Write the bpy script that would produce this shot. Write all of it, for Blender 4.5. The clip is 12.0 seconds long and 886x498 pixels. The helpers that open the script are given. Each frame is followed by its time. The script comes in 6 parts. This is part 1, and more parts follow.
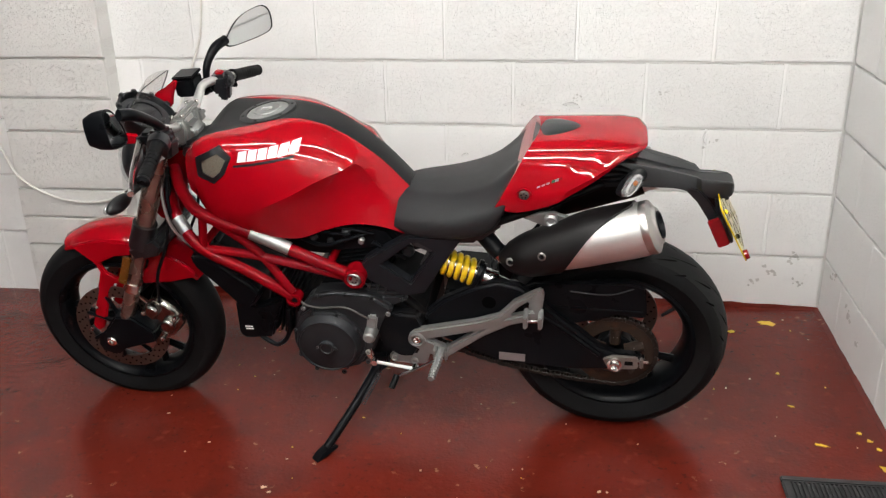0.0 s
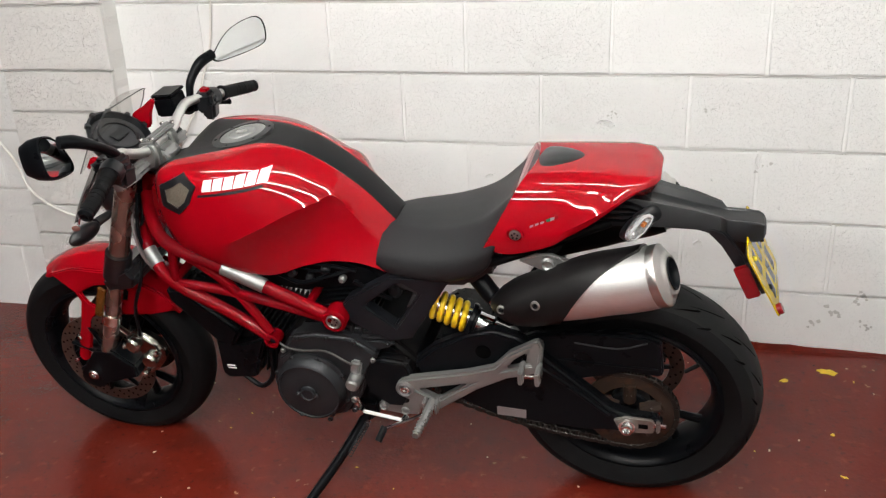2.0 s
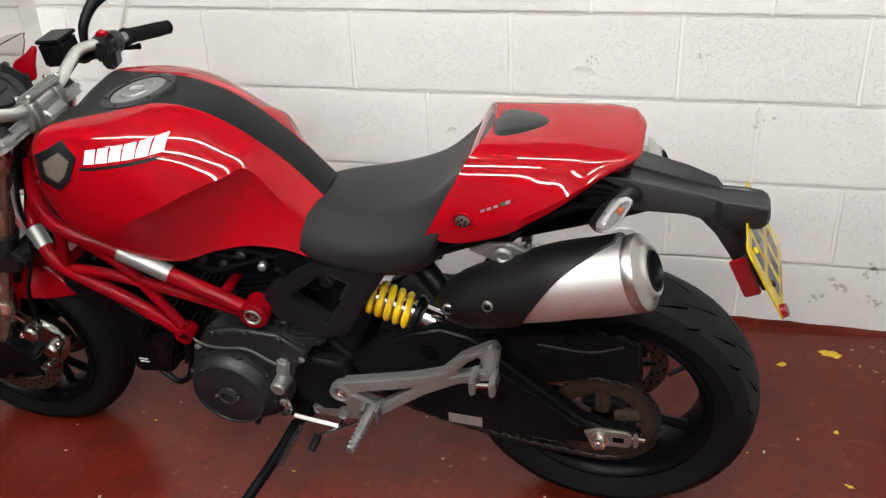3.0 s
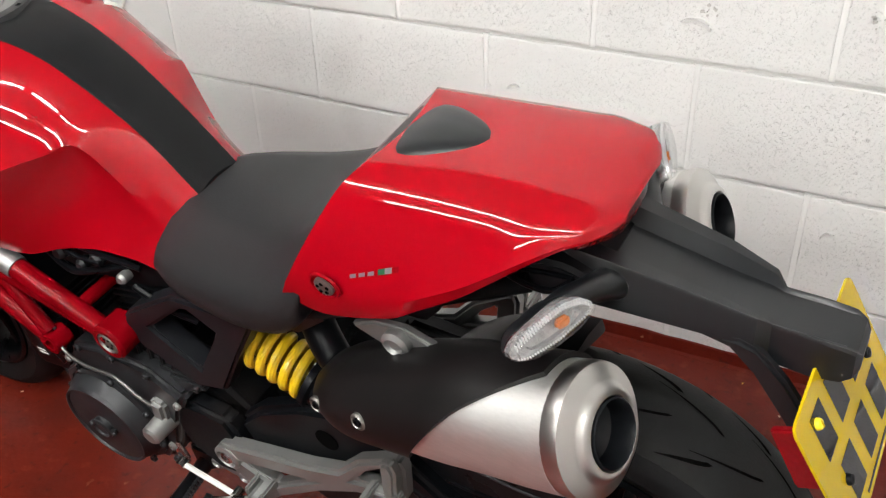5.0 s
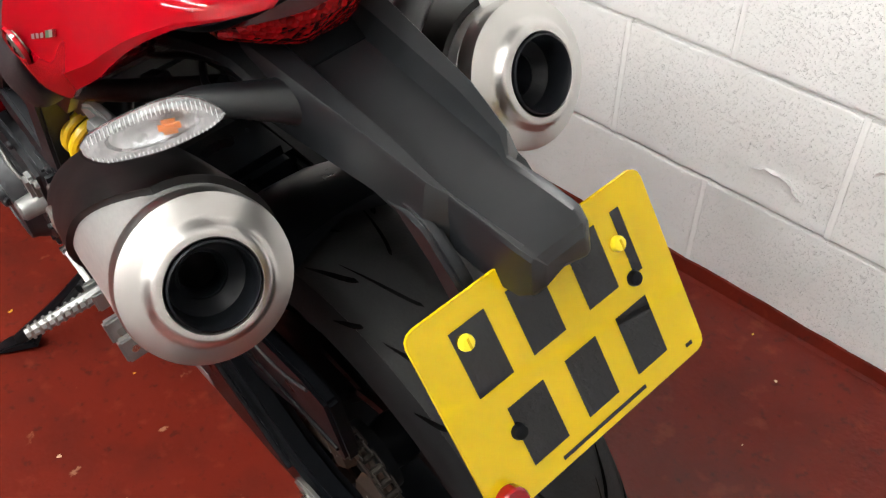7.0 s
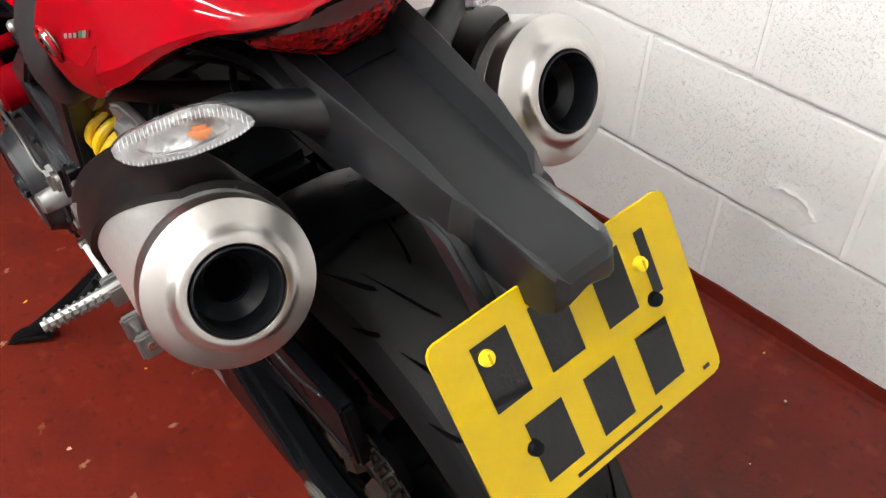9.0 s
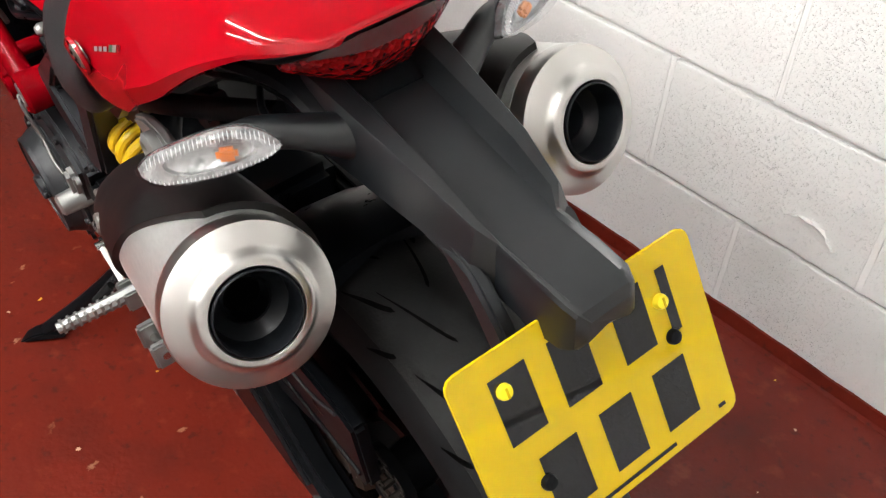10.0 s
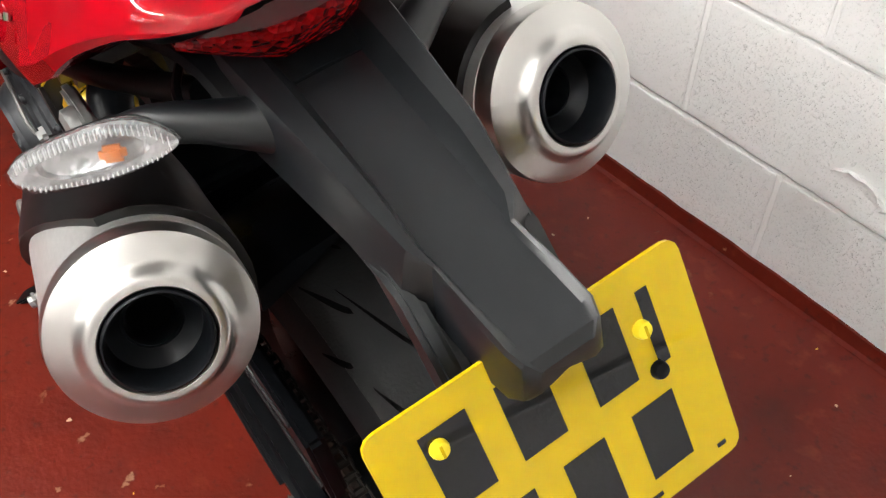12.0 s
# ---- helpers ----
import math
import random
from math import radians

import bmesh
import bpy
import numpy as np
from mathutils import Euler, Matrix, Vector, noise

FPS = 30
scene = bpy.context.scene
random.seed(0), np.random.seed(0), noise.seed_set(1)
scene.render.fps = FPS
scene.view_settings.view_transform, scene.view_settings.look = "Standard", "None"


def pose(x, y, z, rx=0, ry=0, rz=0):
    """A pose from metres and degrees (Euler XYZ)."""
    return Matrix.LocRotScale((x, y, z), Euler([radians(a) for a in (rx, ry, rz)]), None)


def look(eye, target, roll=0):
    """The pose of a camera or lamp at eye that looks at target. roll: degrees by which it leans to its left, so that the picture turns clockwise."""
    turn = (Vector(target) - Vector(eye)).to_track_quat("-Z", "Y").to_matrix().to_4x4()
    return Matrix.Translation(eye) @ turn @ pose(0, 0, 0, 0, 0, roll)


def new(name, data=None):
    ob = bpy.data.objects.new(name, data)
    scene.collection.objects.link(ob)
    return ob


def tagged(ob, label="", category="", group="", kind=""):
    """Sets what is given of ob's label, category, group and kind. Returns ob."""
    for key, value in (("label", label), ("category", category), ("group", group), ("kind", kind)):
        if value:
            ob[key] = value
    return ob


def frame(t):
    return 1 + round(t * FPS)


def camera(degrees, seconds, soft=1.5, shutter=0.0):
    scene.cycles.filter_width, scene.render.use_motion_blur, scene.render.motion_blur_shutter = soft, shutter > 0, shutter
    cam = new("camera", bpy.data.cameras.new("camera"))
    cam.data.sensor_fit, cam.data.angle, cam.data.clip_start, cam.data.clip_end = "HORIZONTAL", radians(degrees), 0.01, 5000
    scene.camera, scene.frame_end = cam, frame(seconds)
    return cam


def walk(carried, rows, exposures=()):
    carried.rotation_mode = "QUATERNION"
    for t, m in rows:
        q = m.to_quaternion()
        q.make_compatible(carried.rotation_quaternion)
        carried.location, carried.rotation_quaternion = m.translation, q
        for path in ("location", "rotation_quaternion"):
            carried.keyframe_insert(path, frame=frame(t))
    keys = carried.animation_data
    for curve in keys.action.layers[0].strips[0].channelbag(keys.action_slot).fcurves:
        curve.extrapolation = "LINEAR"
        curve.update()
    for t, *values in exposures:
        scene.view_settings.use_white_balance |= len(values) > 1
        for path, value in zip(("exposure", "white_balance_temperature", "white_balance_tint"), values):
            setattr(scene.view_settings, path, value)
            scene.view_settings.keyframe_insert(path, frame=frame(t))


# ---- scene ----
cam = camera(52.0, 12.0, 1.3)
PATH = [
    (0, (-0.94, -3.17, 1.492), (-1.199, -1.336, 0.738), -1.1),
    (0.5, (-0.912, -3.124, 1.486), (-1.177, -1.297, 0.717), -1.2),
    (1, (-0.86, -3.05, 1.484), (-1.157, -1.222, 0.729), -2.0),
    (1.5, (-0.768, -2.955, 1.487), (-1.14, -1.143, 0.726), -1.2),
    (2, (-0.732, -2.839, 1.477), (-1.198, -1.045, 0.727), -2.4),
    (2.5, (-0.739, -2.634, 1.462), (-1.178, -0.85, 0.672), -1.2),
    (2.7, (-0.734, -2.564, 1.453), (-1.158, -0.798, 0.616), -2.1),
    (4.3, (-0.642, -1.917, 1.367), (-1.262, -0.29, 0.384), -2.8),
    (4.5, (-0.633, -1.855, 1.363), (-1.287, -0.242, 0.377), -3.9),
    (5, (-0.528, -1.687, 1.317), (-1.367, -0.217, 0.252), -2.2),
    (5.5, (-0.378, -1.546, 1.274), (-1.398, -0.229, 0.166), -0.9),
    (6, (-0.314, -1.407, 1.206), (-1.282, -0.14, -0.001), 1.5),
    (6.5, (-0.256, -1.309, 1.169), (-1.359, -0.178, -0.057), 0.4),
    (7, (-0.234, -1.28, 1.146), (-1.369, -0.222, -0.115), 0.7),
    (9, (-0.243, -1.287, 1.155), (-1.393, -0.24, -0.103), 2.4),
    (9.5, (-0.247, -1.289, 1.159), (-1.413, -0.249, -0.089), 2.8),
    (10, (-0.257, -1.287, 1.17), (-1.425, -0.254, -0.082), 4.1),
    (10.5, (-0.268, -1.288, 1.174), (-1.482, -0.316, -0.084), 4.3),
    (11, (-0.27, -1.267, 1.159), (-1.47, -0.303, -0.118), 4.4),
    (11.5, (-0.269, -1.239, 1.143), (-1.457, -0.31, -0.171), 2.0),
    (12, (-0.311, -1.147, 1.141), (-1.463, -0.273, -0.241), 1.2),
]
walk(cam, [(t, look(eye, target, roll)) for t, eye, target, roll in PATH],
     [(0, 0.0), (2.5, 0.0), (4.5, 0.04), (5.5, 0.22), (6.5, 0.38), (9.5, 0.46), (12, 0.48)])

# ---- light: ceiling battens in a closed room, its unseen walls darkened ----
world = bpy.data.worlds.new("world")
world.use_nodes = True
world.node_tree.nodes["Background"].inputs[0].default_value = (0.9, 0.95, 1.0, 1)
world.node_tree.nodes["Background"].inputs[1].default_value = 0.0
scene.world = world
TUBE_POWER = 83.0


# ---- materials ----
def material(name, color, rough=0.5, metal=0.0, vary=0.15, scale=8.0, bump=0.0, bump_scale=60.0, coat=0.0, spec=0.5, rough_vary=0.1,
             second=None, second_scale=3.0, second_amount=0.5, dist=0.002, emit=0.0, rand=0.0, trans=0.0, ior=1.45, aniso=None):
    m = bpy.data.materials.new(name)
    m.use_nodes = True
    nt = m.node_tree
    b = nt.nodes["Principled BSDF"]
    link = nt.links.new
    co = nt.nodes.new("ShaderNodeTexCoord").outputs["Object"]
    n1 = nt.nodes.new("ShaderNodeTexNoise")
    n1.inputs["Scale"].default_value, n1.inputs["Detail"].default_value = scale, 6
    link(co, n1.inputs["Vector"])
    if aniso:
        mp = nt.nodes.new("ShaderNodeMapping")
        mp.inputs["Scale"].default_value = aniso
        link(co, mp.inputs["Vector"])
        link(mp.outputs[0], n1.inputs["Vector"])
    ramp = nt.nodes.new("ShaderNodeMix")
    ramp.data_type = "RGBA"
    lo = [c * (1 - vary) for c in color] + [1]
    hi = [min(1, c * (1 + vary)) for c in color] + [1]
    ramp.inputs[6].default_value, ramp.inputs[7].default_value = lo, hi
    link(n1.outputs[0], ramp.inputs[0])
    col = ramp.outputs[2]
    if second:
        n2 = nt.nodes.new("ShaderNodeTexNoise")
        n2.inputs["Scale"].default_value, n2.inputs["Detail"].default_value = second_scale, 8
        link(co, n2.inputs["Vector"])
        r2 = nt.nodes.new("ShaderNodeMapRange")
        r2.inputs["From Min"].default_value, r2.inputs["From Max"].default_value = 0.52, 0.68
        r2.inputs["To Max"].default_value = second_amount
        link(n2.outputs[0], r2.inputs[0])
        mx = nt.nodes.new("ShaderNodeMix")
        mx.data_type = "RGBA"
        mx.inputs[7].default_value = (*second, 1)
        link(r2.outputs[0], mx.inputs[0])
        link(col, mx.inputs[6])
        col = mx.outputs[2]
    if rand:
        info = nt.nodes.new("ShaderNodeObjectInfo")
        mr = nt.nodes.new("ShaderNodeMapRange")
        mr.inputs["To Min"].default_value, mr.inputs["To Max"].default_value = 1 - rand, 1 + rand * 0.5
        link(info.outputs["Random"], mr.inputs[0])
        hs = nt.nodes.new("ShaderNodeHueSaturation")
        link(mr.outputs[0], hs.inputs["Value"])
        link(col, hs.inputs["Color"])
        col = hs.outputs[0]
    link(col, b.inputs["Base Color"])
    rr = nt.nodes.new("ShaderNodeMapRange")
    rr.inputs["To Min"].default_value, rr.inputs["To Max"].default_value = max(0.02, rough - rough_vary), min(1, rough + rough_vary)
    link(n1.outputs[0], rr.inputs[0])
    link(rr.outputs[0], b.inputs["Roughness"])
    b.inputs["Metallic"].default_value = metal
    b.inputs["Coat Weight"].default_value = coat
    b.inputs["Coat Roughness"].default_value = 0.03
    b.inputs["Specular IOR Level"].default_value = spec
    b.inputs["Transmission Weight"].default_value = trans
    b.inputs["IOR"].default_value = ior
    if emit:
        b.inputs["Emission Color"].default_value = (*color, 1)
        b.inputs["Emission Strength"].default_value = emit
    if bump:
        n3 = nt.nodes.new("ShaderNodeTexNoise")
        n3.inputs["Scale"].default_value, n3.inputs["Detail"].default_value = bump_scale, 5
        link(co, n3.inputs["Vector"])
        bp = nt.nodes.new("ShaderNodeBump")
        bp.inputs["Strength"].default_value, bp.inputs["Distance"].default_value = bump, dist
        link(n3.outputs[0], bp.inputs["Height"])
        link(bp.outputs[0], b.inputs["Normal"])
    return m


def block_paint(name, color, rough=0.55, pits=1.0, grime=0.25):
    """White emulsion over pitted concrete block: pores, brushed lumps and grey scuffs."""
    m = material(name, color, rough, vary=0.05, scale=5, rand=0.05)
    nt = m.node_tree
    b = nt.nodes["Principled BSDF"]
    link = nt.links.new
    geo = nt.nodes.new("ShaderNodeNewGeometry").outputs["Position"]

    def noise(scale, detail):
        n = nt.nodes.new("ShaderNodeTexNoise")
        n.inputs["Scale"].default_value, n.inputs["Detail"].default_value = scale, detail
        link(geo, n.inputs["Vector"])
        return n.outputs[0]

    def math_node(op, a, b2):
        n = nt.nodes.new("ShaderNodeMath")
        n.operation = op
        for k, v in enumerate((a, b2)):
            if isinstance(v, (int, float)):
                n.inputs[k].default_value = v
            else:
                link(v, n.inputs[k])
        return n.outputs[0]

    def ranged(v, lo, hi, to_lo=0.0, to_hi=1.0):
        n = nt.nodes.new("ShaderNodeMapRange")
        n.inputs["From Min"].default_value, n.inputs["From Max"].default_value = lo, hi
        n.inputs["To Min"].default_value, n.inputs["To Max"].default_value = to_lo, to_hi
        link(v, n.inputs[0])
        return n.outputs[0]

    height = math_node("ADD", math_node("MULTIPLY", noise(430, 2), 0.35), math_node("MULTIPLY", noise(120, 2), 0.6))
    for scale, lo, hi, deep in ((240, 0.62, 0.66, 0.9), (130, 0.635, 0.665, 1.5), (62, 0.70, 0.72, 2.2)):
        height = math_node("SUBTRACT", height, math_node("MULTIPLY", ranged(noise(scale, 1.5), lo, hi), deep))
    bp = nt.nodes.new("ShaderNodeBump")
    bp.inputs["Strength"].default_value, bp.inputs["Distance"].default_value = 0.46 * pits, 0.0040
    link(height, bp.inputs["Height"])
    link(bp.outputs[0], b.inputs["Normal"])
    stain = nt.nodes.new("ShaderNodeTexNoise")
    stain.inputs["Scale"].default_value, stain.inputs["Detail"].default_value = 3.2, 9
    link(geo, stain.inputs["Vector"])
    sr = nt.nodes.new("ShaderNodeMapRange")
    sr.inputs["From Min"].default_value, sr.inputs["From Max"].default_value = 0.60, 0.80
    sr.inputs["To Max"].default_value = grime
    link(stain.outputs[0], sr.inputs[0])
    mx = nt.nodes.new("ShaderNodeMix")
    mx.data_type = "RGBA"
    mx.inputs[7].default_value = (0.42, 0.40, 0.37, 1)
    old = b.inputs["Base Color"].links[0].from_socket
    link(sr.outputs[0], mx.inputs[0])
    link(old, mx.inputs[6])
    link(mx.outputs[2], b.inputs["Base Color"])
    return m


def floor_paint():
    m = material("floor_paint", (0.112, 0.0118, 0.0066), 0.22, vary=0.18, scale=2.2, rough_vary=0.10, spec=0.32, second=(0.080, 0.0095, 0.0062), second_scale=1.3, second_amount=0.3)
    nt = m.node_tree
    b = nt.nodes["Principled BSDF"]
    link = nt.links.new
    geo = nt.nodes.new("ShaderNodeNewGeometry").outputs["Position"]
    # worn flecks
    v = nt.nodes.new("ShaderNodeTexVoronoi")
    v.inputs["Scale"].default_value = 16
    fine = nt.nodes.new("ShaderNodeTexNoise")
    fine.inputs["Scale"].default_value, fine.inputs["Detail"].default_value = 45, 5
    gate = nt.nodes.new("ShaderNodeTexNoise")
    gate.inputs["Scale"].default_value, gate.inputs["Detail"].default_value = 2.4, 3
    warp = nt.nodes.new("ShaderNodeMix")
    warp.data_type = "VECTOR"
    warp.inputs[0].default_value = 0.05
    link(geo, warp.inputs[4])
    link(fine.outputs["Color"], warp.inputs[5])
    link(geo, fine.inputs["Vector"])
    link(geo, gate.inputs["Vector"])
    link(warp.outputs[1], v.inputs["Vector"])
    lt = nt.nodes.new("ShaderNodeMapRange")
    lt.inputs["From Min"].default_value, lt.inputs["From Max"].default_value = 0.13, 0.08
    link(v.outputs["Distance"], lt.inputs[0])
    gt = nt.nodes.new("ShaderNodeMapRange")
    gt.inputs["From Min"].default_value, gt.inputs["From Max"].default_value = 0.52, 0.60
    link(gate.outputs[0], gt.inputs[0])
    mul = nt.nodes.new("ShaderNodeMath")
    mul.operation = "MULTIPLY"
    link(lt.outputs[0], mul.inputs[0])
    link(gt.outputs[0], mul.inputs[1])
    mx = nt.nodes.new("ShaderNodeMix")
    mx.data_type = "RGBA"
    mx.inputs[7].default_value = (0.30, 0.15, 0.09, 1)
    old = b.inputs["Base Color"].links[0].from_socket
    link(mul.outputs[0], mx.inputs[0])
    link(old, mx.inputs[6])
    link(mx.outputs[2], b.inputs["Base Color"])
    # dirt, rubbed dark patches and fine specks
    last = mx.outputs[2]
    for scale, detail, lo, hi, amount, tint in ((7, 8, 0.50, 0.72, 0.55, (0.055, 0.010, 0.007, 1)), (60, 4, 0.60, 0.72, 0.60, (0.040, 0.010, 0.008, 1)), (24, 6, 0.60, 0.74, 0.45, (0.19, 0.035, 0.02, 1))):
        n = nt.nodes.new("ShaderNodeTexNoise")
        n.inputs["Scale"].default_value, n.inputs["Detail"].default_value = scale, detail
        link(geo, n.inputs["Vector"])
        r = nt.nodes.new("ShaderNodeMapRange")
        r.inputs["From Min"].default_value, r.inputs["From Max"].default_value, r.inputs["To Max"].default_value = lo, hi, amount
        link(n.outputs[0], r.inputs[0])
        k = nt.nodes.new("ShaderNodeMix")
        k.data_type = "RGBA"
        k.inputs[7].default_value = tint
        link(r.outputs[0], k.inputs[0])
        link(last, k.inputs[6])
        last = k.outputs[2]
    link(last, b.inputs["Base Color"])
    peel = nt.nodes.new("ShaderNodeTexNoise")
    peel.inputs["Scale"].default_value, peel.inputs["Detail"].default_value = 110, 3
    link(geo, peel.inputs["Vector"])
    both_n = nt.nodes.new("ShaderNodeMath")
    link(fine.outputs[0], both_n.inputs[0])
    link(peel.outputs[0], both_n.inputs[1])
    bp = nt.nodes.new("ShaderNodeBump")
    bp.inputs["Strength"].default_value, bp.inputs["Distance"].default_value = 0.34, 0.0026
    link(both_n.outputs[0], bp.inputs["Height"])
    link(bp.outputs[0], b.inputs["Normal"])
    return m


WALL = block_paint("wall_paint", (0.82, 0.82, 0.81), pits=1.6)
PIER = block_paint("pier_paint", (0.70, 0.69, 0.67), pits=1.9, grime=0.35)
MORTAR = block_paint("joint_paint", (0.74, 0.735, 0.715), pits=0.8)
JOINT_PAINT = block_paint("upright_joint_paint", (0.84, 0.84, 0.83), pits=0.6, grime=0.1)
FLOOR = floor_paint()
CEIL = material("ceiling_paint", (0.30, 0.31, 0.31), 0.7, vary=0.1)
# unseen walls: a dim room put into the colour, to keep reflections dark
DIMWALL = material("dull_wall_paint", (0.13, 0.13, 0.135), 0.75, vary=0.2, scale=2)
RED = material("red_paint", (0.285, 0.0010, 0.0058), 0.60, vary=0.03, scale=3, coat=0.85, spec=0.0, rough_vary=0.04)
FRAME_RED = material("frame_red", (0.165, 0.0008, 0.0036), 0.55, vary=0.08, scale=12, coat=0.24, spec=0.0, rough_vary=0.06)
PLASTIC = material("black_plastic", (0.0046, 0.0057, 0.0072), 0.38, spec=0.72, vary=0.2, scale=20, bump=0.15, bump_scale=700, dist=0.0006)
SATIN = material("satin_black", (0.0032, 0.0038, 0.0048), 0.30, spec=0.12, vary=0.3, scale=14, bump=0.1, bump_scale=200, dist=0.0008)
COVER = material("side_cover_plastic", (0.0066, 0.0076, 0.0098), 0.40, spec=0.30, vary=0.2, scale=16, bump=0.15, bump_scale=500, dist=0.0006)
SHIELD = material("heat_shield_black", (0.0058, 0.0052, 0.0054), 0.42, spec=0.25, vary=0.2, scale=12, bump=0.1, bump_scale=500, dist=0.0005)
RUBBER = material("tyre_rubber", (0.0065, 0.0067, 0.0073), 0.55, spec=0.12, vary=0.3, scale=9, bump=0.2, bump_scale=240, dist=0.001, second=(0.010, 0.0095, 0.009), second_scale=5, second_amount=0.35)
TREAD = material("dusty_tread", (0.0105, 0.0107, 0.0112), 0.62, spec=0.2, vary=0.35, scale=16, bump=0.4, bump_scale=300, dist=0.001, second=(0.020, 0.0195, 0.018), second_scale=9, second_amount=0.5)
# flat black for sipes, drillings and holes: their shade put into the colour
HOLLOW_SHADE = material("tread_groove_black", (0.0015, 0.0015, 0.0015), 0.95, spec=0.02)
VINYL = material("seat_vinyl", (0.0145, 0.0147, 0.0160), 0.50, spec=0.32, vary=0.15, scale=8, bump=0.35, bump_scale=420, dist=0.0012)
STEEL = material("brushed_steel", (0.80, 0.80, 0.785), 0.50, metal=1.0, vary=0.10, scale=40, rough_vary=0.08, aniso=(0.6, 9, 9))
TIPSTEEL = material("polished_steel", (0.58, 0.57, 0.55), 0.31, metal=1.0, vary=0.06, scale=30, rough_vary=0.05)
ALLOY = material("cast_alloy", (0.30, 0.305, 0.30), 0.42, metal=0.75, vary=0.12, scale=30, bump=0.2, bump_scale=260, dist=0.0008)
CHROME = material("bright_metal", (0.75, 0.74, 0.72), 0.15, metal=1.0, vary=0.05, scale=20)
# silver metal; the red floor's reflection is put into the base colour
FORK = material("fork_tube_metal", (0.36, 0.27, 0.23), 0.27, metal=0.9, vary=0.12, scale=20)
ENGINE = material("engine_grey", (0.0190, 0.0205, 0.0235), 0.42, metal=0.35, vary=0.2, scale=25, bump=0.15, bump_scale=300, dist=0.0008, second=(0.030, 0.031, 0.033), second_scale=9)
ENGINE_DARK = material("engine_black", (0.0040, 0.0047, 0.0058), 0.5, spec=0.10, metal=0.0, vary=0.3, scale=20, bump=0.3, bump_scale=120, dist=0.001, second=(0.016, 0.012, 0.010), second_scale=12, second_amount=0.4)
CALIPER = material("shiny_caliper", (0.30, 0.295, 0.27), 0.22, metal=1.0, vary=0.3, scale=40, bump=0.3, bump_scale=90, dist=0.002)
DISC = material("brake_disc_metal", (0.13, 0.095, 0.08), 0.42, metal=0.8, vary=0.25, scale=30, second=(0.16, 0.08, 0.05), second_scale=14, second_amount=0.6)
CHAIN = material("oily_chain", (0.022, 0.018, 0.015), 0.42, metal=0.5, vary=0.4, scale=60)
RUST = material("rusty_dark_steel", (0.030, 0.017, 0.011), 0.62, metal=0.2, vary=0.5, scale=40, second=(0.075, 0.030, 0.013), second_scale=35, second_amount=0.7, bump=0.3, bump_scale=200, dist=0.001)
SPRING = material("spring_yellow", (0.75, 0.50, 0.01), 0.32, vary=0.08, scale=20, coat=0.4, second=(0.35, 0.22, 0.05), second_scale=30, second_amount=0.35)
PLATE = material("plate_yellow", (0.56, 0.385, 0.002), 0.45, vary=0.05, scale=10, coat=1.0, spec=0.0, second=(0.48, 0.33, 0.01), second_scale=7, second_amount=0.25)
CAPYEL = material("cap_yellow", (0.85, 0.68, 0.02), 0.35)
SEATGREY = material("dark_grey_plastic", (0.030, 0.031, 0.034), 0.45, vary=0.2, scale=30)
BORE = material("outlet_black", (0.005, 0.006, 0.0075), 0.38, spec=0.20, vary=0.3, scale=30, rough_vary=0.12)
INK = material("black_ink", (0.010, 0.010, 0.012), 0.4, spec=0.2)
PLATE_INK = material("plate_black", (0.0075, 0.0078, 0.009), 0.5, coat=1.0, spec=0.0)
WHITE = material("white_sticker", (0.82, 0.80, 0.78), 0.35)
GREEN = material("green_sticker", (0.008, 0.10, 0.035), 0.35)
BRAID = material("braided_line", (0.13, 0.125, 0.12), 0.4, metal=0.7, vary=0.5, scale=400)
GREY = material("grey_sticker", (0.30, 0.27, 0.27), 0.3, metal=0.5)
FASTENER = material("dull_zinc", (0.26, 0.25, 0.235), 0.38, metal=0.85, vary=0.3, scale=120)
BAND = material("tank_band_black", (0.0058, 0.0060, 0.0068), 0.46, spec=0.24, vary=0.15, scale=8, bump=0.25, bump_scale=420, dist=0.001)
REFLECT = material("red_reflector", (0.20, 0.003, 0.006), 0.15, vary=0.25, scale=160, coat=0.6, spec=0.3)
LENS_STRIP = material("smooth_red_lens", (0.045, 0.0008, 0.0016), 0.15, vary=0.2, scale=30, coat=0.4, spec=0.1)
LENS_RED = material("red_lens", (0.060, 0.0008, 0.0016), 0.12, vary=0.9, scale=60, coat=0.30, spec=0.12, bump=0.55, bump_scale=55, dist=0.006)
AMBER_DULL = material("amber_reflector", (0.10, 0.035, 0.006), 0.25, vary=0.3, scale=120)
MIRROR = material("mirror_glass", (0.62, 0.64, 0.64), 0.03, metal=1.0, vary=0.0, rough_vary=0.0)
MESHGREY = material("grille_mesh", (0.16, 0.14, 0.11), 0.5, metal=0.4, vary=0.6, scale=300)
MAT = material("mat_rubber", (0.028, 0.028, 0.029), 0.65, vary=0.3, scale=20, bump=0.3, bump_scale=300)
CABLE = material("white_cable", (0.74, 0.72, 0.68), 0.45)
YELLOW_PAINT = material("yellow_fleck", (0.70, 0.46, 0.03), 0.5, vary=0.3, scale=40)
PALE_PAINT = material("pale_fleck", (0.60, 0.42, 0.28), 0.6, vary=0.3, scale=40)
LAMPON = material("lamp_diffuser", (1.0, 0.985, 0.945), 0.4, emit=TUBE_POWER)
WHITEMETAL = material("white_enamel", (0.8, 0.8, 0.8), 0.35)


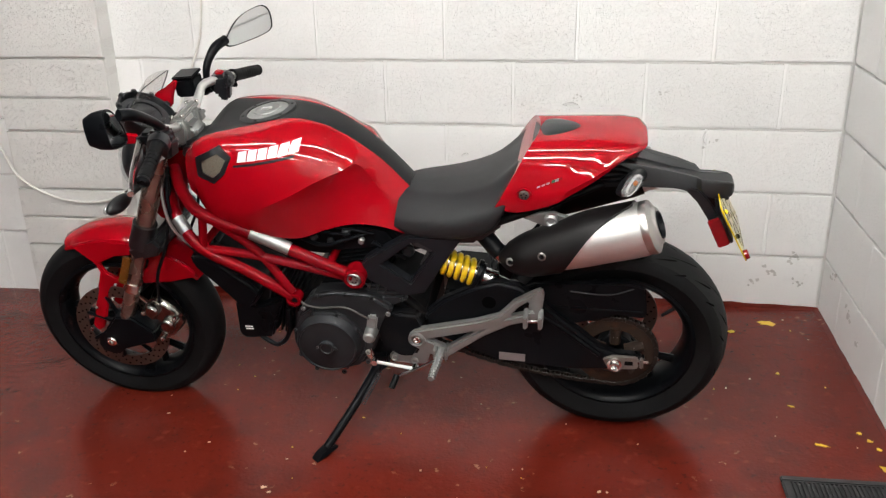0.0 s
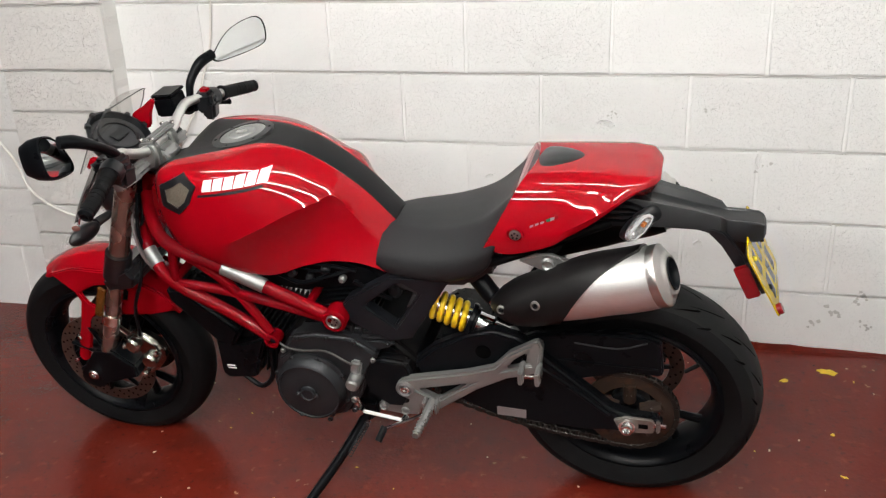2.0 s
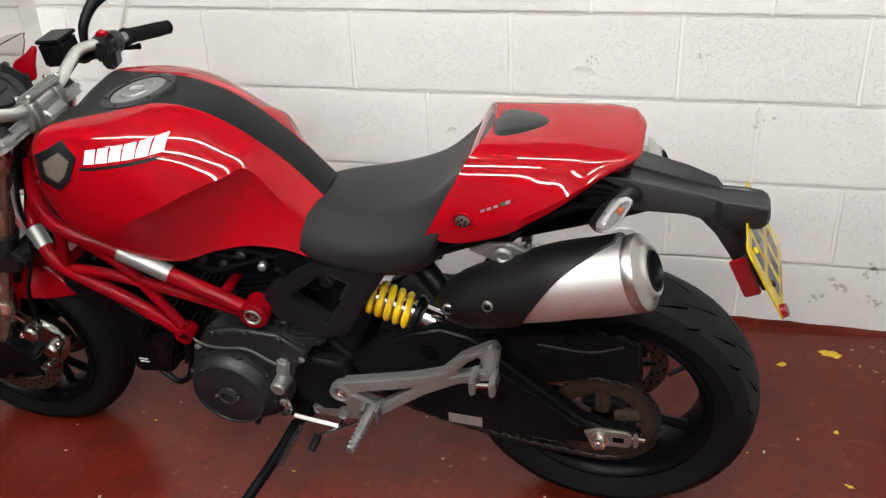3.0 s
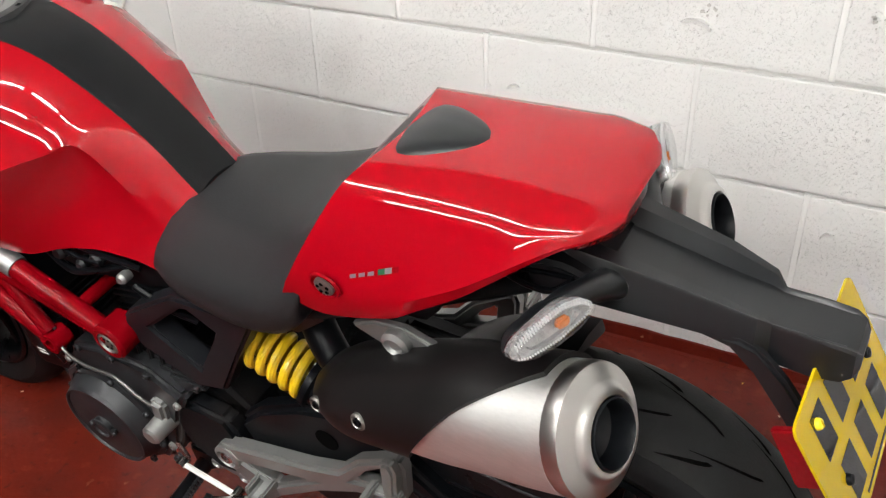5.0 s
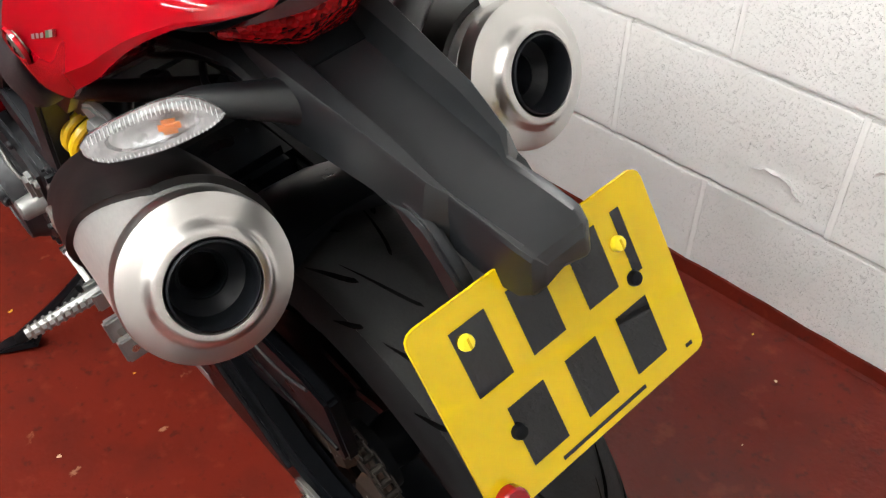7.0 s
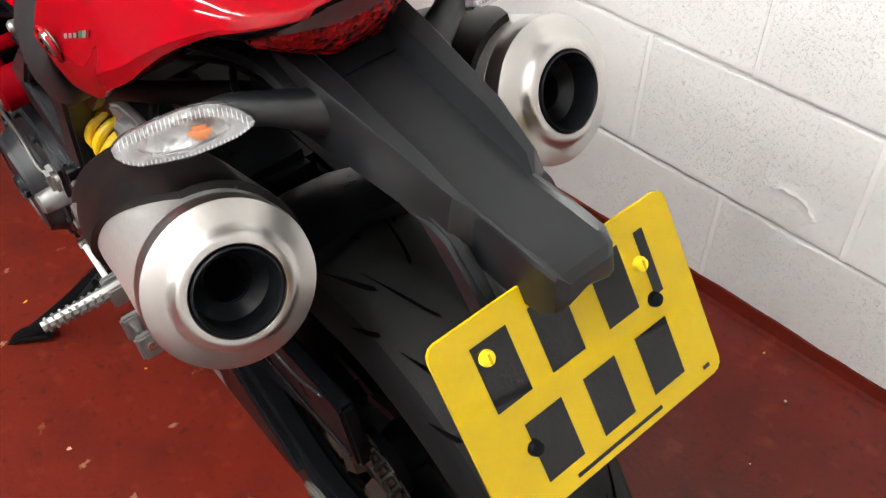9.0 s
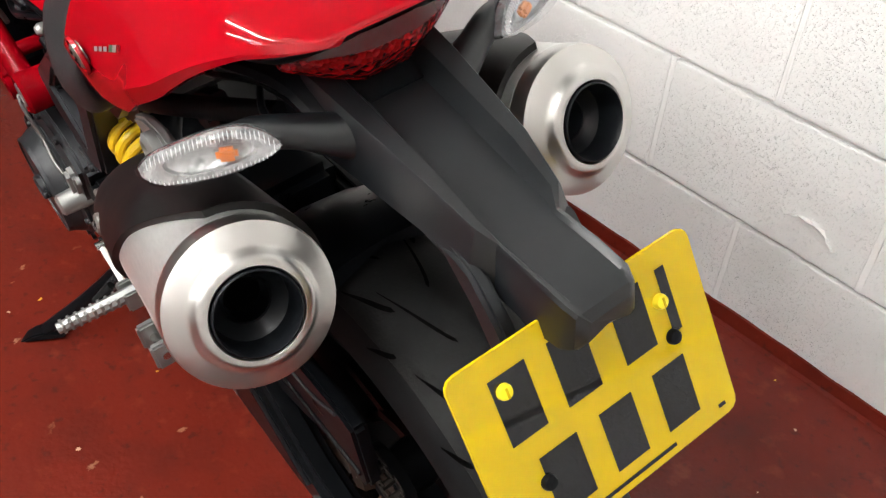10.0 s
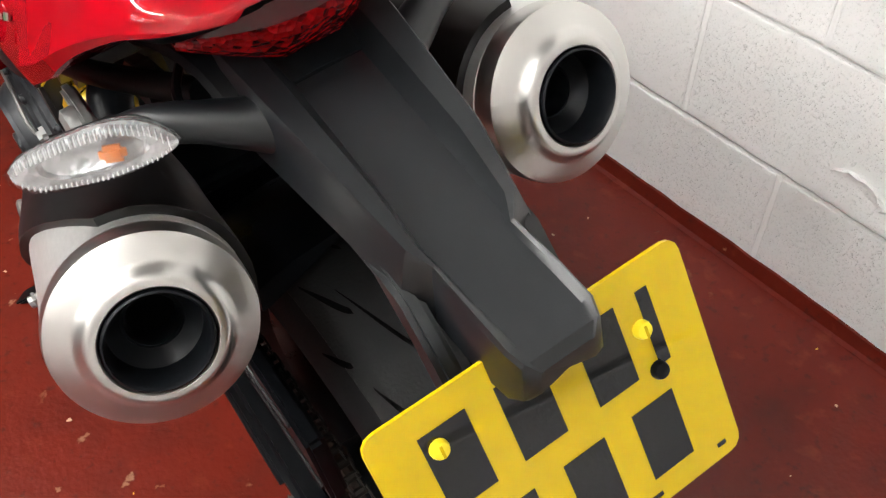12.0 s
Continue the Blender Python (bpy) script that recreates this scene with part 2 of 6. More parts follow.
def lens_clear(name):
    """Clear moulded plastic: see-through, with glossy ribs."""
    m = bpy.data.materials.new(name)
    m.use_nodes = True
    nt = m.node_tree
    g = nt.nodes.new("ShaderNodeBsdfGlossy")
    g.inputs["Roughness"].default_value = 0.03
    t = nt.nodes.new("ShaderNodeBsdfTransparent")
    t.inputs[0].default_value = (0.95, 0.955, 0.96, 1)
    w = nt.nodes.new("ShaderNodeTexWave")
    w.bands_direction = "Y"
    w.inputs["Scale"].default_value, w.inputs["Distortion"].default_value = 55, 0.6
    v = nt.nodes.new("ShaderNodeTexVoronoi")
    v.inputs["Scale"].default_value = 70
    co = nt.nodes.new("ShaderNodeTexCoord").outputs["Object"]
    nt.links.new(co, w.inputs["Vector"])
    nt.links.new(co, v.inputs["Vector"])
    a = nt.nodes.new("ShaderNodeMath")
    nt.links.new(w.outputs[1], a.inputs[0])
    nt.links.new(v.outputs[0], a.inputs[1])
    b = nt.nodes.new("ShaderNodeBump")
    b.inputs["Strength"].default_value, b.inputs["Distance"].default_value = 0.05, 0.002
    nt.links.new(a.outputs[0], b.inputs["Height"])
    nt.links.new(b.outputs[0], g.inputs["Normal"])
    mix = nt.nodes.new("ShaderNodeMixShader")
    mix.inputs[0].default_value = 0.14
    nt.links.new(t.outputs[0], mix.inputs[1])
    nt.links.new(g.outputs[0], mix.inputs[2])
    nt.links.new(mix.outputs[0], nt.nodes["Material Output"].inputs[0])
    return m


CLEAR = lens_clear("clear_lens")


def faceted(m, scale, lo, hi, depth):
    """Cells of different tint and tilt, like a moulded lamp lens."""
    nt = m.node_tree
    b = nt.nodes["Principled BSDF"]
    v = nt.nodes.new("ShaderNodeTexVoronoi")
    v.inputs["Scale"].default_value = scale
    co = nt.nodes.new("ShaderNodeTexCoord").outputs["Object"]
    nt.links.new(co, v.inputs["Vector"])
    bw = nt.nodes.new("ShaderNodeRGBToBW")
    nt.links.new(v.outputs["Color"], bw.inputs[0])
    # lit and dark facets are painted in as a random tint per cell
    mx = nt.nodes.new("ShaderNodeMix")
    mx.data_type = "RGBA"
    mx.inputs[6].default_value, mx.inputs[7].default_value = (*lo, 1), (*hi, 1)
    nt.links.new(bw.outputs[0], mx.inputs[0])
    nt.links.new(mx.outputs[2], b.inputs["Base Color"])
    bp = nt.nodes.new("ShaderNodeBump")
    bp.inputs["Strength"].default_value, bp.inputs["Distance"].default_value = 1.0, depth
    nt.links.new(v.outputs["Distance"], bp.inputs["Height"])
    nt.links.new(bp.outputs[0], b.inputs["Normal"])


faceted(LENS_RED, 200, (0.008, 0.0002, 0.0003), (0.30, 0.002, 0.004), 0.0030)
FACET = material("lamp_reflector", (0.80, 0.81, 0.82), 0.18, metal=0.65, vary=0.1, scale=90)
faceted(FACET, 210, (0.32, 0.325, 0.33), (0.74, 0.74, 0.75), 0.0008)
RIB = material("moulded_rib", (0.82, 0.83, 0.84), 0.12, metal=0.3, vary=0.05, scale=60, coat=0.5)
AMBER_CAP = material("amber_cap", (0.62, 0.16, 0.010), 0.2, vary=0.3, scale=160, coat=0.5)
CONCRETE = material("bare_concrete", (0.56, 0.55, 0.53), 0.85, vary=0.25, scale=60, bump=0.5, bump_scale=200)
SCREEN = bpy.data.materials.new("smoked_screen")
SCREEN.use_nodes = True
_n = SCREEN.node_tree
_b = _n.nodes["Principled BSDF"]
_b.inputs["Base Color"].default_value = (0.75, 0.75, 0.74, 1)
_b.inputs["Roughness"].default_value = 0.05
_t = _n.nodes.new("ShaderNodeBsdfTransparent")
_t.inputs[0].default_value = (0.92, 0.92, 0.91, 1)
_x = _n.nodes.new("ShaderNodeMixShader")
_x.inputs[0].default_value = 0.07
_n.links.new(_t.outputs[0], _x.inputs[1])
_n.links.new(_b.outputs[0], _x.inputs[2])
_n.links.new(_x.outputs[0], _n.nodes["Material Output"].inputs[0])


# ---- mesh tools ----
def part(name, bm, mat, parent=None, label="", angle=35, mat2=None):
    me = bpy.data.meshes.new(name)
    bmesh.ops.recalc_face_normals(bm, faces=bm.faces)
    bm.to_mesh(me)
    bm.free()
    for p in me.polygons:
        p.use_smooth = True
    me.set_sharp_from_angle(angle=radians(angle))
    me.materials.append(mat)
    ob = new(name, me)
    ob.parent = parent
    if label:
        tagged(ob, label)
    return ob


def again(ob, name, m, parent):
    """Another object on the same mesh."""
    o = new(name, ob.data)
    o.parent = parent
    o.matrix_basis = m
    return o


def raw(verts, faces):
    bm = bmesh.new()
    vs = [bm.verts.new(v) for v in verts]
    for f in faces:
        try:
            bm.faces.new([vs[i] for i in f])
        except ValueError:
            pass
    return bm


def join(*bms):
    out = bmesh.new()
    for b in bms:
        me = bpy.data.meshes.new("tmp")
        b.to_mesh(me)
        b.free()
        out.from_mesh(me)
        bpy.data.meshes.remove(me)
    return out


def moved(bm, m):
    bmesh.ops.transform(bm, matrix=m, verts=bm.verts)
    return bm


def mirrored(bm):
    """The same piece on the other side of the middle plane."""
    for v in bm.verts:
        v.co.y = -v.co.y
    bmesh.ops.reverse_faces(bm, faces=bm.faces)
    return bm


def cr(p, k):
    """Catmull-Rom through the rows of p, k steps a span."""
    p = np.asarray(p, float)
    q = np.concatenate([[2 * p[0] - p[1]], p, [2 * p[-1] - p[-2]]])
    out = []
    for i in range(1, len(q) - 2):
        for s in np.arange(k) / k:
            a, b, c, d = q[i - 1:i + 3]
            out.append(0.5 * (2 * b + (c - a) * s + (2 * a - 5 * b + 4 * c - d) * s ** 2 + (3 * b - a - 3 * c + d) * s ** 3))
    out.append(p[-1])
    return np.array(out)


def skin(rings, close=True, caps=True):
    """Quads between rings of equal length."""
    n = len(rings[0])
    verts = [tuple(v) for r in rings for v in r]
    faces = []
    for i in range(len(rings) - 1):
        for j in range(n if close else n - 1):
            k = (j + 1) % n
            faces.append((i * n + j, i * n + k, (i + 1) * n + k, (i + 1) * n + j))
    if caps:
        faces.append(tuple(range(n - 1, -1, -1)))
        faces.append(tuple((len(rings) - 1) * n + j for j in range(n)))
    return raw(verts, faces)


def tube(pts, r, seg=10, k=4):
    p = cr(pts, k) if len(pts) > 2 and k > 1 else np.asarray(pts, float)
    rr = np.interp(np.linspace(0, 1, len(p)), np.linspace(0, 1, len(r)), r) if hasattr(r, "__len__") else [r] * len(p)
    d = np.gradient(p, axis=0)
    d /= np.linalg.norm(d, axis=1)[:, None]
    up = np.array([0, 0, 1.0]) if abs(d[0][2]) < 0.9 else np.array([1.0, 0, 0])
    rings = []
    for i in range(len(p)):
        a = np.cross(d[i], up)
        a /= np.linalg.norm(a)
        b = np.cross(a, d[i])
        up = b
        rings.append([p[i] + rr[i] * (math.cos(t) * a + math.sin(t) * b) for t in np.arange(seg) * 2 * math.pi / seg])
    return skin(rings)


def lathe(profile, centre, axis=(0, -1, 0), seg=40, loop=False):
    """Turn (radius, along) round an axis; loop: the profile closes on itself (a ring)."""
    ax = Vector(axis).normalized()
    a = ax.orthogonal().normalized()
    b = ax.cross(a)
    c = Vector(centre)
    rings = []
    for r, h in profile:
        r = max(r, 0.0002)
        rings.append([c + ax * h + (a * math.cos(t) + b * math.sin(t)) * r for t in np.arange(seg) * 2 * math.pi / seg])
    if loop:
        rings.append(rings[0])
        bm = skin(rings, caps=False)
        bmesh.ops.remove_doubles(bm, verts=bm.verts, dist=1e-6)
        return bm
    return skin(rings)


def bevelled(bm, amount, seg=2, angle=30):
    if amount > 0:
        es = [e for e in bm.edges if len(e.link_faces) == 2 and e.calc_face_angle(0) > radians(angle)]
        bmesh.ops.bevel(bm, geom=es, offset=amount, segments=seg, affect="EDGES", clamp_overlap=True)
    return bm


def prism(outline, y0, y1, bev=0.003, seg=2, taper=0.0):
    """A plate with an outline in the side view, from y0 to y1; taper shrinks the y1 face."""
    o = np.asarray(outline, float)
    c = o.mean(axis=0)
    o1 = c + (o - c) * (1 - taper)
    n = len(o)
    verts = [(p[0], y0, p[1]) for p in o] + [(p[0], y1, p[1]) for p in o1]
    faces = [tuple(range(n)), tuple(range(2 * n - 1, n - 1, -1))] + [(i, i + n, (i + 1) % n + n, (i + 1) % n) for i in range(n)]
    bm = raw(verts, faces)
    bmesh.ops.recalc_face_normals(bm, faces=bm.faces)
    return bevelled(bm, bev, seg)


def plate_holes(outer, holes, y0, y1, bev=0.004, seg=2):
    """A plate with an outline and holes in the side view, from y0 to y1."""
    bm = bmesh.new()
    edges = []
    for loop in [outer] + list(holes):
        vs = [bm.verts.new((u, y0, w)) for u, w in loop]
        edges += [bm.edges.new((vs[i], vs[(i + 1) % len(vs)])) for i in range(len(vs))]
    bmesh.ops.triangle_fill(bm, use_beauty=True, use_dissolve=True, edges=edges)
    got = bmesh.ops.extrude_face_region(bm, geom=bm.faces[:])
    bmesh.ops.translate(bm, vec=(0, y1 - y0, 0), verts=[v for v in got["geom"] if isinstance(v, bmesh.types.BMVert)])
    bmesh.ops.recalc_face_normals(bm, faces=bm.faces)
    return bevelled(bm, bev, seg, 50)


def box(c, size, bev=0.003, rot=(0, 0, 0), seg=2):
    bm = bmesh.new()
    bmesh.ops.create_cube(bm, size=1)
    for v in bm.verts:
        v.co = Vector((v.co.x * size[0], v.co.y * size[1], v.co.z * size[2]))
    bevelled(bm, bev, seg)
    return moved(bm, pose(*c, *rot))


def bolt(c, axis=(0, -1, 0), r=0.008, h=0.006, seg=14):
    return lathe([(0, 0), (r, 0), (r, h * 0.7), (r * 0.8, h), (r * 0.5, h), (r * 0.45, h * 0.35), (0, h * 0.35)], c, axis, seg)


def net(sections, ku=4, ks=4):
    """A symmetric body from half sections, top centre to lower edge, each a list of (u, y, w). Returns the mesh and the half grid."""
    g = np.array(sections, float)
    g = cr(g, ku)
    g = np.transpose(cr(np.transpose(g, (1, 0, 2)), ks), (1, 0, 2))
    rings = []
    for row in g:
        left = row * np.array([1, -1, 1])
        rings.append(list(left[::-1]) + list(row[1:]))
    return skin(rings), g


def conform(g, rows, off, side=-1):
    """Lay rows of (u, w) points on the outer side of a half grid."""
    k = 7
    n, m = g.shape[0], g.shape[1]
    gx = np.array([[np.interp(np.linspace(0, n - 1, (n - 1) * k + 1), np.arange(n), g[:, j, c]) for j in range(m)] for c in range(3)]).transpose(2, 1, 0)
    gx = np.array([[np.interp(np.linspace(0, m - 1, (m - 1) * k + 1), np.arange(m), gx[i, :, c]) for i in range(len(gx))] for c in range(3)]).transpose(1, 2, 0)
    p = gx.reshape(-1, 3)
    p = p[p[:, 1] > 0.08]
    out = []
    for row in rows:
        r = []
        for u, w in row:
            d = (p[:, 0] - u) ** 2 + (p[:, 2] - w) ** 2
            k = np.argsort(d)[:4]
            wt = 1 / (d[k] + 1e-6)
            r.append((u, side * (float((p[k, 1] * wt).sum() / wt.sum()) + off), w))
        out.append(r)
    return out


def quad_rows(a, b, c, d, n=6, m=4):
    """Rows of (u, w) over a quadrilateral: a to b along the top, d to c along the bottom."""
    a, b, c, d = (np.array(x) for x in (a, b, c, d))
    return [[tuple((a + (b - a) * s) * (1 - t) + (d + (c - d) * s) * t) for t in np.linspace(0, 1, m)] for s in np.linspace(0, 1, n)]


# ---- the place ----
SLOPE = 0.0165  # the floor falls gently away from the corner


def floor_z(x):
    return SLOPE * x


ROOM_X, ROOM_Y, ROOM_Z = -6.2, -6.4, 2.75


def slab(name, x0, x1, y0, y1, z0, z1, mat, label, category):
    bm = box(((x0 + x1) / 2, (y0 + y1) / 2, (z0 + z1) / 2), (x1 - x0, y1 - y0, z1 - z0), 0)
    return tagged(part(name, bm, mat), label, category, kind="structure")


def build_floor():
    xs = np.linspace(ROOM_X - 0.2, 0.2, 30)
    ys = np.linspace(ROOM_Y - 0.2, 0.2, 30)
    rows = [[(x, y, floor_z(x)) for y in ys] for x in xs]
    low = [[(x, y, floor_z(x) - 0.15) for y in ys] for x in xs]
    bm = join(skin(rows, close=False, caps=False), skin(low, close=False, caps=False))
    return tagged(part("floor", bm, FLOOR), "glossy oxblood red painted concrete garage floor, scuffed and flecked", "floor", kind="structure")


build_floor()
wall_north = slab("wall_north", ROOM_X, 0.0135, 0.0130, 0.20, -0.2, ROOM_Z, MORTAR, "white painted concrete block wall behind the motorcycle", "wall")
wall_east = slab("wall_east", 0.0137, 0.20, ROOM_Y, 0.20, -0.2, ROOM_Z, MORTAR, "white painted block wall, grey scuffs near the floor", "wall")
wall_west = slab("wall_west", ROOM_X - 0.2, ROOM_X, ROOM_Y, 0.20, -0.25, ROOM_Z, DIMWALL, "unseen garage wall, darkened to stand in for a dim room", "wall")
wall_south = slab("wall_south", ROOM_X - 0.2, 0.20, ROOM_Y - 0.2, ROOM_Y, -0.25, ROOM_Z, DIMWALL, "unseen garage wall, darkened to stand in for a dim room", "wall")
slab("ceiling", ROOM_X - 0.2, 0.20, ROOM_Y - 0.2, 0.20, ROOM_Z, ROOM_Z + 0.15, CEIL, "grey painted workshop ceiling", "ceiling")


# ---- the motorcycle: local x runs to the rear, y to its right, z up in its own leaning plane ----
FRONT, REAR, LEAN = Vector((-2.235, -0.702, -0.040)), Vector((-0.775, -0.760, -0.011)), 10.0


def bike_frame():
    bx = (REAR - FRONT).normalized()
    right = Vector((0, 0, 1)).cross(bx).normalized()
    up = bx.cross(right)
    m = Matrix((bx, right, up)).transposed().to_4x4()
    return Matrix.Translation(FRONT) @ m @ Matrix.Rotation(radians(LEAN), 4, "X")


bike = tagged(new("motorcycle"), "red and black naked motorcycle leaning on its side stand", "motorcycle")
bike.matrix_world = bike_frame()
AF, RF = (-0.028, 0.288), 0.298
FC = (0.0, 0.288)   # front axle and tyre radius
AR, RR = (1.462, 0.306), 0.308  # rear axle and tyre radius


def both(name, bm_fn, mat, parent, label=""):
    """A part on the left and its mirror on the right."""
    a = part(name, bm_fn(), mat, parent, label)
    b = part(name, mirrored(bm_fn()), mat, parent, label)
    return a, b


# ---- wheels ----
def wheel(name, axle, radius, width, rim_r, rim_w, phase, label):
    c = (axle[0], 0, axle[1])
    hub = part(name, lathe([(0, -0.055), (0.030, -0.055), (0.034, -0.03), (0.030, 0), (0.034, 0.03), (0.030, 0.055), (0, 0.055)], c), SATIN, bike, label)
    h = width / 2
    t = rim_r
    prof = [(t - 0.004, -h * 0.62), (t + 0.014, -h * 0.80)]
    for a in np.linspace(-82, 82, 17):
        a = radians(a)
        prof.append((t + 0.034 + (radius - t - 0.034) * math.cos(a) ** 0.8, h * math.sin(a) / math.sin(radians(82))))
    prof += [(t + 0.014, h * 0.80), (t - 0.004, h * 0.62)]
    part("tyre", lathe(prof, c, seg=72, loop=True), RUBBER, hub, "worn black sports tyre")
    w = rim_w / 2
    part("rim", lathe([(t + 0.006, -w), (t - 0.002, -w - 0.003), (t - 0.012, -w + 0.004), (t - 0.020, -w + 0.020), (t - 0.026, 0), (t - 0.020, w - 0.020), (t - 0.012, w - 0.004),
                       (t - 0.002, w + 0.003), (t + 0.006, w), (t - 0.008, 0)], c, seg=72, loop=True), SATIN, hub, "gloss black alloy rim")
    for i in range(3):
        a0 = radians(120 * i + phase)
        def at(r, a, y=0.0):
            return (c[0] + r * math.cos(a), y, c[2] + r * math.sin(a))
        trunk = tube([at(0.026, a0), at(0.070, a0), at(0.118, a0)], [0.021, 0.016, 0.014], 10, 3)
        arms = [tube([at(0.100, a0), at(0.140, a0 + s * 0.13), at(t - 0.016, a0 + s * 0.25)], [0.012, 0.0105, 0.012], 8, 4) for s in (-1, 1)]
        part("spoke", join(trunk, *arms), SATIN, hub)
    return hub, prof


def disc(parent, axle, y, r_out, r_in, carrier, label, holes=24):
    c = (axle[0], y, axle[1])
    d = part("brake_disc", lathe([(r_out, -0.0025), (r_out, 0.0025), (r_in, 0.0025), (r_in, -0.0025)], c, seg=64, loop=True), DISC, parent, label)
    bms = []
    for ring in range(3):
        rr = r_in + (r_out - r_in) * (0.22 + 0.28 * ring)
        for i in range(holes):
            a = 2 * math.pi * (i + ring * 0.33) / holes
            for s in (-1, 1):
                bms.append(lathe([(0, 0), (0.0034, 0), (0.0034, 0.0004), (0, 0.0004)], (c[0] + rr * math.cos(a), y + s * 0.0026, c[2] + rr * math.sin(a)), (0, s, 0), 8))
    part("disc_drilling", join(*bms), HOLLOW_SHADE, parent)
    for i in range(carrier):
        a = 2 * math.pi * i / carrier
        pts = [(c[0] + r * math.cos(a + k), y, c[2] + r * math.sin(a + k)) for r, k in ((0.03, -0.25), (r_in * 0.6, -0.08), (r_in + 0.004, 0))]
        part("carrier_arm", tube(pts, [0.010, 0.006, 0.007], 6, 3), SATIN, parent)
    return d


front_wheel, _ = wheel("front_wheel", AF, RF, 0.118, 0.214, 0.095, 65, "black front wheel with a sports tyre")
rear_wheel, rear_prof = wheel("rear_wheel", AR, RR, 0.162, 0.214, 0.125, 78, "black rear wheel with a wide sports tyre")
for sy in (-1, 1):
    disc(front_wheel, AF, sy * 0.070, 0.150, 0.112, 7, "drilled brake disc with a rust tint")
disc(rear_wheel, AR, 0.085, 0.122, 0.085, 6, "small drilled rear brake disc", 18)


def tread(prof, axle, rows, parent):
    """Curved sipes as flat strips laid on the crown of the tyre, their shade put into the colour."""
    pr = np.array(prof)[2:-2]
    s_of = np.linspace(-1, 1, len(pr))
    c = (axle[0], axle[1])
    bms = []
    for i in range(rows):
        for side in (-1, 1):
            for s0, s1, sweep, ph, wide in ((0.06, 0.30, 0.30, 0.0, 0.040), (0.30, 0.52, 0.20, 0.50, 0.050), (0.56, 0.74, 0.10, 0.20, 0.036)):
                base = 2 * math.pi * (i + ph + (0.5 if side > 0 else 0)) / rows
                rings = []
                for q in np.linspace(0, 1, 8):
                    s = side * (s0 + (s1 - s0) * q)
                    r = np.interp(s, s_of, pr[:, 0]) + 0.0014
                    h = np.interp(s, s_of, pr[:, 1])
                    a = base + sweep * q ** 1.3
                    wd = wide * math.sin(math.pi * min(0.9, q * 0.8 + 0.15))
                    row = []
                    for k in (-0.5, 0.5):
                        aa = a + k * wd
                        row.append((c[0] + r * math.cos(aa), h, c[1] + r * math.sin(aa)))
                    rings.append(row)
                bms.append(skin(rings, close=False, caps=False))
    ob = part("tread_pattern", join(*bms), HOLLOW_SHADE, parent)
    return tagged(ob, kind="stuff")


crown = np.array(rear_prof)[5:-5]
part("tread_band", lathe([(r + 0.0007, y) for r, y in crown] + [(r - 0.006, y) for r, y in crown[::-1]], (AR[0], 0, AR[1]), seg=72, loop=True), TREAD, rear_wheel, "dusty worn tread")
tread(rear_prof, AR, 15, rear_wheel)
part("valve", tube([(AR[0] + 0.115, -0.0, AR[1] + 0.165), (AR[0] + 0.10, -0.012, AR[1] + 0.150)], 0.004, 8, 1), SATIN, rear_wheel)

# ---- fork, axle, fender, caliper ----
FORK_TOP, FORK_LOW = np.array((0.266, 0.915)), np.array((0.022, 0.350))


def fork_at(k):
    p = FORK_LOW + (FORK_TOP - FORK_LOW) * k
    return p


def fork_leg(s):
    a, b = fork_at(0.42), fork_at(1.02)
    leg = part("fork_leg", tube([(a[0], s * 0.112, a[1]), (b[0], s * 0.112, b[1])], 0.0265, 20, 1), FORK, bike, "metal upside-down fork tube, red floor reflection painted into its colour")
    a, b = fork_at(-0.02), fork_at(0.44)
    part("slider", tube([(a[0], s * 0.112, a[1]), (b[0], s * 0.112, b[1])], 0.0215, 20, 1), FORK, leg)
    a, b = fork_at(0.20), fork_at(0.25)
    part("dust_seal", tube([(a[0], s * 0.112, a[1]), (b[0], s * 0.112, b[1])], [0.027, 0.0255], 20, 1), CHROME, leg)
    a, b = fork_at(0.47), fork_at(0.60)
    part("fork_clamp", tube([(a[0], s * 0.112, a[1]), (b[0], s * 0.112, b[1])], 0.034, 20, 1), PLASTIC, leg, "black lower fork clamp")
    p = fork_at(0.0)
    foot = [(p[0] - 0.028, p[1] + 0.020), (p[0] + 0.03, p[1] + 0.022), (0.112, 0.322), (0.112, 0.286), (0.0, 0.250), (-0.030, 0.226), (-0.075, 0.240), (-0.085, 0.272), (-0.060, 0.305)]
    part("fork_foot", prism(foot, s * 0.085, s * 0.135, 0.006), SATIN, leg)
    part("axle_nut", bolt((AF[0], s * 0.137, AF[1]), (0, s, 0), 0.016, 0.012), CHROME, leg)
    return leg


for s in (-1, 1):
    fork_leg(s)
part("side_reflector", box((fork_at(0.34)[0] - 0.022, -0.142, fork_at(0.34)[1] + 0.005), (0.024, 0.008, 0.100), 0.003, (0, 23.6, 0)), AMBER_DULL, bike, "long amber side reflector on the fork")


